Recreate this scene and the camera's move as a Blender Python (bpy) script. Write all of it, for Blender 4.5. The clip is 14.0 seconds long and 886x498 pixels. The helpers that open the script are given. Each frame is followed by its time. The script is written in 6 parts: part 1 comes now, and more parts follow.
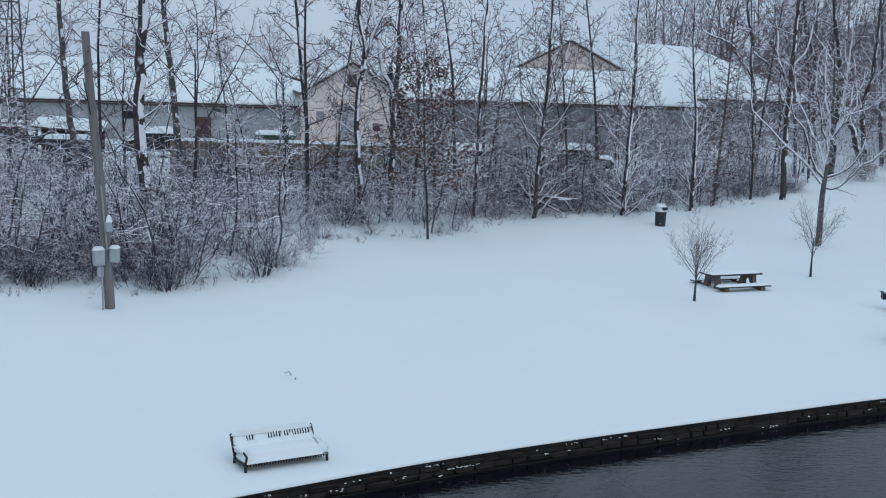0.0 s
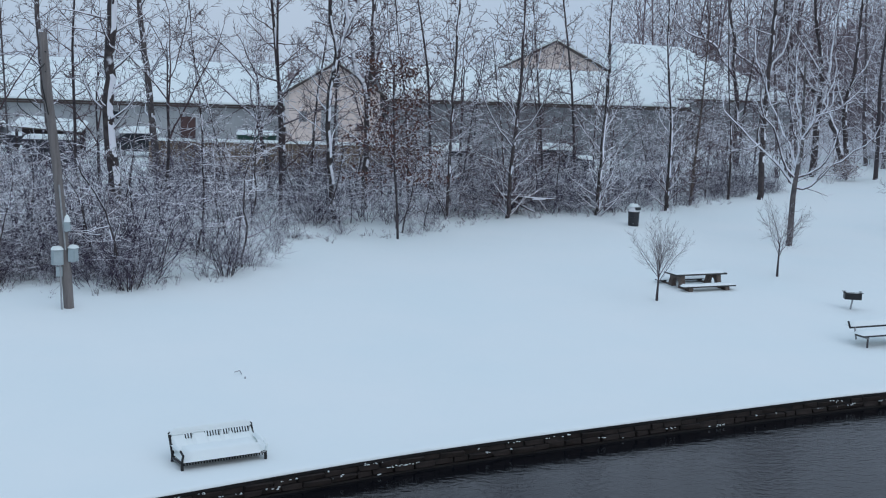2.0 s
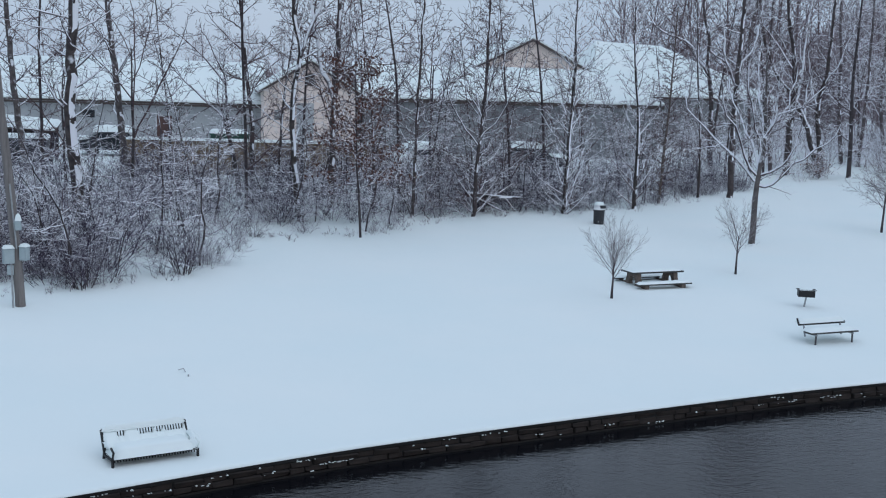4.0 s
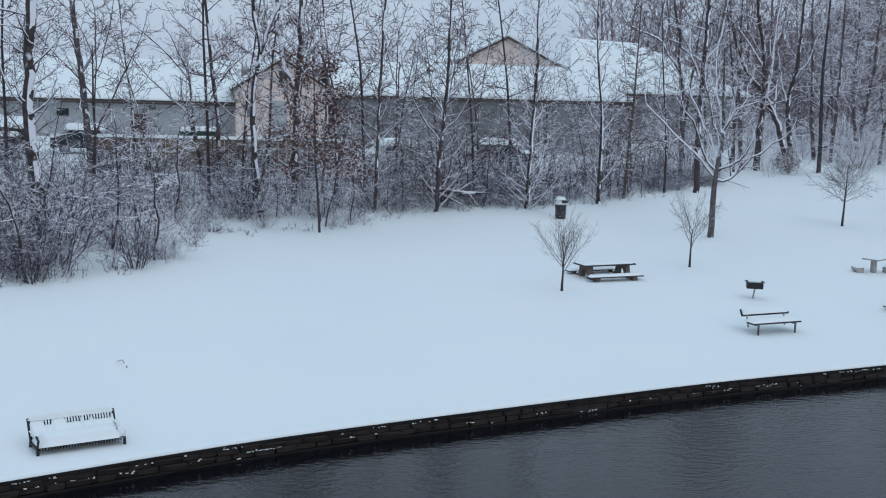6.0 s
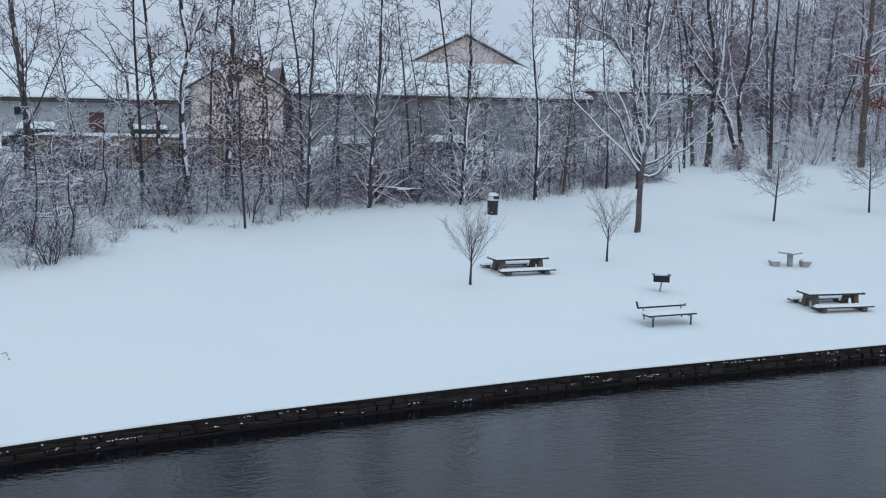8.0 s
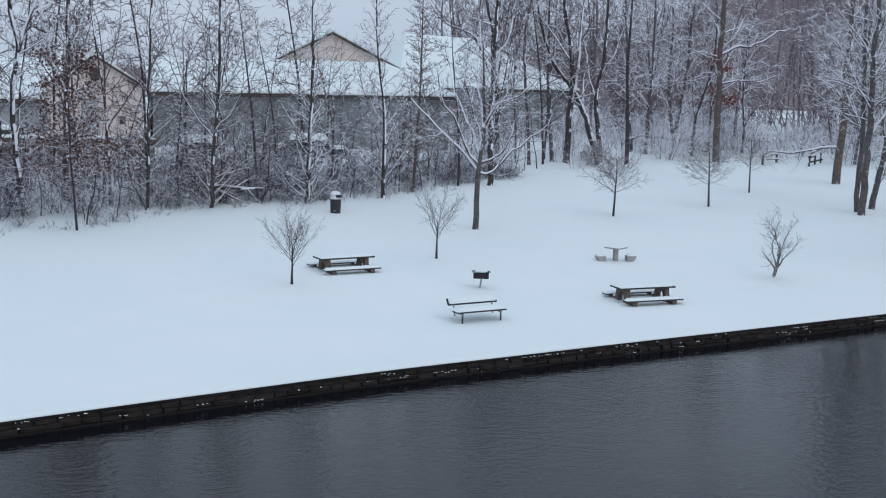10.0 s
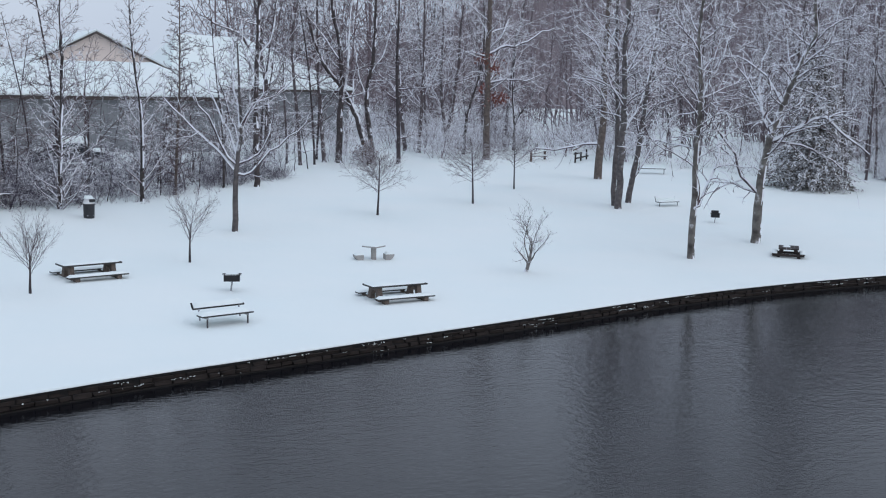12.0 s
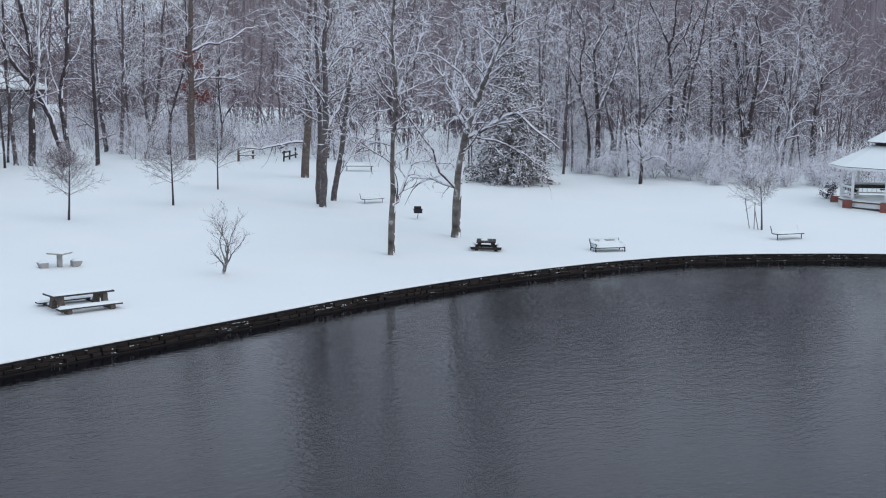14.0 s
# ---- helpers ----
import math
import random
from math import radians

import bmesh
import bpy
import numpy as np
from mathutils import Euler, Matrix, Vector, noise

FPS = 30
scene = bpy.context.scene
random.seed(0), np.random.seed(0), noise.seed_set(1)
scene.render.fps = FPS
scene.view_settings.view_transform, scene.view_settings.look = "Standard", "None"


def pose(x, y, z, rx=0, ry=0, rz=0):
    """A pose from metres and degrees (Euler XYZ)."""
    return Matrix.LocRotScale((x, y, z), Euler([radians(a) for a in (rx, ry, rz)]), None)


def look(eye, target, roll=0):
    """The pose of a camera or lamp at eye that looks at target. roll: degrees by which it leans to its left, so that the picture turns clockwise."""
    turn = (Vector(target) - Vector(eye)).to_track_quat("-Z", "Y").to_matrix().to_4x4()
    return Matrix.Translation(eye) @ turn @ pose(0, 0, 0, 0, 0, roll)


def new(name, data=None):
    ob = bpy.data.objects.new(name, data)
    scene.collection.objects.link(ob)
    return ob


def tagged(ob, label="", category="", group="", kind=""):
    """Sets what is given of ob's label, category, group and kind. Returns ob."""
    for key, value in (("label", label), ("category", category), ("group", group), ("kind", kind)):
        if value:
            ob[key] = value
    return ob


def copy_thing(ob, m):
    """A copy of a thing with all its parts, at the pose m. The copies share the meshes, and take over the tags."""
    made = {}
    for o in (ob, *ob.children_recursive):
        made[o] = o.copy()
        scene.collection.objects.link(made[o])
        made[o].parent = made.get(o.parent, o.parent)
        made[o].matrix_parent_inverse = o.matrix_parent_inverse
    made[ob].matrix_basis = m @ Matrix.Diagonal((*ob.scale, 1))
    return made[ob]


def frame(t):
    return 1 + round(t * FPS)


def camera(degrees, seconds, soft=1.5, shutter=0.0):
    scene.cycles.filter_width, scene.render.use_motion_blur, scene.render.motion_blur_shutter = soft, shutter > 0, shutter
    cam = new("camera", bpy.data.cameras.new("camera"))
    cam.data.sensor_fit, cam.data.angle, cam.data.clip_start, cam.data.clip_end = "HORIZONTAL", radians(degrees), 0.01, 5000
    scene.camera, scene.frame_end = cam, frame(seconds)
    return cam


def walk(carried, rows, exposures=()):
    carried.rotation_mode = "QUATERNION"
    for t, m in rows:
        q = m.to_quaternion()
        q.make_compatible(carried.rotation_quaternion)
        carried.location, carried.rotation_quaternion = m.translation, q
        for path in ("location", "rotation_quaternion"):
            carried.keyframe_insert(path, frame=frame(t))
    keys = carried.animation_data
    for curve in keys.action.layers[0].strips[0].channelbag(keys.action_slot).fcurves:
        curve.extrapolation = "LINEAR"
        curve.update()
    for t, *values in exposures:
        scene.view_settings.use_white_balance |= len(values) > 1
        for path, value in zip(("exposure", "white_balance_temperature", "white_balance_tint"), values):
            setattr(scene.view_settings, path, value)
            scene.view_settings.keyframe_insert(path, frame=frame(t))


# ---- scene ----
cam = camera(39.5, 14.0, soft=1.1)
PATH = [
    (0, (0.574, 0.093, 7.023), (0.911, 2.045, 6.742), 1.9),
    (0.5, (0.781, 0.056, 7.03), (1.118, 2.007, 6.749), 1.9),
    (1, (1.035, -0.02, 7.037), (1.373, 1.931, 6.756), 1.9),
    (1.5, (1.323, -0.084, 7.053), (1.661, 1.867, 6.771), 1.9),
    (2, (1.674, -0.209, 7.068), (2.01, 1.743, 6.787), 1.9),
    (2.5, (2.019, -0.302, 7.107), (2.354, 1.65, 6.825), 1.9),
    (3, (2.297, -0.385, 7.118), (2.631, 1.567, 6.835), 1.8),
    (3.5, (2.533, -0.472, 7.137), (2.875, 1.478, 6.854), 1.9),
    (6, (3.983, -1.09, 7.028), (4.341, 0.857, 6.744), 1.7),
    (6.5, (4.472, -1.271, 7.005), (4.828, 0.677, 6.721), 1.7),
    (7, (5.115, -1.464, 6.963), (5.466, 0.484, 6.679), 1.6),
    (9.5, (8.54, -2.813, 7.216), (8.996, -0.888, 6.927), 1.4),
    (10, (9.026, -2.955, 7.262), (9.541, -1.044, 6.973), 1.4),
    (10.5, (9.45, -3.026, 7.273), (10.033, -1.135, 6.985), 1.4),
    (11, (9.838, -3.068, 7.272), (10.487, -1.198, 6.986), 1.4),
    (11.5, (10.211, -3.110, 7.245), (10.979, -1.285, 6.962), 1.3),
    (12, (10.476, -3.140, 7.212), (11.300, -1.339, 6.932), 1.2),
    (12.5, (10.782, -3.150, 7.187), (11.684, -1.387, 6.908), 1.3),
    (13, (11.040, -3.145, 7.165), (12.023, -1.425, 6.889), 1.2),
    (13.5, (11.410, -3.130, 7.160), (12.488, -1.468, 6.885), 1.2),
    (14, (11.682, -3.085, 7.165), (12.884, -1.510, 6.892), 1.1),
]
EXPOSURES = [(0.0, -0.08, 6080, 12), (7.0, -0.01, 6230, 13), (11.0, 0.08, 6440, 15), (14.0, 0.21, 6600, 17)]
walk(cam, [(t, look(eye, target, roll)) for t, eye, target, roll in PATH], EXPOSURES)

# ---- world, sun, exposure ----
world = bpy.data.worlds.new("overcast_sky")
scene.world = world
world.use_nodes = True
wn, wl = world.node_tree.nodes, world.node_tree.links
wn.clear()
sky = wn.new("ShaderNodeTexSky")
sky.sky_type = "NISHITA"
sky.sun_disc = False
sky.sun_elevation, sky.sun_rotation = radians(24), radians(150)
sky.air_density, sky.dust_density, sky.ozone_density = 1.0, 3.0, 1.5
cloud = wn.new("ShaderNodeTexNoise")
cloud.inputs["Scale"].default_value, cloud.inputs["Detail"].default_value = 1.6, 3.0
cramp = wn.new("ShaderNodeValToRGB")
cramp.color_ramp.elements[0].position, cramp.color_ramp.elements[0].color = 0.3, (0.50, 0.63, 0.77, 1)
cramp.color_ramp.elements[1].position, cramp.color_ramp.elements[1].color = 0.7, (0.60, 0.70, 0.81, 1)
bg_sky, bg_cloud, adds, wout = (wn.new(n) for n in ("ShaderNodeBackground", "ShaderNodeBackground", "ShaderNodeAddShader", "ShaderNodeOutputWorld"))
bg_sky.inputs["Strength"].default_value = 0.012
wl.new(sky.outputs["Color"], bg_sky.inputs["Color"])
wl.new(cloud.outputs["Fac"], cramp.inputs["Fac"])
wtc, wsep, wmap = wn.new("ShaderNodeTexCoord"), wn.new("ShaderNodeSeparateXYZ"), wn.new("ShaderNodeMapRange")
wmap.inputs["To Min"].default_value, wmap.inputs["To Max"].default_value = 0.82, 1.02
wl.new(wtc.outputs["Generated"], wsep.inputs[0])
wl.new(wsep.outputs["Z"], wmap.inputs["Value"])
wl.new(wmap.outputs["Result"], bg_cloud.inputs["Strength"])
wl.new(cramp.outputs["Color"], bg_cloud.inputs["Color"])
wl.new(bg_sky.outputs[0], adds.inputs[0])
wl.new(bg_cloud.outputs[0], adds.inputs[1])
wl.new(adds.outputs[0], wout.inputs["Surface"])

sun = bpy.data.lights.new("sun", "SUN")
sun.energy, sun.angle, sun.color = 0.3, radians(60), (1.0, 0.95, 0.9)
sun_ob = new("sun", sun)
sun_ob.matrix_world = look((50, -10, 90), (20, 40, 0))


# ---- materials ----
def material(name, rough=0.8, metal=0.0):
    m = bpy.data.materials.new(name)
    m.use_nodes = True
    b = m.node_tree.nodes["Principled BSDF"]
    b.inputs["Roughness"].default_value, b.inputs["Metallic"].default_value = rough, metal
    return m, m.node_tree.nodes, m.node_tree.links, b


def noise_node(n, l, scale, detail=3.0, coords="Object", stretch=None):
    tc = n.new("ShaderNodeTexCoord")
    tex = n.new("ShaderNodeTexNoise")
    tex.inputs["Scale"].default_value, tex.inputs["Detail"].default_value = scale, detail
    src = tc.outputs[coords]
    if stretch:
        mp = n.new("ShaderNodeMapping")
        mp.inputs["Scale"].default_value = stretch
        l.new(src, mp.inputs["Vector"])
        src = mp.outputs["Vector"]
    l.new(src, tex.inputs["Vector"])
    return tex


def ramp_node(n, l, src, a, b, lo=0.3, hi=0.7):
    r = n.new("ShaderNodeValToRGB")
    r.color_ramp.elements[0].position, r.color_ramp.elements[0].color = lo, (*a, 1)
    r.color_ramp.elements[1].position, r.color_ramp.elements[1].color = hi, (*b, 1)
    l.new(src, r.inputs["Fac"])
    return r


def math_node(n, l, op, a, b=None):
    m = n.new("ShaderNodeMath")
    m.operation = op
    for i, v in enumerate((a, b)):
        if v is None:
            continue
        if isinstance(v, (int, float)):
            m.inputs[i].default_value = v
        else:
            l.new(v, m.inputs[i])
    return m.outputs[0]


def bump(n, l, b, height, strength, distance=0.02):
    bp = n.new("ShaderNodeBump")
    bp.inputs["Strength"].default_value, bp.inputs["Distance"].default_value = strength, distance
    l.new(height, bp.inputs["Height"])
    l.new(bp.outputs["Normal"], b.inputs["Normal"])


def grainy(name, a, b, scale=6.0, rough=0.8, metal=0.0, strength=0.3, stretch=None, fine=40.0, lo=0.3, hi=0.7):
    """Two colours mixed by a coarse noise, with fine grain and relief."""
    m, n, l, s = material(name, rough, metal)
    big = noise_node(n, l, scale, 4.0, stretch=stretch)
    small = noise_node(n, l, fine, 4.0, stretch=stretch)
    mix = math_node(n, l, "ADD", math_node(n, l, "MULTIPLY", big.outputs["Fac"], 0.65), math_node(n, l, "MULTIPLY", small.outputs["Fac"], 0.35))
    r = ramp_node(n, l, mix, a, b, lo, hi)
    l.new(r.outputs["Color"], s.inputs["Base Color"])
    bump(n, l, s, small.outputs["Fac"], strength)
    return m


def snow_on(name, a, b, scale=5.0, low=0.1, high=0.45, plaster=0.0, rough=0.9, stretch=None):
    """A surface with snow lying where it faces up, and blown against one side in patches."""
    m, n, l, s = material(name, rough)
    big = noise_node(n, l, scale, 4.0, stretch=stretch)
    bark = ramp_node(n, l, big.outputs["Fac"], a, b)
    geo = n.new("ShaderNodeNewGeometry")
    sep = n.new("ShaderNodeSeparateXYZ")
    l.new(geo.outputs["Normal"], sep.inputs[0])
    patch = noise_node(n, l, 2.6, 3.0)
    up = math_node(n, l, "ADD", sep.outputs["Z"], math_node(n, l, "MULTIPLY", math_node(n, l, "SUBTRACT", patch.outputs["Fac"], 0.5), 1.1))
    if plaster:
        side = math_node(n, l, "ADD", math_node(n, l, "MULTIPLY", sep.outputs["X"], 0.75), math_node(n, l, "MULTIPLY", sep.outputs["Y"], -0.35))
        blob = noise_node(n, l, 1.1, 4.0)
        blown = math_node(n, l, "MULTIPLY", math_node(n, l, "GREATER_THAN", side, 0.32), math_node(n, l, "GREATER_THAN", blob.outputs["Fac"], 1.0 - plaster))
        up = math_node(n, l, "ADD", up, blown)
    fac = n.new("ShaderNodeMapRange")
    fac.inputs["From Min"].default_value, fac.inputs["From Max"].default_value = low, high
    l.new(up, fac.inputs["Value"])
    mx = n.new("ShaderNodeMix")
    mx.data_type = "RGBA"
    l.new(fac.outputs["Result"], mx.inputs["Factor"])
    l.new(bark.outputs["Color"], mx.inputs["A"])
    mx.inputs["B"].default_value = (0.86, 0.87, 0.915, 1)
    l.new(mx.outputs["Result"], s.inputs["Base Color"])
    bump(n, l, s, big.outputs["Fac"], 0.5, 0.02)
    return m


def make_snow(name, relief):
    m, n, l, s = material(name, 0.75)
    wide = noise_node(n, l, 0.22, 4.0)
    r = ramp_node(n, l, wide.outputs["Fac"], (0.81, 0.88, 0.87), (0.85, 0.895, 0.877), 0.3, 0.7)
    l.new(r.outputs["Color"], s.inputs["Base Color"])
    fine = noise_node(n, l, 9.0, 6.0)
    mid = noise_node(n, l, 1.3, 3.0)
    h = math_node(n, l, "ADD", math_node(n, l, "MULTIPLY", fine.outputs["Fac"], 0.15), mid.outputs["Fac"])
    bump(n, l, s, h, relief, 0.05)
    s.inputs["Specular IOR Level"].default_value = 0.25
    return m


SNOW = make_snow("snow", 0.35)
SNOW_CAP = make_snow("snow_cap", 0.2)
BARK = snow_on("bark_grey_brown", (0.03, 0.024, 0.027), (0.085, 0.069, 0.073), 7.0, 0.2, 0.38, 0.36)
LIMB = snow_on("snowy_limb", (0.04, 0.029, 0.034), (0.11, 0.08, 0.09), 7.0, -0.3, -0.02)
BARK_DARK = snow_on("bark_dark", (0.036, 0.029, 0.03), (0.092, 0.073, 0.073), 6.0, 0.22, 0.4, 0.45)
BARK_PALE = snow_on("bark_mottled", (0.085, 0.077, 0.074), (0.24, 0.215, 0.2), 5.0, 0.14, 0.36, 0.43)
BIRCH = snow_on("bark_plastered", (0.026, 0.021, 0.021), (0.075, 0.06, 0.057), 5.0, 0.15, 0.35, 0.52)
BARK_BLOWN = snow_on("bark_snow_blown", (0.03, 0.024, 0.025), (0.085, 0.068, 0.066), 5.0, 0.15, 0.35, 0.49)
TWIG_LADEN = snow_on("snow_laden_twig", (0.06, 0.037, 0.039), (0.145, 0.092, 0.096), 7.0, -0.12, 0.16)
BARK_BROWN = snow_on("bark_brown", (0.075, 0.058, 0.051), (0.17, 0.135, 0.118), 7.0, 0.2, 0.42, 0.36)
TWIG = snow_on("snowy_twig", (0.046, 0.028, 0.036), (0.12, 0.075, 0.088), 7.0, 0.18, 0.45)
TWIG_DUSTED = snow_on("dusted_twig", (0.052, 0.031, 0.034), (0.125, 0.079, 0.084), 7.0, 0.45, 0.95)
BARK_MOTTLED = snow_on("bark_blotched", (0.045, 0.038, 0.035), (0.24, 0.22, 0.2), 2.6, 0.14, 0.36, 0.5)
BARK_GREY = snow_on("bark_grey", (0.055, 0.049, 0.05), (0.155, 0.134, 0.13), 6.0, 0.2, 0.4, 0.4)
WOOD_MAT = snow_on("woodland_bark", (0.08, 0.052, 0.055), (0.18, 0.12, 0.126), 5.0, -0.1, 0.25, 0.2)
# trunk browns lightened to imitate haze inside the deep wood
WOOD_TRUNK = snow_on("woodland_trunk", (0.066, 0.053, 0.056), (0.15, 0.12, 0.124), 5.0, 0.15, 0.4, 0.42)
# far bark made paler: distance haze is painted into its colour
FAR_BARK_HAZED = snow_on("haze_paled_far_bark", (0.12, 0.09, 0.1), (0.22, 0.17, 0.183), 5.0, 0.22, 0.75, 0.08)
TWIG_BARE = snow_on("bare_twig", (0.065, 0.045, 0.05), (0.13, 0.092, 0.096), 7.0, 0.3, 0.65)
BRUSH = snow_on("brush_twig", (0.022, 0.015, 0.032), (0.068, 0.047, 0.084), 4.0, 0.3, 0.58)
BRUSH_SNOWY = snow_on("snow_laden_brush", (0.095, 0.067, 0.072), (0.195, 0.139, 0.149), 4.0, -0.1, 0.28)
BUSH_WHITE = snow_on("snow_buried_bush", (0.1, 0.07, 0.08), (0.2, 0.14, 0.155), 4.0, -0.5, -0.05)
LEAF = snow_on("brown_leaf", (0.06, 0.026, 0.021), (0.15, 0.066, 0.05), 3.0, 0.7, 1.0)
LEAF_TAN = snow_on("tan_leaf", (0.16, 0.085, 0.06), (0.28, 0.16, 0.115), 3.0, 0.6, 1.0)
LEAF_RED = snow_on("red_brown_leaf", (0.14, 0.035, 0.03), (0.25, 0.08, 0.055), 3.0, 0.6, 1.0)
NEEDLE = snow_on("needle_bough", (0.11, 0.097, 0.088), (0.2, 0.176, 0.158), 2.4, 0.05, 0.65)
STONE = snow_on("wall_stone", (0.003, 0.0024, 0.0024), (0.03, 0.021, 0.0175), 2.2, 1.25, 1.4)
WET_STONE = grainy("wet_footing", (0.0025, 0.002, 0.002), (0.011, 0.008, 0.007), 3.0, 0.5, strength=0.5)
COPING = grainy("wall_coping", (0.005, 0.005, 0.0055), (0.015, 0.0145, 0.0145), 5.0, 0.85, strength=0.6)
IRON = grainy("black_iron", (0.012, 0.012, 0.013), (0.03, 0.03, 0.032), 8.0, 0.5, 0.4)
STEEL = grainy("galvanised_steel", (0.25, 0.26, 0.27), (0.42, 0.43, 0.44), 9.0, 0.5, 0.6)
MAST_STEEL = grainy("dull_mast_steel", (0.06, 0.055, 0.06), (0.13, 0.12, 0.125), 6.0, 0.6, 0.5)
TIMBER = grainy("brown_timber", (0.07, 0.04, 0.026), (0.15, 0.09, 0.06), 3.0, 0.8, stretch=(1, 8, 8), strength=0.5)
TIMBER_DARK = grainy("dark_stained_timber", (0.018, 0.013, 0.012), (0.045, 0.032, 0.028), 3.0, 0.75, stretch=(1, 8, 8), strength=0.5)
TOP_EDGE = grainy("weathered_table_plank", (0.026, 0.025, 0.025), (0.062, 0.059, 0.057), 4.0, 0.8, stretch=(1, 7, 7))
CONCRETE = grainy("rough_concrete", (0.3, 0.285, 0.275), (0.44, 0.42, 0.4), 5.0, 0.9, strength=0.5)
AGGREGATE = grainy("brown_aggregate_concrete", (0.08, 0.062, 0.052), (0.19, 0.15, 0.125), 9.0, 0.9, strength=0.8, fine=60)
POLE_WOOD = grainy("utility_pole_wood", (0.12, 0.108, 0.104), (0.25, 0.225, 0.215), 2.0, 0.85, stretch=(9, 9, 0.6), strength=0.6, fine=14)
BOX_GREY = grainy("painted_grey_steel", (0.30, 0.36, 0.38), (0.40, 0.46, 0.48), 5.0, 0.5, 0.1, strength=0.1)
BIN_BLACK = grainy("black_plastic", (0.012, 0.013, 0.017), (0.03, 0.032, 0.038), 6.0, 0.45, strength=0.1)
SIDING = grainy("pale_grey_siding", (0.34, 0.36, 0.38), (0.46, 0.47, 0.48), 0.7, 0.6, 0.1, strength=0.15, fine=3)
SIDING_GREY = grainy("grey_metal_siding", (0.20, 0.21, 0.225), (0.29, 0.30, 0.31), 0.6, 0.55, 0.2, strength=0.15, fine=3)
BEIGE = grainy("beige_siding", (0.7, 0.585, 0.53), (0.8, 0.69, 0.635), 0.8, 0.75, strength=0.15, fine=4)
TRIM = grainy("dark_brown_trim", (0.05, 0.04, 0.035), (0.10, 0.08, 0.07), 3.0, 0.7)
DARK_GLASS = grainy("dark_window", (0.02, 0.024, 0.03), (0.05, 0.055, 0.06), 1.0, 0.15, strength=0.0)
DOOR_RED = grainy("dark_red_door", (0.06, 0.03, 0.028), (0.10, 0.05, 0.045), 2.0, 0.6)
GREEN = grainy("dark_green_steel", (0.015, 0.05, 0.038), (0.03, 0.085, 0.065), 2.0, 0.5, strength=0.1)
TAN = grainy("tan_board", (0.16, 0.115, 0.08), (0.27, 0.20, 0.14), 1.5, 0.85, stretch=(3, 3, 0.4))
WHITE = grainy("white_paint", (0.70, 0.71, 0.72), (0.82, 0.82, 0.82), 3.0, 0.6, strength=0.1)
BRICK_RED = grainy("red_brick", (0.19, 0.06, 0.05), (0.29, 0.105, 0.085), 6.0, 0.85, strength=0.4)
RUBBER = grainy("black_rubber", (0.012, 0.012, 0.012), (0.03, 0.03, 0.03), 8.0, 0.85)
# pale grey carries the haze of distance, painted in
FAR_WOOD_HAZED = grainy("haze_painted_woodland", (0.18, 0.145, 0.155), (0.33, 0.28, 0.295), 0.35, 0.95, strength=0.0, stretch=(1, 1, 0.18), fine=2.2)

WATER, wtn, wtl, wts = material("lake_water", 0.07)
wts.inputs["Base Color"].default_value = (0.005, 0.0055, 0.0075, 1)
wts.inputs["IOR"].default_value = 1.333
rip1 = noise_node(wtn, wtl, 0.9, 2.0, stretch=(1.0, 1.35, 1))
rip2 = noise_node(wtn, wtl, 4.6, 3.0, stretch=(1.15, 1.7, 1))
gust = noise_node(wtn, wtl, 0.09, 2.0, stretch=(1, 1.4, 1))
both = math_node(wtn, wtl, "ADD", math_node(wtn, wtl, "MULTIPLY", rip1.outputs["Fac"], 0.7), math_node(wtn, wtl, "MULTIPLY", rip2.outputs["Fac"], 0.8))
calm = math_node(wtn, wtl, "ADD", 0.55, gust.outputs["Fac"])
bump(wtn, wtl, wts, math_node(wtn, wtl, "MULTIPLY", both, calm), 0.125, 0.12)


# ---- building blocks ----
def link_mesh(name, bm, mat, parent=None, label="", smooth=False, bevel=0.0):
    if bevel:
        bmesh.ops.bevel(bm, geom=[e for e in bm.edges if e.is_manifold and e.calc_face_angle(0) > 0.5], offset=bevel, segments=2, affect="EDGES", profile=0.6)
    me = bpy.data.meshes.new(name)
    bm.to_mesh(me)
    bm.free()
    me.materials.append(mat)
    if smooth:
        me.polygons.foreach_set("use_smooth", [True] * len(me.polygons))
    ob = new(name, me)
    if parent:
        ob.parent = parent
    if label:
        ob["label"] = label
    return ob


def part(name, bm, mat, parent, label="", smooth=False, bevel=0.0):
    return link_mesh(name, bm, mat, parent, label, smooth, bevel)


def thing(name, m, label, category, group=""):
    ob = new(name)
    ob.empty_display_size = 0.2
    ob.matrix_world = m
    return tagged(ob, label, category, group)


def box(sx, sy, sz, x=0, y=0, z=0, bm=None, rot=None):
    """A block of that size whose middle is at x, y, z."""
    bm = bm or bmesh.new()
    m = Matrix.Translation((x, y, z)) @ (rot or Matrix()) @ Matrix.Diagonal((sx, sy, sz, 1))
    bmesh.ops.create_cube(bm, size=1.0, matrix=m)
    return bm


def rod(a, b, r, bm=None, sides=8, r2=None):
    bm = bm or bmesh.new()
    a, b = Vector(a), Vector(b)
    d = b - a
    m = Matrix.Translation((a + b) / 2) @ d.to_track_quat("Z", "Y").to_matrix().to_4x4()
    bmesh.ops.create_cone(bm, cap_ends=True, segments=sides, radius1=r, radius2=r if r2 is None else r2, depth=d.length, matrix=m)
    return bm


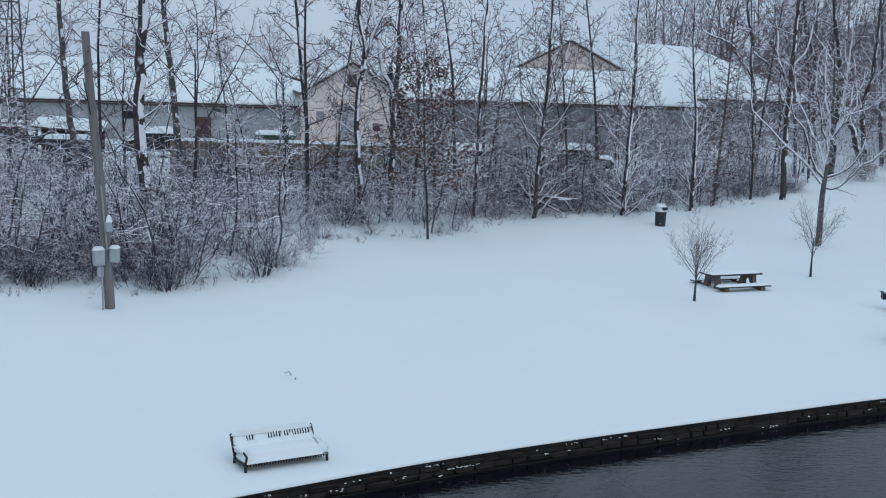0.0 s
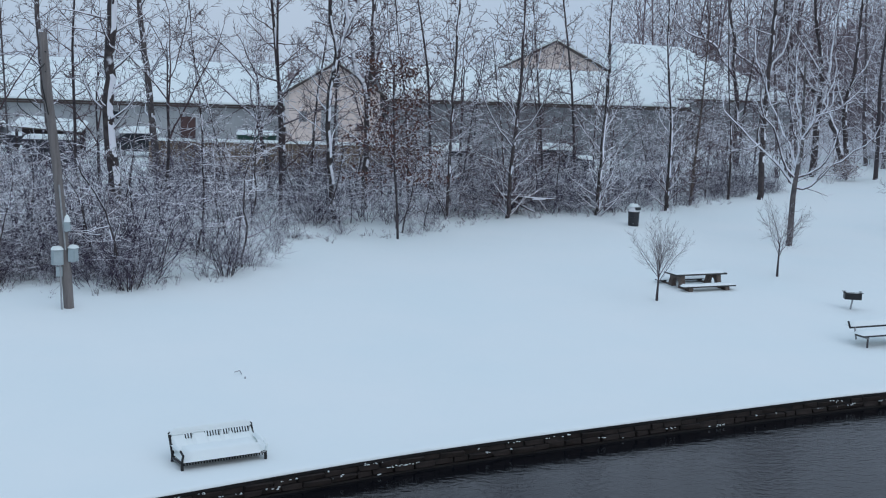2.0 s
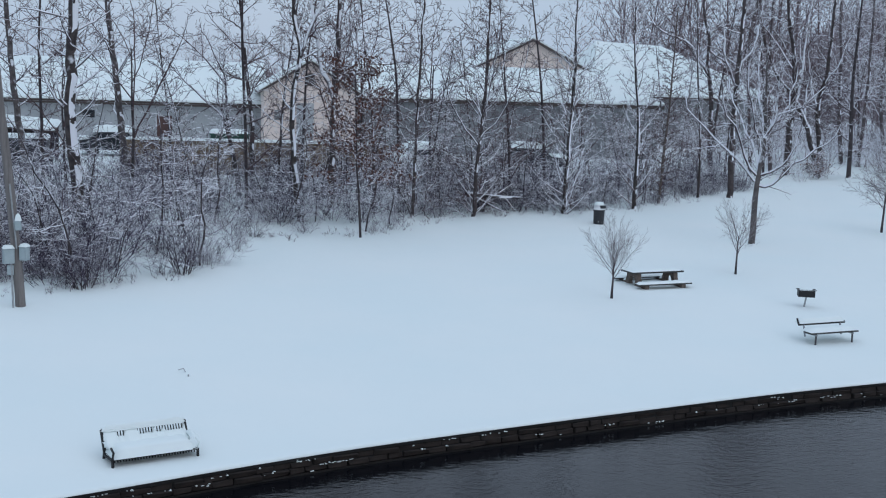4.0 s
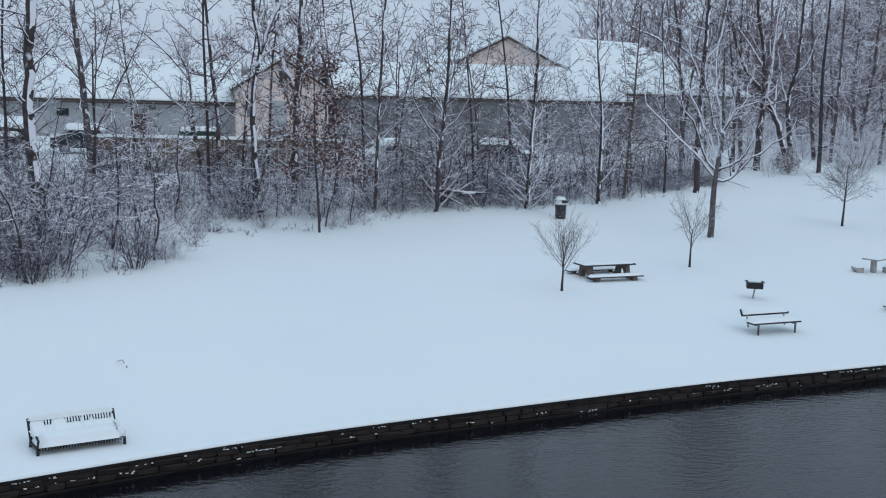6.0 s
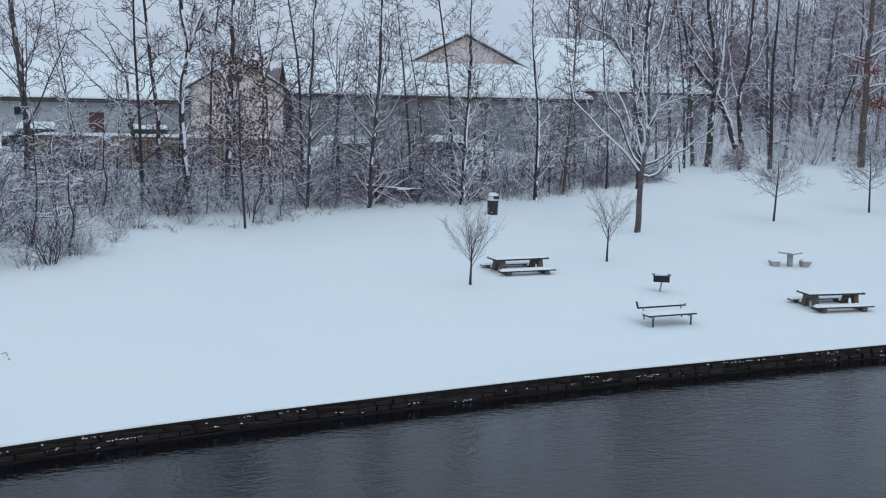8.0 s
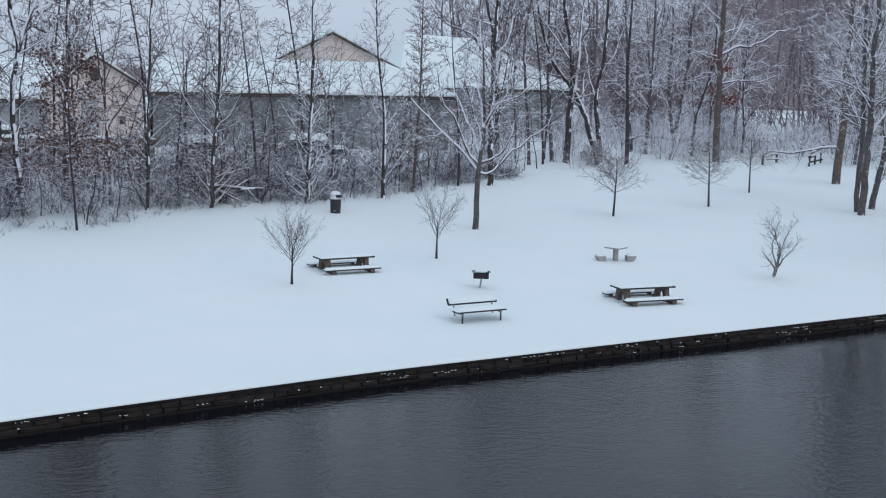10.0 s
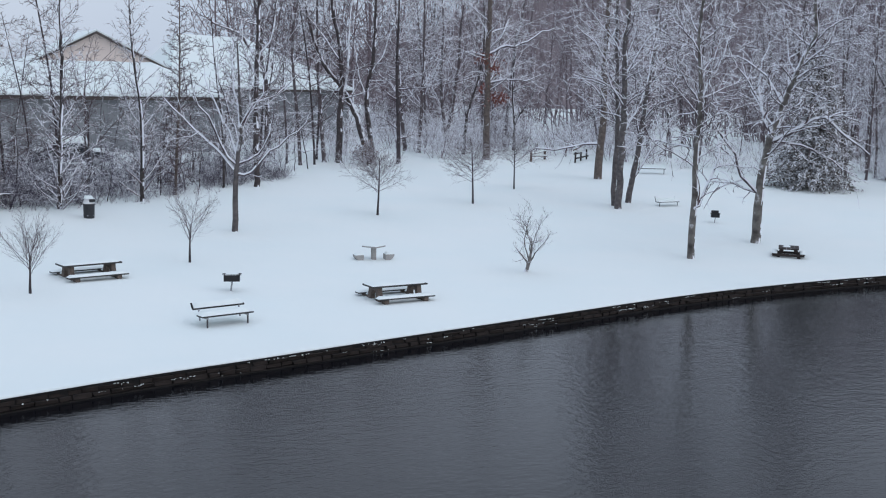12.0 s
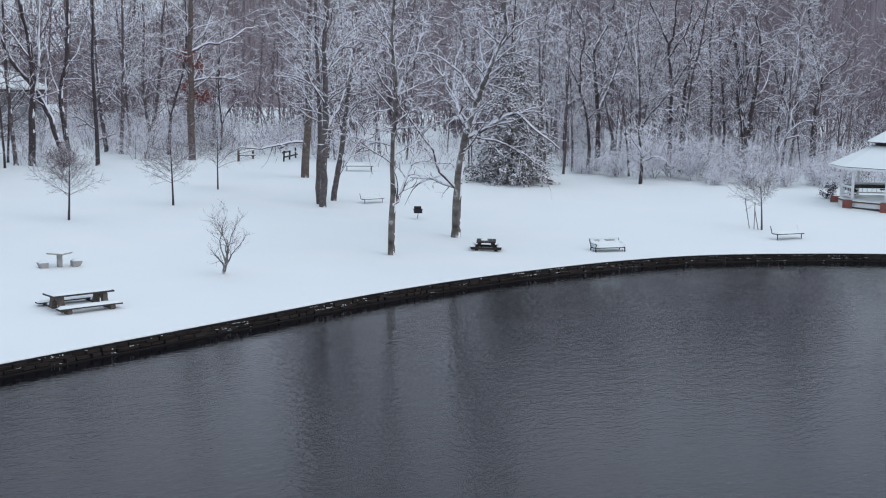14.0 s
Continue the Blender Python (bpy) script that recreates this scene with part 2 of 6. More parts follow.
def prism(outline, depth, axis="Y", at=0.0, bm=None):
    """An outline in the plane across an axis, pushed along it."""
    bm = bm or bmesh.new()
    put = {"Y": lambda u, v, w: (u, w, v), "X": lambda u, v, w: (w, u, v), "Z": lambda u, v, w: (u, v, w)}[axis]
    a = [bm.verts.new(put(u, v, at)) for u, v in outline]
    b = [bm.verts.new(put(u, v, at + depth)) for u, v in outline]
    bm.faces.new(a[::-1])
    bm.faces.new(b)
    for i in range(len(a)):
        j = (i + 1) % len(a)
        bm.faces.new((a[i], a[j], b[j], b[i]))
    bmesh.ops.recalc_face_normals(bm, faces=bm.faces)
    return bm


def snow_pad(sx, sy, h, x=0, y=0, z=0, seed=1, bm=None, rough=0.25, rot=None):
    """A soft loaf of lying snow with a rounded, uneven rim; its underside is at z."""
    bm = bm or bmesh.new()
    nx, ny = max(6, int(sx / 0.12)), max(5, int(sy / 0.09))
    nx, ny = min(nx, 26), min(ny, 14)
    top, rot = {}, rot or Matrix()
    base = Matrix.Translation((x, y, z)) @ rot
    for i in range(nx + 1):
        for j in range(ny + 1):
            u, v = i / nx * 2 - 1, j / ny * 2 - 1
            e = min((1 - abs(u)) * sx / 2, (1 - abs(v)) * sy / 2) / max(0.05, h * 1.1)
            k = math.sqrt(max(0.0, 1 - (1 - min(1, e)) ** 2))
            w = 1 + rough * noise.noise((u * sx * 3 + seed * 7.3, v * sy * 3, seed))
            top[i, j] = bm.verts.new(base @ Vector((u * sx / 2, v * sy / 2, h * k * w if 0 < i < nx and 0 < j < ny else 0)))
    for i in range(nx):
        for j in range(ny):
            bm.faces.new((top[i, j], top[i + 1, j], top[i + 1, j + 1], top[i, j + 1]))
    return bm


def quad_mesh(name, verts, quads, mat, smooth=True):
    """A mesh object of four-sided faces from arrays."""
    me = bpy.data.meshes.new(name)
    me.vertices.add(len(verts))
    me.loops.add(len(quads) * 4)
    me.polygons.add(len(quads))
    me.vertices.foreach_set("co", np.asarray(verts, np.float32).ravel())
    me.loops.foreach_set("vertex_index", np.asarray(quads, np.int32).ravel())
    me.polygons.foreach_set("loop_start", np.arange(len(quads), dtype=np.int32) * 4)
    me.polygons.foreach_set("use_smooth", np.full(len(quads), smooth))
    me.update(calc_edges=True)
    me.materials.append(mat)
    return me


# ---- the shore and the lie of the land ----
SHORE = [(-150, -58), (-90, -26), (-40, 0), (-20, 10.2), (-8, 15.9), (0.65, 19.95), (2.6, 20.88), (4.75, 21.85), (7.12, 22.75), (10, 23.76), (12.75, 24.68), (15.4, 25.56), (18.84, 26.5), (22.5, 27.53),
         (26.3, 28.53), (30, 29.52), (33, 30.32), (35.7, 30.95), (38.5, 31.42), (41.4, 31.78), (44.5, 31.97), (47.5, 31.95), (50.7, 31.6), (53.2, 30.8), (55.6, 29.65), (59.2, 27.5), (66, 22), (75, 12), (85, -5), (95, -40), (100, -90)]


def smooth_line(points, step):
    p = np.array(points, float)
    p = np.vstack([2 * p[0] - p[1], p, 2 * p[-1] - p[-2]])
    out = []
    for i in range(1, len(p) - 2):
        n = max(2, int(np.linalg.norm(p[i + 1] - p[i]) / step))
        for t in np.linspace(0, 1, n, endpoint=False):
            a, b, c, d = p[i - 1:i + 3]
            out.append(0.5 * (2 * b + (c - a) * t + (2 * a - 5 * b + 4 * c - d) * t ** 2 + (3 * b - a - 3 * c + d) * t ** 3))
    return np.array(out)


LINE = smooth_line(SHORE, 0.6)
for _ in range(3):
    LINE[1:-1] = (LINE[:-2] + 2 * LINE[1:-1] + LINE[2:]) / 4
TAN_LINE = np.gradient(LINE, axis=0)
TAN_LINE /= np.linalg.norm(TAN_LINE, axis=1)[:, None]
NORM_LINE = np.stack([-TAN_LINE[:, 1], TAN_LINE[:, 0]], 1)
for _ in range(40):
    NORM_LINE[1:-1] = (NORM_LINE[:-2] + 2 * NORM_LINE[1:-1] + NORM_LINE[2:]) / 4
NORM_LINE /= np.linalg.norm(NORM_LINE, axis=1)[:, None]
WATER_Z = -0.33


def rise(d):
    """Height of the land at a distance from the water's edge."""
    return 0.045 * np.clip(d, 0, 26) + 0.02 * np.clip(d - 26, 0, 40)


def land(x, y):
    d = np.sqrt(((LINE - (x, y)) ** 2).sum(1)).min()
    return float(rise(d))


# the snow-covered ground, one sheet from the wall's edge to the horizon
offs = [-0.035, -0.04, -0.015, 0.03, 0.12, 0.3, 0.6, 1.0] + list(np.arange(1.6, 12, 0.6)) + list(np.arange(12, 70, 1.2)) + [75, 85, 100, 125, 160, 220, 320, 600, 1200]
drop = [-0.03, 0.0, 0.035, 0.05, 0.05, 0.045]
gv = []
for k, d in enumerate(offs):
    base = LINE + NORM_LINE * d
    z = np.full(len(LINE), float(rise(d)) + (drop[k] if k < len(drop) else 0.025))
    amp = min(1.0, max(0.0, d) / 2.0)
    for i, (px, py) in enumerate(base):
        z[i] += amp * (0.035 * noise.noise((px * 0.16, py * 0.16, 0)) + 0.012 * noise.noise((px * 0.7, py * 0.7, 3)))
        if d < 0.2:
            z[i] += 0.012 * noise.noise((px * 2.1, py * 2.1, 5))
    gv.append(np.column_stack([base, z]))
gn = len(LINE)
gq = [(k * gn + i, k * gn + i + 1, (k + 1) * gn + i + 1, (k + 1) * gn + i) for k in range(len(offs) - 1) for i in range(gn - 1)]
ground = tagged(new("ground", quad_mesh("ground", np.vstack(gv), gq, SNOW)), "smooth fresh snow covering the sloping lakeside park", "ground", kind="structure")

bm = bmesh.new()
bmesh.ops.create_grid(bm, x_segments=8, y_segments=8, size=500, matrix=Matrix.Translation((60, -250, WATER_Z)))
water = tagged(link_mesh("water", bm, WATER), "dark rippled lake water below the stone wall", "water", kind="structure")


# ---- trees ----
def grow(out, p, d, length, r, lvl, spec, rng, tipr=0.25):
    """A limb and, in turn, its side limbs. out: (level, points, radii)."""
    n = spec["segs"][lvl]
    wob, lift = spec["wob"][lvl], spec["lift"][lvl]
    pts, rad = [p.copy()], [r]
    d = d.normalized()
    step = length / n
    dirs = [d.copy()]
    for i in range(n):
        d = d + Vector((rng.gauss(0, wob), rng.gauss(0, wob), rng.gauss(0, wob * 0.6) + lift))
        d.normalize()
        p = p + d * step
        pts.append(p.copy())
        dirs.append(d.copy())
        rad.append(r * (1 - (1 - tipr) * (i + 1) / n))
    out.append((lvl, pts, rad))
    if lvl + 1 >= len(spec["segs"]):
        return
    sprout(out, pts, dirs, rad, length, lvl, spec, rng)


def sprout(out, pts, dirs, rad, length, lvl, spec, rng):
    """The side limbs of a limb."""
    n = len(pts) - 1
    kids = max(1, int(spec["kids"][lvl] * rng.uniform(0.8, 1.2) + 0.5))
    az = rng.uniform(0, 6.283)
    for k in range(kids):
        t = spec["from"][lvl] + (1 - spec["from"][lvl]) * (k + rng.uniform(0.1, 0.9)) / kids
        f = t * n
        i = min(n - 1, int(f))
        q = pts[i].lerp(pts[i + 1], f - i)
        dd = dirs[i + 1]
        az += 2.4 + rng.uniform(-0.5, 0.5)
        side = dd.orthogonal().normalized()
        side.rotate(Matrix.Rotation(az, 3, dd))
        a = radians(spec["angle"][lvl] + rng.gauss(0, 9))
        nd = dd * math.cos(a) + side * math.sin(a)
        shape = (1 - spec["cone"][lvl] * (t - spec["from"][lvl]) / (1.001 - spec["from"][lvl]))
        grow(out, q, nd, length * spec["ratio"][lvl] * shape * rng.uniform(0.7, 1.2), max(spec["min_r"], rad[i] * spec["thin"][lvl] * rng.uniform(0.8, 1.1)), lvl + 1, spec, rng)


def bend(out, way, r, tipr, lvl, spec, rng, rough=0.05):
    """A limb that follows a bent way (across, up, deep), and what sprouts from it."""
    p = smooth_line([(a[0], a[2] if len(a) > 2 else 0.0, a[1]) for a in way], 0.45)
    p = np.vstack([p, [(way[-1][0], way[-1][2] if len(way[-1]) > 2 else 0.0, way[-1][1])]])
    pts = [Vector(v) + (Vector((rng.gauss(0, rough), rng.gauss(0, rough), rng.gauss(0, rough))) if 0 < i < len(p) - 1 else Vector()) for i, v in enumerate(p)]
    n = len(pts) - 1
    dirs = [(b - a).normalized() for a, b in zip(pts, pts[1:])]
    dirs = [dirs[0]] + dirs
    rad = [r * (1 - (1 - tipr) * (i / n) ** 0.9) for i in range(n + 1)]
    out.append((lvl, pts, rad))
    sprout(out, pts, dirs, rad, sum((b - a).length for a, b in zip(pts, pts[1:])), lvl, spec, rng)


# sides of the limbs level by level; 2 is a ridged strip of snowy twig
SIDES = (8, 6, 3, 2, 2)
THIN_SIDES = (3, 2, 2, 2)
WOOD_SIDES = (6, 4, 2, 2)


def tubes(limbs, lo, hi, sides=SIDES):
    """Arrays of the tapered tubes round the limbs whose levels are lo to hi."""
    groups = {}
    for lvl, pts, rad in limbs:
        if lo <= lvl <= hi:
            groups.setdefault((len(pts), sides[lvl], lvl > 0), []).append((pts, rad))
    vs, qs, off = [], [], 0
    for (n, k, laden), items in groups.items():
        P = np.array([[tuple(v) for v in pts] for pts, _ in items])
        R = np.array([rad for _, rad in items])
        T = np.gradient(P, axis=1)
        T /= np.linalg.norm(T, axis=2)[..., None] + 1e-9
        ref = np.zeros((len(items), 1, 3))
        first = T.mean(axis=1)
        flat = np.abs(first[:, 2]) > 0.8
        ref[flat, 0, 0] = 1
        ref[~flat, 0, 2] = 1
        U = np.cross(T, ref)
        U /= np.linalg.norm(U, axis=2)[..., None] + 1e-9
        W = np.cross(T, U)
        if laden:
            # snow heaps on the upper side of what lies flat
            heap = np.minimum(0.022, 0.6 * R) * np.hypot(T[..., 0], T[..., 1])
            P = P + np.stack([0 * heap, 0 * heap, 0.5 * heap], -1)
            W = W * (1 + 0.5 * heap / R)[..., None]
        if k == 2:
            B = len(items)
            w, h = 0.95 * R[..., None], 0.8 * R[..., None]
            strip = np.stack([P + U * w + W * h, P - W * h, P - U * w + W * h], 2)
            vs.append(strip.reshape(-1, 3))
            idx = np.arange(B * n * 3).reshape(B, n, 3) + off
            qs.append(np.stack([idx[:, :-1, :-1], idx[:, :-1, 1:], idx[:, 1:, 1:], idx[:, 1:, :-1]], -1).reshape(-1, 4))
            off += B * n * 3
            continue
        a = np.arange(k) * 2 * np.pi / k
        ring = P[:, :, None, :] + R[:, :, None, None] * (np.cos(a)[None, None, :, None] * U[:, :, None, :] + np.sin(a)[None, None, :, None] * W[:, :, None, :])
        B = len(items)
        vs.append(ring.reshape(-1, 3))
        idx = np.arange(B * n * k).reshape(B, n, k) + off
        nxt = np.roll(idx, -1, axis=2)
        qs.append(np.stack([idx[:, :-1], nxt[:, :-1], nxt[:, 1:], idx[:, 1:]], -1).reshape(-1, 4))
        off += B * n * k
    if not vs:
        return np.zeros((0, 3)), np.zeros((0, 4), int)
    return np.vstack(vs), np.vstack(qs)


def spec_of(segs, wob, lift, kids, start, angle, ratio, cone, thin, min_r=0.006):
    return dict(zip(("segs", "wob", "lift", "kids", "from", "angle", "ratio", "cone", "thin"), (segs, wob, lift, kids, start, angle, ratio, cone, thin)), min_r=min_r)


#                   segments       wobble                    lift                     kids          from               angle         ratio             cone            thin
TALL = spec_of((12, 7, 4, 2), (0.03, 0.15, 0.22, 0.25), (0.05, 0.03, 0.02, 0.0), (21, 8, 4), (0.12, 0.12, 0.12), (66, 52, 48), (0.19, 0.42, 0.48), (0.45, 0.4, 0.3), (0.4, 0.55, 0.6), 0.0105)
FORKED = spec_of((6, 8, 5, 2), (0.07, 0.12, 0.2, 0.2), (0.02, 0.05, 0.02, 0.0), (6, 11, 6), (0.42, 0.15, 0.2), (36, 58, 48), (0.9, 0.28, 0.42), (0.1, 0.45, 0.3), (0.6, 0.42, 0.5), 0.0105)
CONIC = spec_of((12, 7, 4, 2), (0.035, 0.07, 0.15, 0.15), (0.04, 0.012, 0.02, 0.0), (84, 6, 2), (0.05, 0.12, 0.2), (62, 46, 42), (0.15, 0.36, 0.45), (0.6, 0.4, 0.3), (0.3, 0.62, 0.8), 0.0125)
OAKY = spec_of((12, 6, 4, 2), (0.04, 0.12, 0.18, 0.15), (0.04, 0.02, 0.02, 0.0), (36, 8, 4), (0.2, 0.15, 0.2), (76, 50, 44), (0.26, 0.42, 0.45), (0.55, 0.4, 0.3), (0.42, 0.6, 0.7), 0.012)
SPARSE = spec_of((12, 8, 5, 2), (0.045, 0.17, 0.22, 0.25), (0.03, 0.03, 0.01, 0.0), (15, 8, 4), (0.26, 0.15, 0.15), (74, 52, 46), (0.17, 0.44, 0.48), (0.3, 0.4, 0.3), (0.33, 0.55, 0.6), 0.0105)
VASE = spec_of((4, 7, 5, 2), (0.02, 0.07, 0.12, 0.12), (0.0, 0.025, 0.025, 0.02), (15, 11, 5), (0.5, 0.1, 0.12), (33, 34, 32), (1.08, 0.4, 0.45), (0.2, 0.4, 0.3), (0.32, 0.4, 0.55), 0.003)
BROAD = spec_of((6, 7, 5, 2), (0.02, 0.08, 0.12, 0.12), (0.0, 0.02, 0.03, 0.02), (30, 12, 5), (0.42, 0.1, 0.12), (62, 42, 38), (0.66, 0.42, 0.45), (0.62, 0.4, 0.3), (0.26, 0.42, 0.6), 0.0045)
GNARL = spec_of((4, 7, 5, 2), (0.14, 0.22, 0.26, 0.22), (0.0, 0.07, 0.06, 0.05), (7, 12, 8), (0.12, 0.3, 0.15), (29, 40, 40), (1.35, 0.34, 0.45), (0.2, 0.2, 0.3), (0.5, 0.34, 0.5), 0.0042)
SHRUB = spec_of((4, 2, 1), (0.16, 0.25, 0.2), (0.02, 0.02, 0.0), (6, 3), (0.08, 0.12), (46, 46), (0.58, 0.6), (0.3, 0.3), (0.6, 0.65), 0.0036)
ARCHED = spec_of((8, 4, 2), (0.14, 0.2, 0.2), (-0.13, -0.05, -0.02), (17, 7), (0.12, 0.15), (56, 48), (0.34, 0.45), (0.3, 0.3), (0.55, 0.7), 0.013)
FAN = spec_of((10, 7, 4, 2), (0.04, 0.08, 0.15, 0.15), (0.04, 0.02, 0.02, 0.0), (60, 7, 2), (0.03, 0.12, 0.2), (50, 46, 42), (0.22, 0.34, 0.45), (0.62, 0.4, 0.3), (0.3, 0.6, 0.8), 0.012)
CROOK = spec_of((9, 7, 3), (0.14, 0.2, 0.25), (0.05, 0.0, 0.0), (11, 7), (0.2, 0.15), (74, 52), (0.3, 0.36), (0.3, 0.3), (0.6, 0.6), 0.008)
GUIDE = spec_of((8, 8, 5, 2), (0.05, 0.12, 0.2, 0.2), (0.02, 0.035, 0.02, 0.0), (12, 13, 3), (0.38, 0.12, 0.15), (52, 48, 46), (0.24, 0.34, 0.42), (0.45, 0.45, 0.3), (0.24, 0.4, 0.55), 0.0105)
YOUNG = spec_of((10, 7, 4, 2), (0.03, 0.08, 0.15, 0.15), (0.0, 0.045, 0.02, 0.0), (84, 7, 2), (0.05, 0.12, 0.2), (60, 46, 42), (0.18, 0.36, 0.45), (0.68, 0.4, 0.3), (0.28, 0.62, 0.8), 0.0125)
GUIDE_TALL = spec_of((8, 8, 5, 2), (0.05, 0.14, 0.22, 0.2), (0.02, 0.04, 0.02, 0.0), (22, 7, 3), (0.3, 0.15, 0.15), (56, 50, 46), (0.17, 0.38, 0.45), (0.4, 0.4, 0.3), (0.28, 0.5, 0.6), 0.0105)
GUIDE_BROAD = spec_of((8, 9, 6, 2), (0.05, 0.2, 0.25, 0.22), (0.02, 0.03, 0.0, -0.01), (30, 9, 2), (0.3, 0.1, 0.2), (60, 50, 44), (0.25, 0.42, 0.4), (0.3, 0.35, 0.3), (0.28, 0.5, 0.7), 0.018)
FINE = spec_of((5, 4, 3), (0.1, 0.15, 0.18), (0.02, 0.03, 0.03), (7, 4), (0.15, 0.2), (36, 34), (0.5, 0.5), (0.3, 0.3), (0.6, 0.65), 0.006)


def limbs_of(spec, height, r, seed, lean=(0, 0), flare=True):
    rng = random.Random(seed)
    out = []
    d = Vector((lean[0], lean[1], 1))
    grow(out, Vector((0, 0, -0.15)), d, height, r, 0, spec, rng)
    if flare:
        _, pts, rad = out[0]
        pts.insert(1, pts[0].lerp(pts[1], 0.25))
        rad.insert(1, rad[0])
        rad[0] *= 1.45
    return out


def leafy(points, count, size, seed):
    """Small bent leaves scattered round points; arrays."""
    rng = random.Random(seed)
    vs, qs = [], []
    for _ in range(count):
        c = Vector(rng.choice(points)) + Vector((rng.gauss(0, 0.1), rng.gauss(0, 0.1), rng.gauss(0, 0.08)))
        m = Euler((rng.uniform(0, 6), rng.uniform(-1.2, 1.2), rng.uniform(0, 6))).to_matrix()
        s = size * rng.uniform(0.6, 1.3)
        k = len(vs)
        for u, v, w in ((-0.5, 0, 0), (0, -0.32, 0.1), (0.5, 0, 0), (0, 0.32, 0.1)):
            vs.append(tuple(c + m @ Vector((u * s, v * s, w * s))))
        qs.append((k, k + 1, k + 2, k + 3))
    return np.array(vs), np.array(qs)


def tree(spec, height, r, seed, x, y, label, trunk_mat=None, twig_mat=None, lean=(0, 0), limb_mat=None, name="tree", category="tree", group="", turn=0.0, split=0, apart=False, extras=(), sides=SIDES):
    limbs = limbs_of(spec, height, r, seed, lean)
    rng = random.Random(seed + 1)
    for h, d, length, lr, droop in extras:
        pts = limbs[0][1]
        p = next(a.lerp(b, (h - a.z) / (b.z - a.z)) for a, b in zip(pts, pts[1:]) if a.z <= h <= b.z)
        own = dict(spec)
        own["lift"] = (0.0, droop, 0.0, 0.0)
        own["wob"] = (0.0, 0.19, 0.24, 0.22)
        grow(limbs, p, Vector(d), length, lr, 1, own, rng)
    top = thing(name, pose(x, y, land(x, y), 0, 0, turn), label, category, group)
    v, q = tubes(limbs, 0, split, sides)
    trunk = new("trunk", quad_mesh("trunk", v, q, trunk_mat or BARK))
    trunk.parent = top
    if apart:
        for limb in (m for m in limbs if m[0] == 1):
            v, q = tubes([limb], 1, 1, sides)
            new("limb", quad_mesh("limb", v, q, limb_mat or LIMB)).parent = top
    v, q = tubes(limbs, split + (2 if apart else 1), 9, sides)
    if len(v):
        new("crown", quad_mesh("crown", v, q, twig_mat or TWIG, False)).parent = top
    return top, limbs


def guided_tree(x, y, turn, stem, r, tipr, boughs, seed, spec, label, trunk_mat=None, twig_mat=None, limb_mat=None, name="tree", group="", sway=0.5):
    """A tree whose stem and main boughs bend as told; boughs are (radius, way), and the rest sprouts by itself."""
    limbs, rng = [], random.Random(seed)
    bend(limbs, [(stem[0][0], -0.2)] + list(stem), r, tipr, 0, spec, rng, 0.02)
    own = limbs[0][2]
    own[0], own[1] = own[0] * 1.35, own[1] * 1.08
    for br, way in boughs:
        deep = rng.uniform(-sway, sway)
        a = way[0]
        way = [(u, h, deep * math.hypot(u - a[0], h - a[1]) * 0.6) for u, h in way]
        bend(limbs, way, br, 0.3, 1, spec, rng, 0.045)
    top = thing(name, pose(x, y, land(x, y), 0, 0, turn), label, "tree", group)
    v, q = tubes(limbs, 0, 0, (10, 6, 4, 2, 2))
    new("trunk", quad_mesh("trunk", v, q, trunk_mat or BARK)).parent = top
    for limb in (m for m in limbs if m[0] == 1):
        v, q = tubes([limb], 1, 1, SIDES)
        new("limb", quad_mesh("limb", v, q, limb_mat or LIMB)).parent = top
    v, q = tubes(limbs, 2, 9, SIDES)
    new("crown", quad_mesh("crown", v, q, twig_mat or TWIG, False)).parent = top
    return top, limbs


def stacked(pieces):
    """One pair of arrays out of many (verts, quads, x, y, z, turn, scale, tall)."""
    vs, qs, off = [], [], 0
    for v, q, x, y, z, a, s, tall in pieces:
        c, n = math.cos(a) * s, math.sin(a) * s
        w = np.empty_like(v)
        w[:, 0], w[:, 1], w[:, 2] = v[:, 0] * c - v[:, 1] * n + x, v[:, 0] * n + v[:, 1] * c + y, v[:, 2] * s * tall + z
        vs.append(w)
        qs.append(q + off)
        off += len(v)
    return np.vstack(vs), np.vstack(qs)


def with_tents(limbs, count, size, seed, sides):
    """The tubes of limbs, with small ridged lumps for snow to lie on along them."""
    v, q = tubes(limbs, 0, 9, sides)
    rng = random.Random(seed)
    spots = [(a, b) for lvl, ps, _ in limbs if lvl >= 1 for a, b in zip(ps, ps[1:])]
    vs, qs, off = [], [], len(v)
    for k in range(count):
        a, b = rng.choice(spots)
        c = a.lerp(b, rng.random())
        d = Vector((b.x - a.x, b.y - a.y, (b.z - a.z) * 0.5))
        d = d.normalized() if d.length > 1e-6 else Vector((1, 0, 0))
        side = Vector((-d.y, d.x, 0))
        side = side.normalized() if side.length > 1e-6 else Vector((0, 1, 0))
        s = size * rng.uniform(0.5, 1.4)
        for u in (-1, 1):
            for w, drop in ((-0.5, -0.35), (0, 0.1), (0.5, -0.35)):
                vs.append(tuple(c + d * u * s + side * w * s + Vector((0, 0, drop * s))))
        o = off + k * 6
        qs += [(o, o + 1, o + 4, o + 3), (o + 1, o + 2, o + 5, o + 4)]
    return np.vstack([v, np.array(vs)]), np.vstack([q, np.array(qs)])


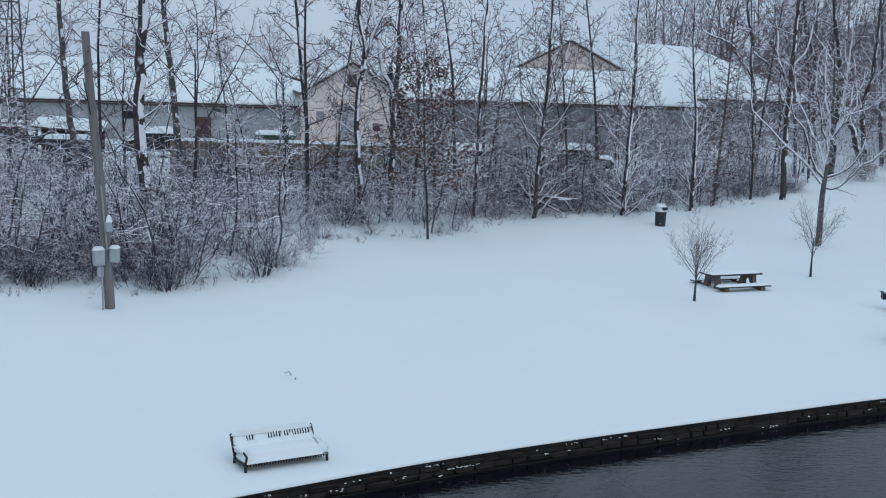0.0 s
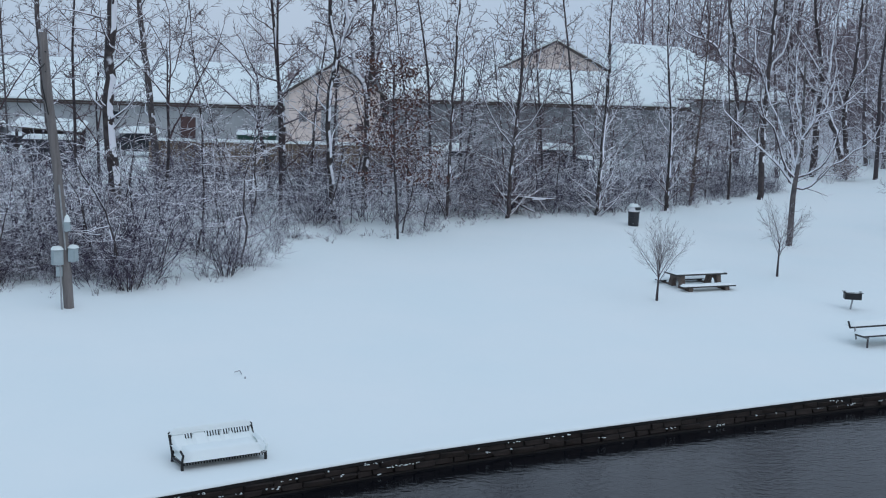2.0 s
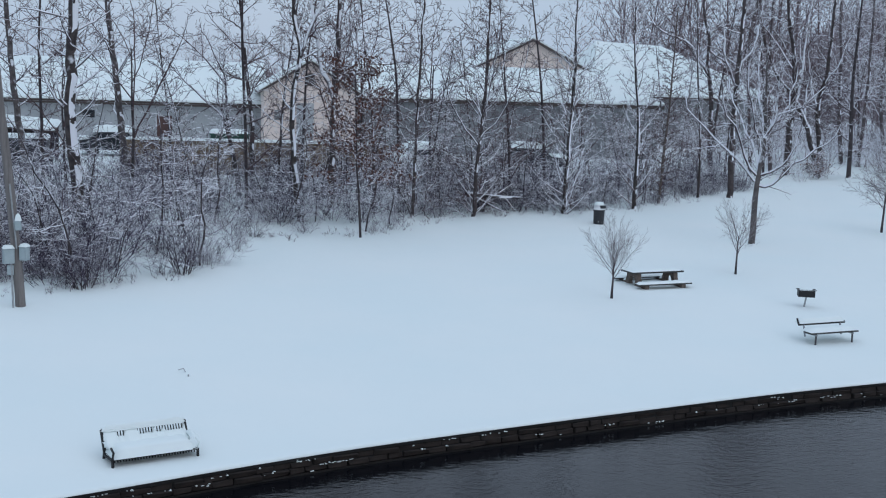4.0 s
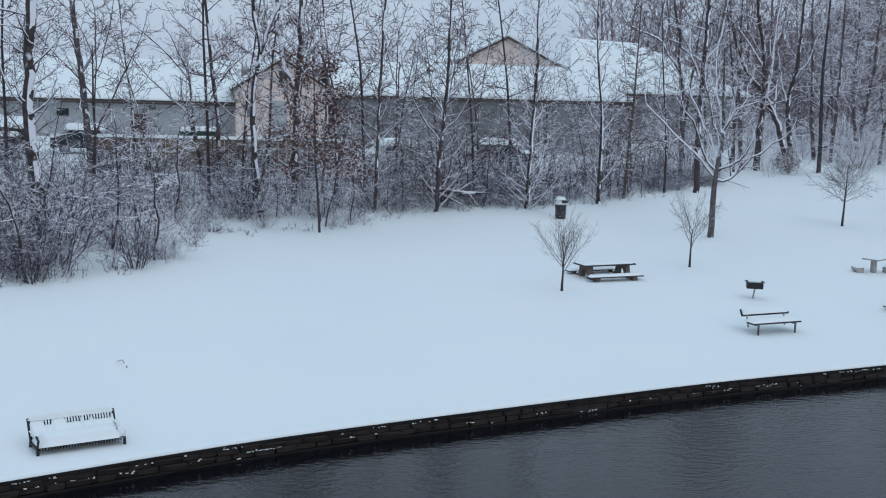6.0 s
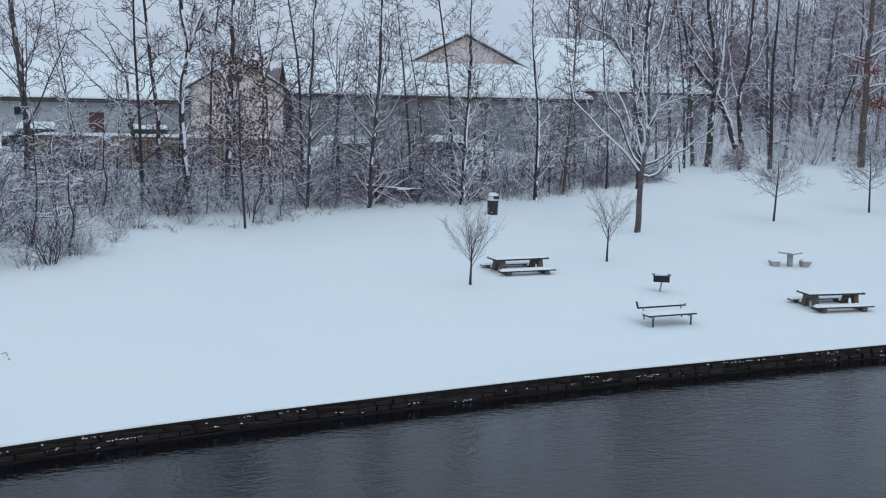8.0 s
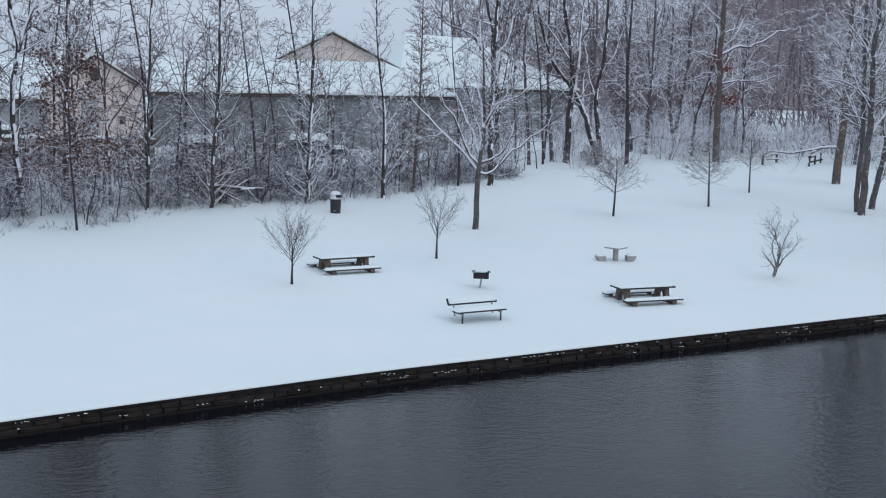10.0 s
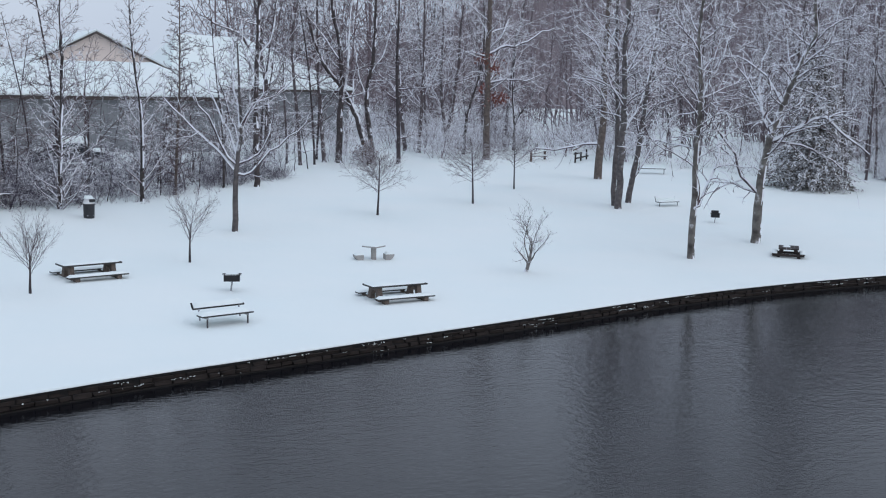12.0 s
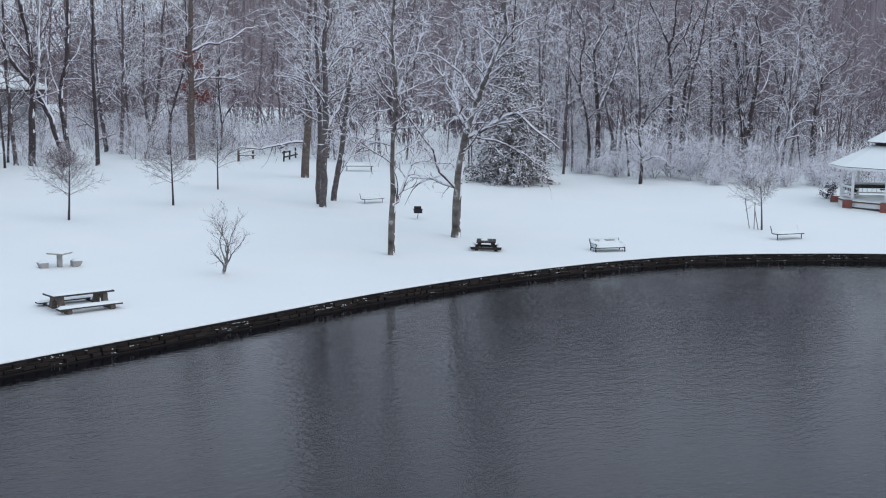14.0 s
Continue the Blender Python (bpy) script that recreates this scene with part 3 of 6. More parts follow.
# ---- buildings beyond the wood ----
def gable_roof(w, d, eave, ridge, over=0.35, thick=0.14, hip=0.0):
    """Roof slab with its ridge along x; the walls' footprint is w by d from the origin's corner."""
    bm = bmesh.new()
    k = (ridge - eave) / (d / 2)
    prof = [(-over, eave - over * k), (d / 2, ridge), (d + over, eave - over * k)]
    prof += [(p[0], p[1] + thick) for p in prof[::-1]]
    prism(prof, w + 2 * over, "X", -over, bm)
    for v in bm.verts:
        if hip and v.co.x > w / 2 and abs(v.co.y - d / 2) < 0.01:
            v.co.x -= hip
    return bm


def roof_snow(w, d, eave, ridge, over=0.38, lift=0.14, thick=0.16, seed=0, hip=0.0):
    bm = bmesh.new()
    k = (ridge - eave) / (d / 2)
    nx, cols = max(8, int(w / 0.8)), []
    for i in range(nx + 1):
        x = -over + (w + 2 * over) * i / nx
        col = []
        for j, u in enumerate((-over, -over - 0.03, -over + 0.12, d * 0.12, d * 0.25, d * 0.38, d / 2, d * 0.75, d + over)):
            z = eave + (u if u <= d / 2 else d - u) * k + lift
            z += (0.0, thick * 0.6, thick, thick, thick, thick, thick * 0.9, thick, 0)[j]
            z += 0.05 * noise.noise((x * 0.5 + seed, u * 0.7, seed)) if j > 1 else 0.02 * noise.noise((x * 1.3, u, seed))
            f = 1 - max(0.0, min(1.0, abs(u - d / 2) / (d / 2)))
            col.append(bm.verts.new((-over + (x + over) * (1 - f * hip / (w + 2 * over)), u, z)))
        cols.append(col)
    for a, b in zip(cols, cols[1:]):
        for j in range(8):
            bm.faces.new((a[j], b[j], b[j + 1], a[j + 1]))
    return bm


def ribbed_wall(w, h, thick, pitch=0.6):
    """Metal siding with raised vertical ribs, its outer face at y = 0."""
    prof, x = [], 0.0
    while x < w - 1e-6:
        e = min(x + pitch, w)
        prof += [(x, 0.0), (e - 0.1, 0.0), (e - 0.08, -0.035), (e - 0.02, -0.035)]
        x = e
    prof += [(w, 0.0), (w, thick), (0, thick)]
    return prism(prof, h, "Z")


def warehouse(x, y, w, d, base, eave, ridge, wall_mat, label, openings=(), seed=0, hip=0.0):
    top = thing("warehouse", pose(x, y, base), label, "building")
    e, r = eave - base, ridge - base
    part("wall", ribbed_wall(w, e, 0.2), wall_mat, top)
    part("wall", box(w, 0.2, e, w / 2, d - 0.1, e / 2), wall_mat, top)
    for px in (0, w - 0.2):
        peak = [] if hip and px else [(d / 2, r - 0.1)]
        part("wall", prism([(0.2, 0), (d - 0.2, 0), (d - 0.2, e), *peak, (0.2, e)], 0.2, "X", px), wall_mat, top)
    roof = part("roof", gable_roof(w, d, e, r, hip=hip), TRIM, top)
    part("snow_layer", roof_snow(w, d, e, r, seed=seed, hip=hip), SNOW_CAP, roof, "thick even snow on the roof", smooth=True)
    part("gutter", box(w + 0.6, 0.14, 0.13, w / 2, -0.42, e - 0.17), TRIM, top, "dark eaves gutter")
    for kind, ox, oz, ow, oh, mat, lab in openings:
        o = part(kind, box(ow, 0.12, oh, ox, -0.03, oz, ), mat, top, lab, bevel=0.01)
        fr = box(ow + 0.16, 0.08, 0.08, ox, -0.06, oz + oh / 2 + 0.04)
        box(0.08, 0.08, oh, ox - ow / 2 - 0.04, -0.06, oz, fr)
        box(0.08, 0.08, oh, ox + ow / 2 + 0.04, -0.06, oz, fr)
        part("frame", fr, wall_mat, o)
        if kind == "vent":
            for s in range(4):
                part("slat", box(ow, 0.05, 0.03, ox, -0.1, oz - oh / 2 + oh * (s + 0.5) / 4), SIDING_GREY, o)
    return top


B0 = 1.3
warehouse(-45, 86, 50.2, 20, B0, 4.5, 7.1, SIDING, "long pale grey metal warehouse with a snowy roof", (
    ("door", 43.6, 1.25, 1.0, 2.1, DOOR_RED, "dark red-brown door"), ("vent", 31.2, 2.75, 0.7, 0.45, TRIM, "small louvred vent"), ("window", 38.6, 2.3, 0.8, 0.5, DARK_GLASS, "small dark window"), ("vent", 44.5, 2.75, 0.5, 0.3, TRIM, "small louvred vent")), 1)
warehouse(11.6, 80, 20.0, 12, B0, 5.35, 7.35, SIDING_GREY, "long grey metal warehouse with a snowy roof", (
    ("door", 14.5, 1.1, 1.0, 2.1, SIDING_GREY, "grey steel door"),), 2, hip=3.8)


def gabled_house(x, y, w, d, base, eave, ridge, label, openings, seed):
    """Beige building whose gable end faces the lake; its ridge runs away from it."""
    top = thing("gabled_building", pose(x, y, base), label, "building")
    e, r = eave - base, ridge - base
    part("gable_wall", prism([(0, 0), (w, 0), (w, e), (w / 2, r), (0, e)], 0.2, "Y"), BEIGE, top, "beige boarded gable wall")
    part("gable_wall", prism([(0, 0), (w, 0), (w, e), (w / 2, r), (0, e)], 0.2, "Y", d - 0.2), BEIGE, top)
    for px in (0, w - 0.2):
        part("wall", box(0.2, d - 0.4, e, px + 0.1, d / 2, e / 2), BEIGE, top)
    k = (r - e) / (w / 2)
    for sgn in (-1, 1):
        a, b = (w / 2, r), (w / 2 + sgn * (w / 2 + 0.4), e - 0.4 * k)
        slope = part("roof_slope", prism([a, b, (b[0], b[1] + 0.16), (a[0], a[1] + 0.16)], d + 0.7, "Y", -0.35), TRIM, top, "dark brown roof edge")
        part("snow_layer", prism([(a[0], a[1] + 0.165), (b[0], b[1] + 0.165), (b[0] - sgn * 0.05, b[1] + 0.27), (a[0], a[1] + 0.3)], d + 0.6, "Y", -0.28), SNOW_CAP, slope, "snow on the roof")
    n = int(e / 0.35)
    for i in range(1, n):
        part("siding_joint", box(w, 0.02, 0.025, w / 2, -0.006, i * 0.35), TRIM if i % 9 == 0 else BEIGE, top)
    for kind, ox, oz, ow, oh, mat, lab in openings:
        o = part(kind, box(ow, 0.12, oh, ox, -0.03, oz), mat, top, lab, bevel=0.01)
        fr = box(ow + 0.16, 0.08, 0.08, ox, -0.07, oz + oh / 2 + 0.04)
        box(0.08, 0.08, oh, ox - ow / 2 - 0.04, -0.07, oz, fr)
        box(0.08, 0.08, oh, ox + ow / 2 + 0.04, -0.07, oz, fr)
        part("frame", fr, BEIGE, o)
    return top


gabled_house(5.1, 79, 5.8, 12, B0, 5.65, 7.45, "small beige gabled building with snow on its roof", (
    ("vent", 2.9, 5.1, 0.55, 0.8, TRIM, "gable louvre"), ("window", 0.9, 2.8, 0.5, 0.65, SIDING_GREY, "small grey window"), ("door", 2.6, 2.4, 1.1, 2.4, SIDING, "pale grey upper door"), ("wall_box", 4.5, 2.2, 0.5, 0.5, DOOR_RED, "dark utility box")), 3)
gabled_house(17.0, 88.5, 15.6, 9, B0, 5.7, 9.6, "large beige gabled building behind a warehouse", (), 4)

# hip-roofed warehouse
hip = thing("warehouse", pose(31.0, 92, B0) @ Matrix.Diagonal((1.06, 1, 1.04, 1)), "grey warehouse with a high snowy hipped roof", "building")
part("wall", ribbed_wall(13.4, 4.3, 0.2), SIDING_GREY, hip)
part("wall", box(13.4, 0.2, 4.3, 6.7, 17.9, 2.15), SIDING_GREY, hip)
for px in (0.1, 13.3):
    part("wall", box(0.2, 17.6, 4.3, px, 9, 2.15), SIDING_GREY, hip)
for nm, lift, grow_by, mat, lab in (("roof", 0.0, 0.35, TRIM, ""), ("snow_layer", 0.16, 0.4, SNOW_CAP, "deep snow on the hipped roof")):
    bm = bmesh.new()
    g = grow_by
    lowr = [bm.verts.new(c) for c in ((-g, -g, 4.15 + lift), (13.4 + g, -g, 4.15 + lift), (13.4 + g, 18 + g, 4.15 + lift), (-g, 18 + g, 4.15 + lift))]
    edge = [bm.verts.new(v.co + Vector((0, 0, 0.16))) for v in lowr]
    rl, rr = bm.verts.new((2.2, 9, 8.35 + lift)), bm.verts.new((7.6, 9, 8.15 + lift))
    bm.faces.new(lowr[::-1])
    for i in range(4):
        bm.faces.new((lowr[i], lowr[(i + 1) % 4], edge[(i + 1) % 4], edge[i]))
    bm.faces.new((edge[0], edge[1], rr, rl))
    bm.faces.new((edge[1], edge[2], rr))
    bm.faces.new((edge[2], edge[3], rl, rr))
    bm.faces.new((edge[3], edge[0], rl))
    part(nm, bm, mat, hip, lab)

# ---- the yard behind the wood ----
fence = thing("board_fence", pose(-2.6, 64.5, land(2, 64.5), 0, 0, -2), "weathered tan board fence capped with snow", "fence")
fence_h = 1.75
for i in range(64):
    part("board", box(0.2, 0.03, fence_h + 0.03 * math.sin(i * 2.3), 0.1 + i * 0.215, 0, fence_h / 2), TAN, fence)
for i in range(8):
    part("post", box(0.1, 0.1, fence_h, 0.1 + i * 1.95, 0.07, fence_h / 2), TAN, fence)
part("snow_cap", snow_pad(13.9, 0.3, 0.16, 6.9, 0, fence_h + 0.0, 4), SNOW_CAP, fence, "snow along the fence top", smooth=True)


def skip(x, y, turn, w, d, h, mat, label, name="dumpster", cat="dumpster", z=None):
    top = thing(name, pose(x, y, land(x, y), 0, 0, turn), label, cat)
    body = prism([(-w / 2 + 0.15, 0.12), (w / 2 - 0.15, 0.12), (w / 2, h), (-w / 2, h)], d, "Y", -d / 2)
    part("body", body, mat, top, bevel=0.02)
    part("rim", box(w + 0.1, d + 0.1, 0.08, 0, 0, h), mat, top, bevel=0.02)
    for i in range(4):
        part("rib", box(0.07, 0.06, h - 0.25, -w / 2 + 0.4 + i * (w - 0.8) / 3, -d / 2 - 0.02, h / 2 + 0.05), mat, top)
    part("snow_cap", snow_pad(w + 0.05, d + 0.05, 0.2, 0, 0, h + 0.035, int(x * 3)), SNOW_CAP, top, "thick snow on top", smooth=True)
    return top


skip(2.9, 70, 4, 2.1, 1.5, 1.75, GREEN, "dark green steel dumpster topped with snow")
skip(-7.6, 66, 0, 2.6, 1.6, 1.5, BIN_BLACK, "black steel dumpster topped with snow")


def car(x, y, turn, mat, label):
    """A parked car deep under snow."""
    top = thing("parked_car", pose(x, y, land(x, y), 0, 0, turn), label, "car")
    side = [(-2.1, 0.35), (2.1, 0.35), (2.15, 0.75), (1.9, 0.88), (1.15, 0.95), (0.6, 1.4), (-0.9, 1.42), (-1.6, 1.0), (-2.1, 0.9)]
    part("body", prism(side, 1.7, "Y", -0.85), mat, top, bevel=0.05)
    for s in (-1, 1):
        part("side_window", prism([(1.0, 0.97), (0.55, 1.35), (-0.85, 1.36), (-1.3, 1.0)], 0.02, "Y", s * 0.862 - 0.01), DARK_GLASS, top, "dark side glass")
        for wx in (-1.3, 1.3):
            wheel = part("wheel", rod((wx, s * 0.7, 0.31), (wx, s * 0.88, 0.31), 0.31, sides=18), RUBBER, top)
            part("rim", rod((wx, s * 0.86, 0.31), (wx, s * 0.9, 0.31), 0.19, sides=14), STEEL, wheel)
    for nm, a in (("roof_snow", (2.3, 1.7, 0.34, -0.15, 0, 1.4)), ("bonnet_snow", (1.1, 1.66, 0.17, 1.6, 0, 0.88)), ("boot_snow", (0.7, 1.66, 0.17, -1.8, 0, 0.95))):
        part(nm, snow_pad(*a, seed=int(abs(x) + a[3] * 10)), SNOW_CAP, top, "thick rounded snow", smooth=True)
    return top


car(-3.6, 74, 8, DARK_GLASS, "dark car buried under snow in the yard")
car(-12.5, 76, 0, BIN_BLACK, "black car under snow in the yard")
car(13.9, 68.2, 15, WHITE, "white car rounded over by deep snow")
car(20.5, 70.5, -6, BIN_BLACK, "dark car with a flat load of snow on its roof")

# low shed with a lean-to roof
shed = thing("shed", pose(-9.9, 69, land(-11.5, 69)), "low dark open-fronted shed with a snowy roof", "shed")
part("back_wall", box(3.4, 0.12, 1.9, 1.7, 2.4, 0.95), TIMBER_DARK, shed)
for i in range(3):
    part("post", box(0.14, 0.14, 1.75, 0.1 + i * 1.6, 0, 0.87), TIMBER_DARK, shed)
part("roof", box(3.7, 3.1, 0.08, 1.7, 1.1, 1.95, rot=Matrix.Rotation(radians(7), 4, "X") @ Matrix.Rotation(radians(4), 4, "Y")), TRIM, shed)
part("snow_cap", snow_pad(3.7, 3.1, 0.16, 1.7, 1.1, 1.99, 9, rot=Matrix.Rotation(radians(7), 4, "X") @ Matrix.Rotation(radians(4), 4, "Y")), SNOW_CAP, shed, "snow on the shed roof", smooth=True)

# lattice tower
tower = thing("lattice_tower", pose(-11.5, 71.5, land(-11.5, 71.5)), "tall grey steel lattice mast rising above the wood", "tower")


def mast_w(z):
    return 1.05 - z * 0.055


TH, bays = 15.0, 16
for cx, cy in ((-1, -1), (1, -1), (0, 1)):
    part("leg", rod((cx * mast_w(0), cy * mast_w(0), 0), (cx * mast_w(TH), cy * mast_w(TH), TH), 0.05, sides=6), MAST_STEEL, tower)
corners = ((-1, -1), (1, -1), (0, 1))
for i in range(bays):
    z0, z1 = TH * i / bays, TH * (i + 1) / bays
    for k in range(3):
        a, b = corners[k], corners[(k + 1) % 3]
        part("brace", rod((a[0] * mast_w(z0), a[1] * mast_w(z0), z0), (b[0] * mast_w(z1), b[1] * mast_w(z1), z1), 0.025, sides=4), MAST_STEEL, tower)
        part("brace", rod((a[0] * mast_w(z1), a[1] * mast_w(z1), z1), (b[0] * mast_w(z1), b[1] * mast_w(z1), z1), 0.022, sides=4), MAST_STEEL, tower)

# ---- trees that stand out one by one ----
WOOD = "trees along the wood's edge"
guided_tree(-2.45, 45.2, -10, ((0, 0), (-0.1, 2.1), (-0.25, 3.4), (-0.29, 4.2), (-0.25, 5.0), (-0.22, 6.4), (-0.14, 7.9), (-0.1, 12)), 0.235, 0.6, (
    (0.03, ((-0.2, 7.0), (-1.4, 7.15), (-2.6, 7.4))), (0.03, ((-0.2, 6.6), (0.6, 6.3), (1.5, 6.8))), (0.04, ((-0.35, 4.2), (-1.0, 5.2), (-1.3, 6.6))), (0.035, ((-0.3, 3.4), (0.5, 4.4), (0.8, 5.8)))),
    11, GUIDE_TALL, "thick dark tree with blown snow on its trunk", BARK_BLOWN, TWIG, group=WOOD)
guided_tree(-1.7, 57.5, -10, ((0, 0), (-0.08, 0.9), (-0.28, 2.7), (-0.5, 5.1), (-0.74, 7.0), (-0.9, 8.5), (-1.2, 13)), 0.19, 0.4, ((0.04, ((-0.5, 5.0), (0.3, 6.4), (0.6, 8.0))), (0.04, ((-0.7, 6.6), (-1.6, 7.4), (-2.2, 8.8)))), 12, GUIDE_TALL, "slender leaning grey tree among brush", BARK_GREY, TWIG_DUSTED, group=WOOD)
guided_tree(-6.85, 62.5, -10, ((0, 0), (-0.1, 0.7), (-0.54, 3.7), (-0.77, 6.3), (-0.97, 9.0), (-1.2, 13)), 0.19, 0.4, ((0.04, ((-0.7, 5.6), (-1.7, 6.0), (-3.2, 5.7))), (0.04, ((-0.6, 4.4), (0.4, 5.4), (1.4, 5.6))), (0.04, ((-0.8, 6.6), (-0.1, 7.6), (0.8, 7.8))), (0.035, ((-0.3, 2.2), (-1.4, 3.0), (-2.4, 2.9)))), 13, GUIDE_TALL, "grey bare tree beyond the brush", BARK_GREY, TWIG_DUSTED, group=WOOD)
tree(FORKED, 5.6, 0.13, 14, 3.35, 55.6, "broken leaning snag with few branches", BARK_DARK, TWIG, (-0.16, 0), group=WOOD)
tree(SPARSE, 13, 0.12, 15, 4.0, 57.8, "dark straight bare tree", BARK_DARK, TWIG_DUSTED, (-0.02, 0), group=WOOD)
guided_tree(5.63, 47.9, -10, ((0, 0), (-0.19, 1.74), (-0.35, 3.7), (-0.31, 5.3), (-0.06, 6.6), (-0.25, 7.4), (-0.37, 8.7), (-0.4, 12)), 0.13, 0.45, (
    (0.085, ((-0.06, 6.5), (0.19, 7.3), (0.68, 8.5), (0.9, 11))), (0.03, ((-0.3, 5.0), (-1.1, 5.8), (-1.8, 7.2))), (0.03, ((-0.1, 6.3), (0.9, 6.9), (1.6, 8.0)))),
    26, GUIDE_TALL, "pale forked tree plastered with snow", BIRCH, TWIG, group=WOOD)
guided_tree(7.12, 51.35, -10, ((0, 0), (0.03, 2.7), (0.03, 4.8), (0.17, 6.0), (0.2, 8.0), (0.2, 12)), 0.15, 0.4, (
    (0.115, ((0.03, 4.75), (-0.33, 5.9), (-0.66, 7.0), (-0.93, 8.5), (-1.1, 11))), (0.07, ((0.15, 5.9), (0.45, 6.9), (0.9, 8.5), (1.1, 10.5)))),
    17, GUIDE_TALL, "dark tree forking into two stems", BARK_DARK, TWIG_DUSTED, group=WOOD)
guided_tree(10.4, 49.9, -10, ((0, 0), (0.05, 3), (0.15, 6), (0.25, 9), (0.3, 12)), 0.085, 0.3, (), 19, YOUNG, "thin straight young tree with snowy twigs", BARK_DARK, TWIG_DUSTED, group=WOOD)
guided_tree(13.1, 50.3, -10, ((0, 0), (0.05, 2.4), (0.25, 4.6), (0.33, 6.5), (0.35, 9), (0.4, 12.5)), 0.1, 0.3, ((0.035, ((0.2, 4.2), (-0.5, 5.6), (-0.9, 7.4))), (0.035, ((0.25, 4.6), (0.9, 6.0), (1.3, 8.0))), (0.03, ((0.3, 5.2), (-0.2, 6.8), (-0.5, 9.0))), (0.03, ((0.33, 5.6), (0.8, 7.2), (0.9, 9.4))), (0.035, ((0.1, 3.0), (-0.8, 4.2), (-1.5, 6.0), (-1.8, 8.0))), (0.035, ((0.12, 3.3), (1.0, 4.4), (1.7, 6.2), (2.0, 8.2))), (0.03, ((0.2, 3.9), (-0.2, 5.6), (-0.3, 8.2))), (0.03, ((0.25, 4.4), (0.6, 6.2), (0.7, 9.0)))),
    20, YOUNG, "young tree with rising snowy branches", BARK_DARK, TWIG_DUSTED, group=WOOD)
guided_tree(17.4, 51.7, -12, ((0, 0), (0.1, 3), (0.2, 6), (0.2, 9), (0.3, 13)), 0.115, 0.25, (), 21, YOUNG, "narrow conical tree with many fine side branches", BIRCH, TWIG_LADEN, group=WOOD)
tree(FAN, 10, 0.11, 22, 21.3, 53.7, "multi-branched young tree with snow on each twig", BIRCH, TWIG_LADEN, (-0.02, 0), group=WOOD)
tree(CONIC, 9.5, 0.08, 23, 23.3, 56.0, "thin brownish young tree at the wood's edge", BARK_BROWN, TWIG_DUSTED, (-0.03, 0), group=WOOD)
guided_tree(33.8, 75.6, -14, ((0, -0.3), (-0.1, 2.0), (-0.19, 3.8), (-0.28, 5.5), (-0.5, 6.1), (-0.6, 8.5), (-0.95, 10), (-1.2, 14)), 0.2, 0.3, (
    (0.12, ((-0.45, 6.0), (-1.2, 7.0), (-2.0, 8.1), (-3.6, 8.7), (-4.6, 9.8))), (0.08, ((-0.6, 8.0), (-0.1, 9.5), (0.3, 12))), (0.08, ((-0.55, 7.6), (0.9, 6.6), (2.0, 5.2)))),
    24, GUIDE_TALL, "large dark tree with a crooked bough over the yard", BARK_DARK, TWIG_DUSTED, group=WOOD)
guided_tree(28.2, 59.0, -14, ((0, 0), (-0.05, 3.0), (0.0, 6.0), (0.1, 9.0), (0.2, 14)), 0.17, 0.35, (
    (0.07, ((0.0, 5.6), (-0.6, 7.0), (-0.9, 9.0))), (0.07, ((0.05, 6.4), (0.8, 8.0), (1.1, 10)))), 25, GUIDE_TALL, "dark bare tree behind the lawn", BARK_DARK, TWIG_DUSTED, group=WOOD)

ob, limbs = tree(dict(OAKY, ratio=(0.22, 0.42, 0.45)), 8.4, 0.048, 27, 7.7, 44.7, "small oak holding brown dead leaves under snow", BARK, TWIG, (-0.02, 0), name="leafy_oak", group=WOOD)
pts = [tuple(p) for lvl, ps, _ in limbs if lvl >= 1 for p in ps if 2.0 < p.z < 6.7 and math.hypot(p.x, p.y) > 0.25]
lv, lq = leafy(pts, 2700, 0.115, 5)
new("leaves", quad_mesh("leaves", lv, lq, LEAF, False)).parent = ob

# lawn trees
guided_tree(23.36, 45.2, -12, ((0, 0), (0.03, 1.2), (0.07, 2.44), (0.15, 3.2), (0.26, 4.2), (0.2, 5.4), (0.1, 7.6)), 0.15, 0.16, (
    (0.065, ((-0.05, 2.5), (-0.7, 3.3), (-1.6, 4.1), (-2.4, 4.9), (-2.8, 5.8))), (0.06, ((0, 2.75), (-0.53, 3.45), (-1.15, 4.6), (-1.6, 5.5), (-1.75, 6.4))),
    (0.05, ((0.1, 3.7), (-0.25, 5.0), (-0.6, 5.95), (-0.7, 7.2))), (0.055, ((0.2, 4.2), (0.0, 5.8), (0.03, 7.7))), (0.06, ((0.25, 4.2), (0.77, 5.15), (1.67, 5.5), (2.5, 6.3))),
    (0.065, ((0.1, 2.35), (0.65, 2.45), (1.33, 3.2), (2.46, 4.1), (2.9, 4.9))), (0.055, ((0.15, 2.75), (0.88, 3.1), (1.33, 3.9), (1.5, 5.2))), (0.05, ((0.26, 4.3), (0.6, 5.0), (0.5, 6.2), (0.75, 7.3))),
    (0.03, ((-1.4, 4.0), (-2.0, 3.75), (-2.6, 3.7))), (0.05, ((0.05, 2.9), (0.3, 4.2), (1.1, 5.6), (1.4, 7.0))), (0.05, ((0.08, 3.1), (-0.4, 4.4), (-1.0, 5.6), (-1.3, 7.0)))),
    33, GUIDE, "bare maple with a short trunk and wide rising limbs", BARK_GREY, TWIG_LADEN, name="maple_tree")
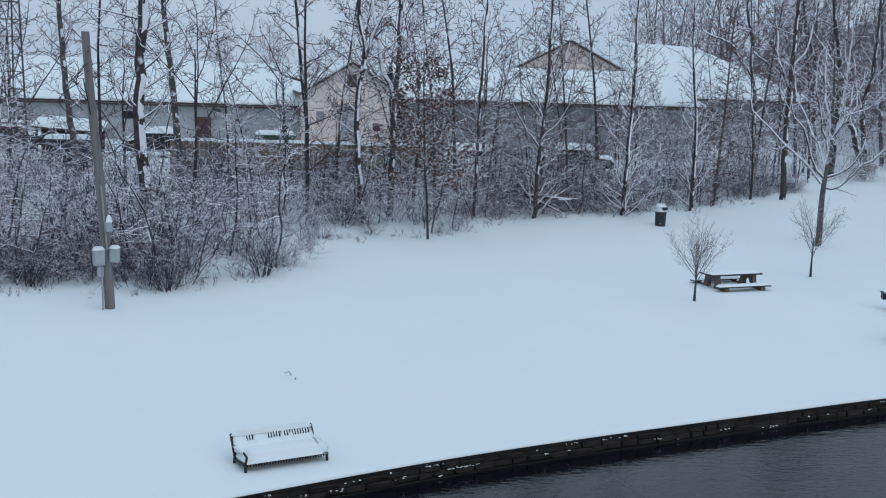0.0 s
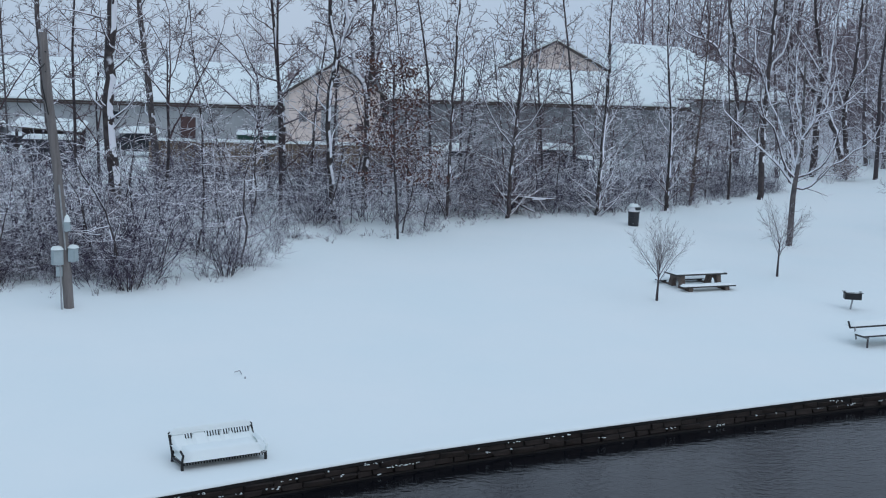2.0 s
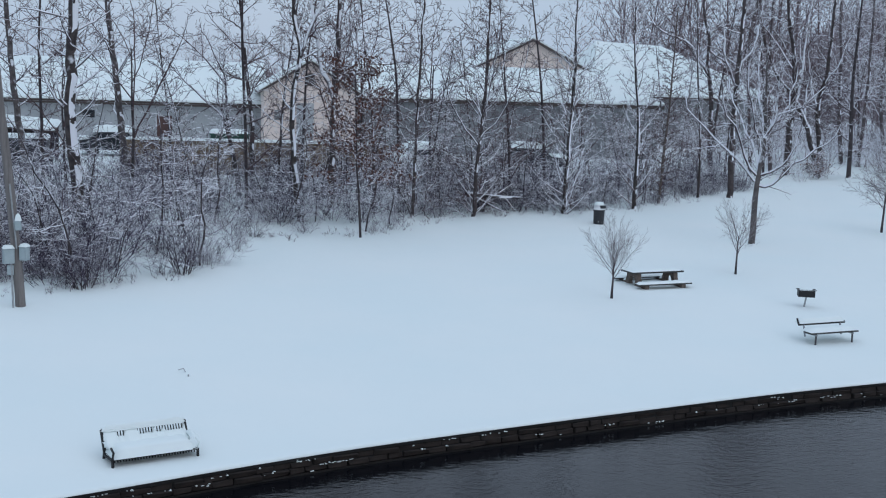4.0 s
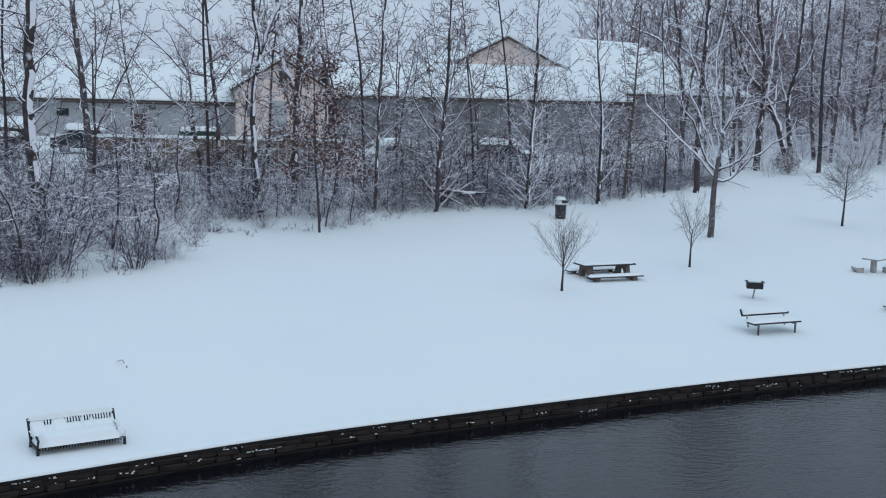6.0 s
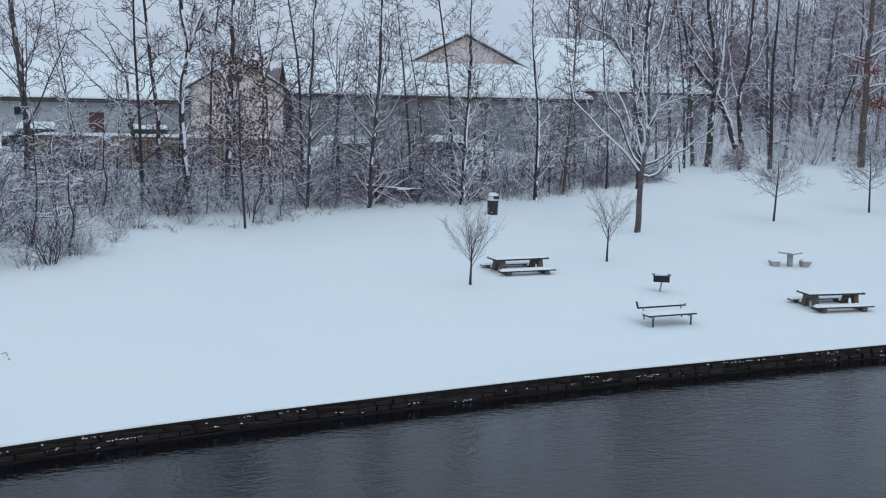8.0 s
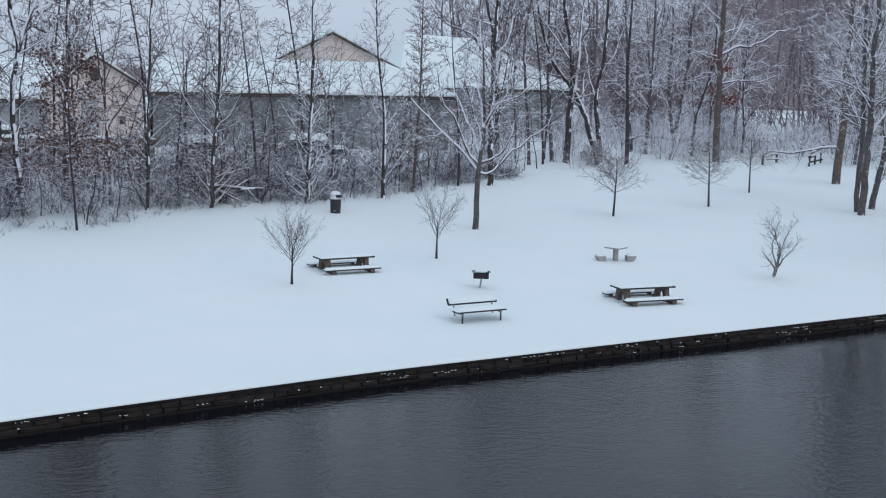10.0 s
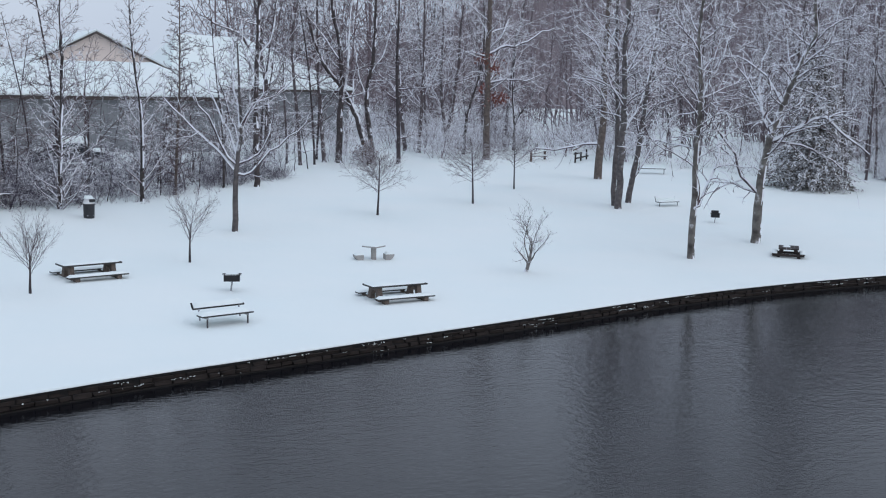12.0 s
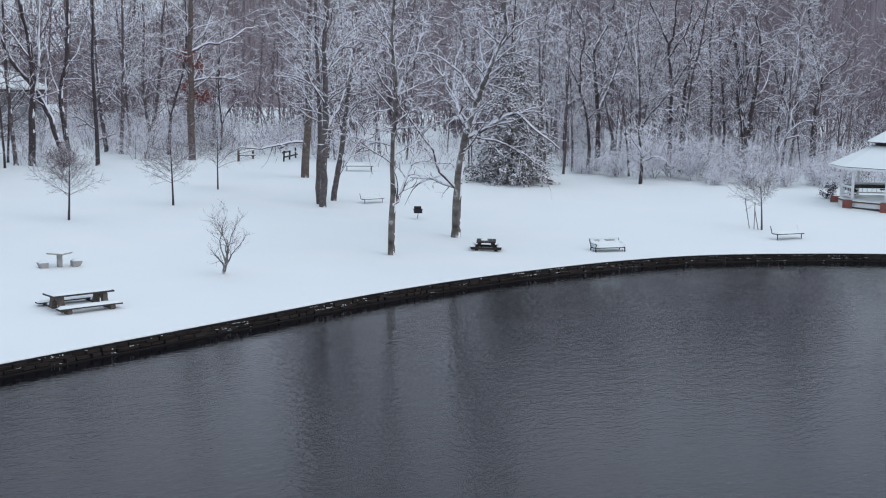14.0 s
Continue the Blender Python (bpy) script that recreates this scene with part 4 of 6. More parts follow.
for seed, x, y, h, r, sp, lab in ((41, 14.4, 35.1, 1.42, 0.05, VASE, "slim young tree with fine upright twigs"), (42, 20.15, 39.2, 1.5, 0.05, VASE, "slim young tree with an upright vase crown"),
                                   (43, 30.85, 48.6, 2.75, 0.06, BROAD, "young tree with a flat spreading crown"), (44, 37.05, 51.5, 2.9, 0.06, BROAD, "young tree with a low spreading crown"),
                                   (45, 41.8, 56.2, 3.0, 0.05, BROAD, "thin young tree near the top of the lawn")):
    tree(sp, h, r, seed, x, y, lab, BARK, TWIG_BARE, name="sapling", category="young tree", group="young trees on the lawn")
tree(GNARL, 1.35, 0.085, 46, 31.35, 35.5, "gnarled small tree with crooked upright stems", BARK_PALE, BARK_PALE, (0.22, -0.1), name="crooked_shrub", category="small tree")
LAKE = "large trees by the lake"
guided_tree(39.33, 36.55, -33, ((0, 0), (0.06, 1.96), (0.06, 3.8), (0.1, 5.0), (0.1, 6.1), (0.06, 7.2), (-0.07, 8.4), (0.0, 9.6), (0.1, 12.5), (0.3, 14.5)), 0.165, 0.1, (
    (0.075, ((0.05, 1.9), (0.2, 2.15), (0.54, 2.9), (0.75, 3.6), (0.85, 4.6), (0.6, 5.4))), (0.03, ((0.75, 3.55), (1.3, 3.75), (2.3, 3.7))), (0.045, ((0.1, 6.0), (-0.4, 6.75), (-0.9, 7.6))),
    (0.05, ((0.1, 6.1), (0.54, 7.2), (1.0, 8.0), (1.2, 9.2))), (0.035, ((0.1, 5.0), (-0.5, 4.85), (-1.2, 4.5))), (0.035, ((0.1, 5.8), (-0.6, 5.6), (-1.5, 5.4))), (0.035, ((0.1, 5.2), (0.8, 5.7), (1.5, 5.6))),
    (0.04, ((0.05, 7.2), (0.5, 7.7), (1.4, 7.9))), (0.04, ((0.0, 8.0), (-0.6, 8.8), (-1.3, 9.3)))),
    51, GUIDE_BROAD, "slim mottled tree with a low side stem by the lake", BARK_MOTTLED, TWIG_LADEN, name="lakeside_tree", group=LAKE)
guided_tree(44.5, 39.05, -36, ((0, 0), (0.08, 2.14), (0.28, 4.2), (0.62, 5.2), (0.96, 6.4), (1.24, 7.05), (1.64, 8.1), (1.98, 8.9), (1.9, 10.3), (1.8, 12), (1.5, 14)), 0.235, 0.1, (
    (0.115, ((0.3, 4.3), (1.3, 4.8), (2.48, 5.47), (3.2, 4.85), (4.4, 3.95))), (0.05, ((2.4, 5.4), (3.2, 5.5), (4.0, 5.3))), (0.07, ((0.32, 4.35), (1.64, 4.2), (3.0, 3.6), (4.1, 3.0))),
    (0.1, ((0.45, 4.8), (0.1, 5.3), (-0.1, 6.1), (-0.2, 7.2), (0.17, 8.4))), (0.06, ((-0.1, 6.0), (-0.73, 7.0), (-1.5, 7.9), (-1.8, 9.0))), (0.075, ((0.8, 6.0), (0.06, 7.1), (-0.73, 7.7), (-1.6, 8.0))),
    (0.08, ((0.05, 2.1), (-0.73, 2.93), (-1.3, 4.2), (-2.4, 5.6), (-2.7, 6.8))), (0.05, ((0.05, 2.15), (-1.07, 2.5), (-2.0, 2.6))), (0.06, ((1.24, 7.0), (1.7, 7.3), (3.2, 7.85))), (0.05, ((1.5, 7.8), (2.4, 8.0), (3.6, 7.6))),
    (0.05, ((1.75, 8.4), (1.1, 8.9), (0.4, 9.3))), (0.065, ((1.64, 8.1), (2.4, 9.1), (3.3, 9.6))), (0.05, ((1.1, 6.7), (1.9, 6.5), (2.8, 6.1))), (0.045, ((0.7, 5.5), (1.5, 5.9), (2.3, 5.8)))),
    57, GUIDE_BROAD, "broad old tree with spreading snow-laden limbs", BARK_MOTTLED, TWIG_LADEN, name="lakeside_tree", group=LAKE)
LAWN = "large trees on the lawn"
guided_tree(49.3, 59.8, -32, ((0, 0), (0.06, 1.5), (0.18, 3.0), (0.22, 4.6), (0.15, 6.5), (0.25, 9), (0.1, 14)), 0.27, 0.3, (
    (0.1, ((0.3, 2.1), (-0.5, 2.2), (-1.4, 1.95), (-2.6, 1.75), (-3.7, 1.75), (-4.5, 1.4))), (0.07, ((0.45, 4.5), (-0.6, 5.6), (-1.7, 6.2))), (0.07, ((0.5, 5.0), (1.3, 6.2), (1.9, 7.6))), (0.07, ((0.42, 6.6), (-0.4, 8.0), (-1.6, 9.0)))),
    53, GUIDE_TALL, "thick rough-barked tree with a low sweeping bough", BARK_BROWN, TWIG_LADEN, name="lawn_tree", group=LAWN)
guided_tree(43.8, 48.85, -30, ((0, 0), (0.0, 1.4), (0.04, 3.3), (0.1, 5.2), (0.0, 7.5), (0.1, 10), (0.0, 15)), 0.2, 0.3, (
    (0.07, ((0.25, 4.0), (0.9, 5.4), (1.3, 7.2), (1.5, 9))), (0.06, ((0.28, 4.6), (-0.5, 6.0), (-1.2, 7.3))), (0.06, ((0.3, 5.2), (-0.9, 6.2), (-2.2, 6.6))), (0.06, ((0.2, 6.8), (1.0, 8.2), (2.0, 9.2))), (0.05, ((0.18, 7.2), (-0.8, 8.6), (-1.8, 9.8)))),
    54, GUIDE_BROAD, "tall grey-brown tree standing close beside others", BARK_GREY, TWIG_LADEN, name="lawn_tree", group=LAWN)
guided_tree(44.1, 49.75, -30, ((0, 0), (0.0, 2.0), (0.03, 4.5), (-0.1, 7.0), (-0.2, 10), (-0.1, 14)), 0.15, 0.3, (
    (0.05, ((0.0, 4.2), (-0.7, 5.4), (-1.2, 7.0))), (0.05, ((0.0, 5.5), (-1.0, 6.2), (-2.4, 6.4))), (0.05, ((-0.1, 6.6), (0.6, 8.0), (0.9, 10)))),
    55, GUIDE_TALL, "tall slim dark tree in a close group", BARK_GREY, TWIG_LADEN, name="lawn_tree", group=LAWN)
guided_tree(45.5, 50.6, -30, ((0, 0), (0.14, 1.1), (0.33, 2.3), (0.52, 3.6), (0.7, 5.5), (1.0, 8), (1.2, 12)), 0.175, 0.25, (
    (0.075, ((0.18, 1.2), (0.75, 2.2), (1.3, 3.0), (1.7, 3.7), (2.4, 4.8))), (0.06, ((0.5, 3.4), (0.2, 4.8), (0.1, 6.6))), (0.06, ((0.58, 4.2), (1.5, 5.2), (2.4, 5.6))), (0.05, ((0.7, 5.4), (0.3, 6.8), (-0.2, 8.2))), (0.05, ((0.85, 6.6), (2.0, 7.6), (3.1, 8.2)))),
    56, GUIDE_BROAD, "grey tree leaning away from its neighbours", BARK_GREY, TWIG_LADEN, name="lawn_tree", group=LAWN)
guided_tree(39.1, 70.8, -26, ((0, 0), (-0.4, 1.15), (-1.1, 3.3), (-1.9, 4.8), (-3.1, 6.3), (-3.9, 8.4), (-4.2, 10), (-4.6, 13)), 0.23, 0.25, (
    (0.08, ((-1.1, 3.3), (-1.2, 5.0), (-0.9, 6.8))), (0.08, ((-2.0, 4.9), (-1.6, 6.4), (-1.8, 8.5))), (0.06, ((-3.1, 6.3), (-4.6, 7.0), (-5.6, 8.2)))),
    61, GUIDE_TALL, "dark snow-lined tree leaning far to one side", BARK_DARK, TWIG_DUSTED, name="tree", group=WOOD)
guided_tree(39.5, 71.6, -26, ((0, 0), (-0.2, 2.0), (-0.45, 4.2), (-0.1, 6.2), (0.1, 9), (0, 14)), 0.19, 0.3, (
    (0.08, ((-0.4, 4.0), (-1.0, 6.0), (-1.3, 9.0))), (0.07, ((-0.2, 5.6), (0.7, 7.2), (1.4, 9.4)))), 62, GUIDE_TALL, "dark forked tree by the clearing", BARK_DARK, TWIG_DUSTED, group=WOOD)
guided_tree(37.2, 71.6, -26, ((0, 0), (0.05, 2.5), (0.15, 5.0), (0.0, 7.4), (-0.5, 10), (-0.8, 14)), 0.24, 0.3, (
    (0.1, ((0.1, 3.6), (0.5, 5.6), (0.6, 8.4), (0.9, 11))), (0.08, ((0.1, 6.4), (-1.0, 8.0), (-2.2, 9.4)))), 66, GUIDE_TALL, "thick dark double-stemmed tree by the clearing", BARK_DARK, TWIG_DUSTED, group=WOOD)
ob, limbs = guided_tree(48.3, 72.7, -28, ((0, 0), (-0.05, 2.5), (0.0, 5.0), (-0.1, 7.4), (0.0, 10), (-0.1, 16)), 0.26, 0.45, (
    (0.12, ((-0.05, 7.2), (0.8, 7.6), (2.2, 7.9), (3.6, 8.7), (4.4, 9.0))), (0.1, ((-0.05, 7.3), (0.7, 8.3), (1.4, 9.8))), (0.08, ((-0.1, 7.0), (-1.2, 7.3), (-2.2, 7.1))), (0.09, ((0.0, 5.2), (1.2, 5.5), (2.6, 5.4), (3.6, 5.9))),
    (0.06, ((0.0, 5.7), (-0.8, 6.0), (-1.4, 5.8))), (0.05, ((0.0, 3.0), (0.5, 3.5), (0.9, 3.6)))), 63, GUIDE_TALL, "tall straight tree with clumps of red-brown leaves", BARK_BROWN, TWIG_LADEN, group=WOOD)
rng = random.Random(8)
pts = [(cx + rng.gauss(0, w), rng.gauss(0, w), cz + rng.gauss(0, w * 0.8)) for cx, cz, w, n in ((0.7, 4.2, 0.32, 110), (-0.45, 6.9, 0.25, 60), (0.5, 6.4, 0.3, 60), (-0.3, 4.9, 0.18, 30)) for _ in range(n)]
lv, lq = leafy(pts, 620, 0.17, 8)
new("leaves", quad_mesh("leaves", lv, lq, LEAF_RED, False)).parent = ob
ob, limbs = tree(dict(OAKY, ratio=(0.75, 0.42, 0.45)), 1.5, 0.04, 68, 38.4, 69.6, "low bush still holding tan dead leaves", BARK, TWIG, name="leafy_bush", category="bush")
lv, lq = leafy([tuple(p) for lvl, ps, _ in limbs if lvl >= 1 for p in ps if p.z > 0.2], 240, 0.11, 9)
new("leaves", quad_mesh("leaves", lv, lq, LEAF_TAN, False)).parent = ob
DEEP = "dark trees inside the deep wood"
for seed, x, y, r, bark, stem, boughs, lab in (
        (101, 69.9, 56.4, 0.21, BARK_DARK, ((0, 0), (0, 2.5), (-0.05, 4.1), (-0.3, 6.0), (-0.4, 7.2), (-0.35, 8.2), (0.4, 9.6), (0.9, 11.5)), ((0.13, ((0, 4.1), (0.5, 5.0), (1.1, 6.9), (1.7, 8.7), (2.1, 11))), (0.07, ((-0.4, 7.0), (-1.2, 8.0), (-1.6, 9.6))), (0.06, ((-0.2, 5.4), (-1.0, 6.4), (-2.0, 6.6)))), "dark tree forking high into two stems"),
        (102, 68.6, 55.9, 0.15, BARK_DARK, ((0, 0), (0, 2.2), (-0.4, 4.6), (-1.1, 6.3), (-1.7, 7.4)), ((0.12, ((-0.4, 4.5), (-0.65, 5.2), (-0.7, 6.5), (-0.65, 9.5), (-1.6, 11))), (0.05, ((-0.2, 3.4), (0.7, 4.2), (1.5, 4.2)))), "crooked dark tree leaning over a snowy log"),
        (103, 73.4, 53.2, 0.18, BARK_DARK, ((0, 0), (0, 5.2), (-0.25, 7.4), (-0.4, 8.5), (-1.0, 9.8), (-1.7, 11.2)), ((0.1, ((-0.3, 7.6), (0.1, 8.2), (0.8, 9.5), (1.0, 11.4))), (0.1, ((-0.3, 8.0), (-0.1, 9.5), (0, 12))), (0.06, ((0, 5.0), (-1.0, 4.9), (-2.0, 4.5)))), "dark tree with a high snow-lined fork"),
        (104, 74.0, 52.7, 0.16, BARK_DARK, ((0, 0), (0.05, 5.0), (0.3, 7.2), (0.45, 9.4), (1.3, 11.5)), ((0.06, ((0.3, 7.4), (1.3, 7.6), (2.3, 7.0))), (0.06, ((0.35, 8.0), (-0.3, 9.4), (-0.5, 11))), (0.05, ((0.1, 5.6), (-0.8, 6.4), (-1.6, 6.3)))), "dark bare tree close to its neighbour"),
        (105, 76.4, 52.3, 0.13, BARK_DARK, ((0, 0), (0, 4.0), (-0.1, 6.3), (-0.3, 8.2), (-0.2, 11)), ((0.06, ((-0.1, 6.0), (-1.0, 7.2), (-1.8, 8.6))), (0.05, ((-0.2, 7.0), (0.8, 8.2), (1.2, 9.8)))), "thin dark tree of the deep wood"),
        (106, 77.3, 52.0, 0.13, BARK_DARK, ((0, 0), (0.1, 2.8), (-0.15, 5.4), (-0.4, 7.0), (-0.6, 10.5)), ((0.05, ((-0.15, 5.4), (0.7, 6.4), (1.0, 8.0))), (0.05, ((-0.3, 6.4), (-1.3, 7.0), (-2.2, 6.7)))), "thin dark tree of the deep wood"),
        (107, 79.5, 51.9, 0.3, BARK_DARK, ((0, 0), (0, 1.2), (-0.05, 2.2), (-0.3, 3.4), (-0.65, 5.2), (-0.5, 6.5), (-0.8, 7.6), (-1.2, 10)), ((0.17, ((0, 2.2), (-0.12, 4.2), (-0.05, 5.4), (0.2, 6.8), (0.1, 8.3), (0, 11.5))), (0.19, ((0.05, 2.1), (0.28, 2.9), (0.48, 5.2), (0.7, 7.1), (0.75, 8.8), (0.3, 10.5))), (0.08, ((0.75, 8.6), (1.4, 8.8), (2.4, 9.8))), (0.06, ((0.4, 4.4), (1.4, 5.0), (2.4, 5.0)))), "broad dark tree dividing low into three stems"),
        (108, 78.9, 51.4, 0.1, BIRCH, ((0, 0), (-0.25, 3.0), (-0.5, 4.4), (-0.8, 6.0), (-1.4, 7.2), (-2.3, 8.0), (-3.2, 8.3)), ((0.05, ((-0.8, 6.0), (-0.3, 7.2), (0, 8.6))), (0.05, ((-1.4, 7.2), (-1.5, 8.4), (-1.2, 9.8)))), "pale snow-lined tree bowing to one side"),
        (109, 86.5, 51.5, 0.19, BARK_DARK, ((0, 0), (0, 2.3), (0.1, 4.4), (0.4, 6.0), (0, 7.3), (-0.7, 10.1), (-0.9, 12)), ((0.08, ((0.4, 6.0), (1.0, 6.8), (1.8, 7.4), (2.4, 9))), (0.07, ((0.0, 7.2), (-0.8, 8.0), (-2.0, 8.6))), (0.06, ((0.2, 5.0), (-0.8, 5.6), (-1.7, 5.4)))), "crooked dark tree of the deep wood"),
        (110, 82.6, 51.6, 0.12, BARK_DARK, ((0, 0), (0.05, 2.4), (0, 4.2), (0.3, 6.2), (0.2, 9)), ((0.06, ((0, 4.0), (-1.4, 4.0), (-2.4, 4.6))), (0.06, ((0.1, 5.0), (1.2, 6.2), (1.6, 8.0)))), "dark broken tree with a snowy side limb"),
        (111, 66.0, 61.0, 0.16, BARK_DARK, ((0, 0), (0.1, 3.0), (0.3, 5.6), (0.1, 8.0), (0.3, 12)), ((0.08, ((0.25, 5.0), (1.1, 6.8), (1.3, 9.2))), (0.07, ((0.2, 6.4), (-0.9, 7.6), (-1.5, 9.4)))), "dark forked tree behind the evergreen"),
        (112, 54.2, 80.0, 0.12, BIRCH, ((0, 0), (0.05, 1.8), (-0.15, 4.2), (-0.1, 6.4), (0, 9)), ((0.08, ((0.05, 1.8), (0.5, 2.9), (1.3, 3.9), (1.7, 5.4))), (0.06, ((-0.1, 3.2), (-1.0, 4.0), (-1.8, 3.9))), (0.06, ((-0.15, 4.4), (0.9, 4.8), (1.7, 4.5)))), "white-lined forked small tree in the wood"),
        (114, 73.2, 48.6, 0.075, LIMB, ((0, 0), (-0.5, 0.75), (-1.2, 1.7), (-2.1, 2.7), (-2.5, 3.6)), ((0.03, ((-1.2, 1.7), (-1.0, 2.6), (-1.1, 3.4))),), "slanting dead stem with snow along it"),
        (115, 77.0, 47.0, 0.1, LIMB, ((0, 0), (-0.1, 1.2), (0.0, 2.0), (0.6, 3.2), (1.6, 3.8), (2.6, 3.6)), ((0.06, ((-0.05, 1.6), (-0.5, 2.6), (-0.3, 4.0), (0.3, 5.2))), (0.05, ((0.3, 2.6), (1.4, 2.9), (2.6, 2.2))), (0.05, ((0.6, 3.2), (0.7, 4.4), (1.5, 5.6)))), "low gnarled tree coated white with snow"),
        (113, 48.6, 77.0, 0.13, BARK_DARK, ((0, 0), (0.1, 1.8), (0.4, 3.6), (1.1, 6.0), (1.3, 8.6), (1.2, 12)), ((0.06, ((0.2, 2.6), (-0.2, 4.4), (-0.3, 6.2))),), "thin dark tree leaning out of the brush")):
    guided_tree(x, y, -38, stem, r, 0.3, boughs, seed, GUIDE_TALL, lab, bark, TWIG_LADEN, bark, group=DEEP)
tree(TALL, 13, 0.15, 65, 41.0, 70.8, "snow-lined tree at the edge of the wood", BARK, TWIG, (0.02, 0), group=WOOD)

# evergreen: drooping boughs set with sprays of needles
ever = thing("evergreen_tree", pose(60.0, 53.6, land(60.0, 53.6)), "broad dark evergreen with snow on its drooping boughs", "evergreen")
part("trunk", rod((0, 0, -0.1), (0, 0, 7.4), 0.17, r2=0.03), BARK_BROWN, ever)
rng = random.Random(77)
ev, eq = [], []
for k in range(620):
    t = ((k + rng.random()) / 620) ** 1.15
    z0 = 0.15 + 7.6 * t
    reach = (1 - t) ** 0.6 * 2.7 * rng.uniform(0.55, 1.15) + 0.15
    a = k * 2.4 + rng.uniform(-0.5, 0.5)
    steps = max(3, int(reach * 4))
    for s in range(steps):
        u = (s + 0.9) / steps
        c = Vector((math.cos(a) * reach * u, math.sin(a) * reach * u, z0 + 0.3 * u - 0.75 * u * u * (1 - t * 0.5)))
        for _ in range(6):
            q = c + Vector((rng.gauss(0, 0.14), rng.gauss(0, 0.14), rng.gauss(0, 0.07)))
            m = Euler((rng.gauss(0, 0.5), rng.gauss(0.15, 0.5), a + rng.gauss(0, 0.8))).to_matrix()
            s2 = 0.15 * rng.uniform(0.5, 1.25)
            b0 = len(ev)
            ev += [tuple(q + m @ Vector(v) * s2) for v in ((-0.9, 0, 0), (0, -0.3, 0.06), (1.0, 0, -0.2), (0, 0.3, 0.06))]
            eq.append((b0, b0 + 1, b0 + 2, b0 + 3))
new("crown", quad_mesh("crown", np.array(ev), np.array(eq), NEEDLE, False)).parent = ever

# small bare tree held by two stakes, by the far bench
FLAT = dict(BROAD, ratio=(0.82, 0.42, 0.45), angle=(63, 42, 38), cone=(0.55, 0.4, 0.3), kids=(26, 12, 5))
FLAT["from"] = (0.52, 0.12, 0.12)
ob, limbs = tree(FLAT, 2.35, 0.05, 71, 59.41, 34.33, "young staked tree with a fine flat crown", TWIG_BARE, TWIG_BARE, name="sapling", category="young tree", group="young trees on the lawn")
for a, b in (((-0.12, 0.61, -0.1), (-0.25, 0.9, 1.5)), ((-0.2, 0.3, -0.1), (-0.2, 0.32, 1.35)), ((-0.08, 0.12, -0.1), (-0.2, 0.32, 1.0))):
    part("stake", rod(a, b, 0.02, sides=6), POLE_WOOD, ob, "thin wooden stake")
guided_tree(66.9, 49.5, -38, ((0, 0), (0.03, 1.4), (-0.1, 2.4), (-0.3, 3.6)), 0.15, 0.3, ((0.05, ((0.02, 1.3), (0.7, 1.7), (1.4, 1.5), (1.9, 1.0))), (0.05, ((0, 1.7), (0.6, 2.5), (1.3, 2.7))), (0.05, ((0, 1.2), (-0.6, 1.8), (-1.3, 1.9), (-1.8, 1.6))), (0.05, ((0, 1.8), (-0.7, 2.8), (-1.2, 3.2))), (0.05, ((0, 2.0), (0.4, 3.0), (0.6, 3.7)))),
    73, GUIDE_BROAD, "small spreading snow-laden tree before the wood", BARK_DARK, BUSH_WHITE, name="small_tree", sway=1.2)
ob, limbs = tree(SHRUB, 1.1, 0.05, 74, 71.8, 39.65, "small dark leafy shrub beside the gazebo", BARK_DARK, BRUSH, name="shrub", category="bush")
lv, lq = leafy([tuple(p * 0.75) for lvl, ps, _ in limbs for p in ps], 700, 0.09, 12)
new("leaves", quad_mesh("leaves", lv, lq, BRUSH, False)).parent = ob


# ---- shrubs ----
def shrub_limbs(stems, height, seed, r=0.02, spread=0.5, spec=None):
    rng, spec = random.Random(seed), spec or FINE
    out = []
    for k in range(stems):
        a, b = rng.uniform(0, 6.283), rng.uniform(0, 0.25)
        d = Vector((math.cos(a) * spread * rng.random(), math.sin(a) * spread * rng.random(), 1))
        grow(out, Vector((math.cos(a) * b, math.sin(a) * b, -0.1)), d, height * rng.uniform(0.6, 1.1), r * rng.uniform(0.7, 1.2), 0, spec, rng)
    return out


def shrub(x, y, stems, h, seed, label, spread=0.5):
    limbs = shrub_limbs(stems, h, seed, spread=spread)
    top = thing("shrub", pose(x, y, land(x, y)), label, "bush", "shrubs at the wood's edge")
    for limb in (m for m in limbs if m[0] == 0):
        v, q = tubes([limb], 0, 0)
        new("stem", quad_mesh("stem", v, q, BARK)).parent = top
    v, q = tubes(limbs, 1, 3)
    new("crown", quad_mesh("crown", v, q, BRUSH, False)).parent = top
    return top


shrub(1.5, 37.6, 12, 1.45, 81, "bare many-stemmed shrub at the wood's edge", 0.6)
shrub(-1.2, 35.3, 18, 1.3, 82, "dense bare shrub beside the utility pole", 0.7)
shrub(-4.9, 35.6, 14, 1.2, 83, "dense snowy shrub at the lawn's edge", 0.7)

def arched_bush(x, y, stems, h, seed, label, spread=0.7):
    """A bush whose boughs bow under their snow."""
    limbs = shrub_limbs(stems, h, seed, 0.03, spread, ARCHED)
    top = thing("snowy_bush", pose(x, y, land(x, y)), label, "bush", "snow-laden bushes before the deep wood")
    for limb in (m for m in limbs if m[0] == 0):
        v, q = tubes([limb], 0, 0, (5, 4, 2))
        new("stem", quad_mesh("stem", v, q, LIMB)).parent = top
    v, q = tubes(limbs, 1, 3, (5, 4, 2))
    new("crown", quad_mesh("crown", v, q, BUSH_WHITE, False)).parent = top
    return top


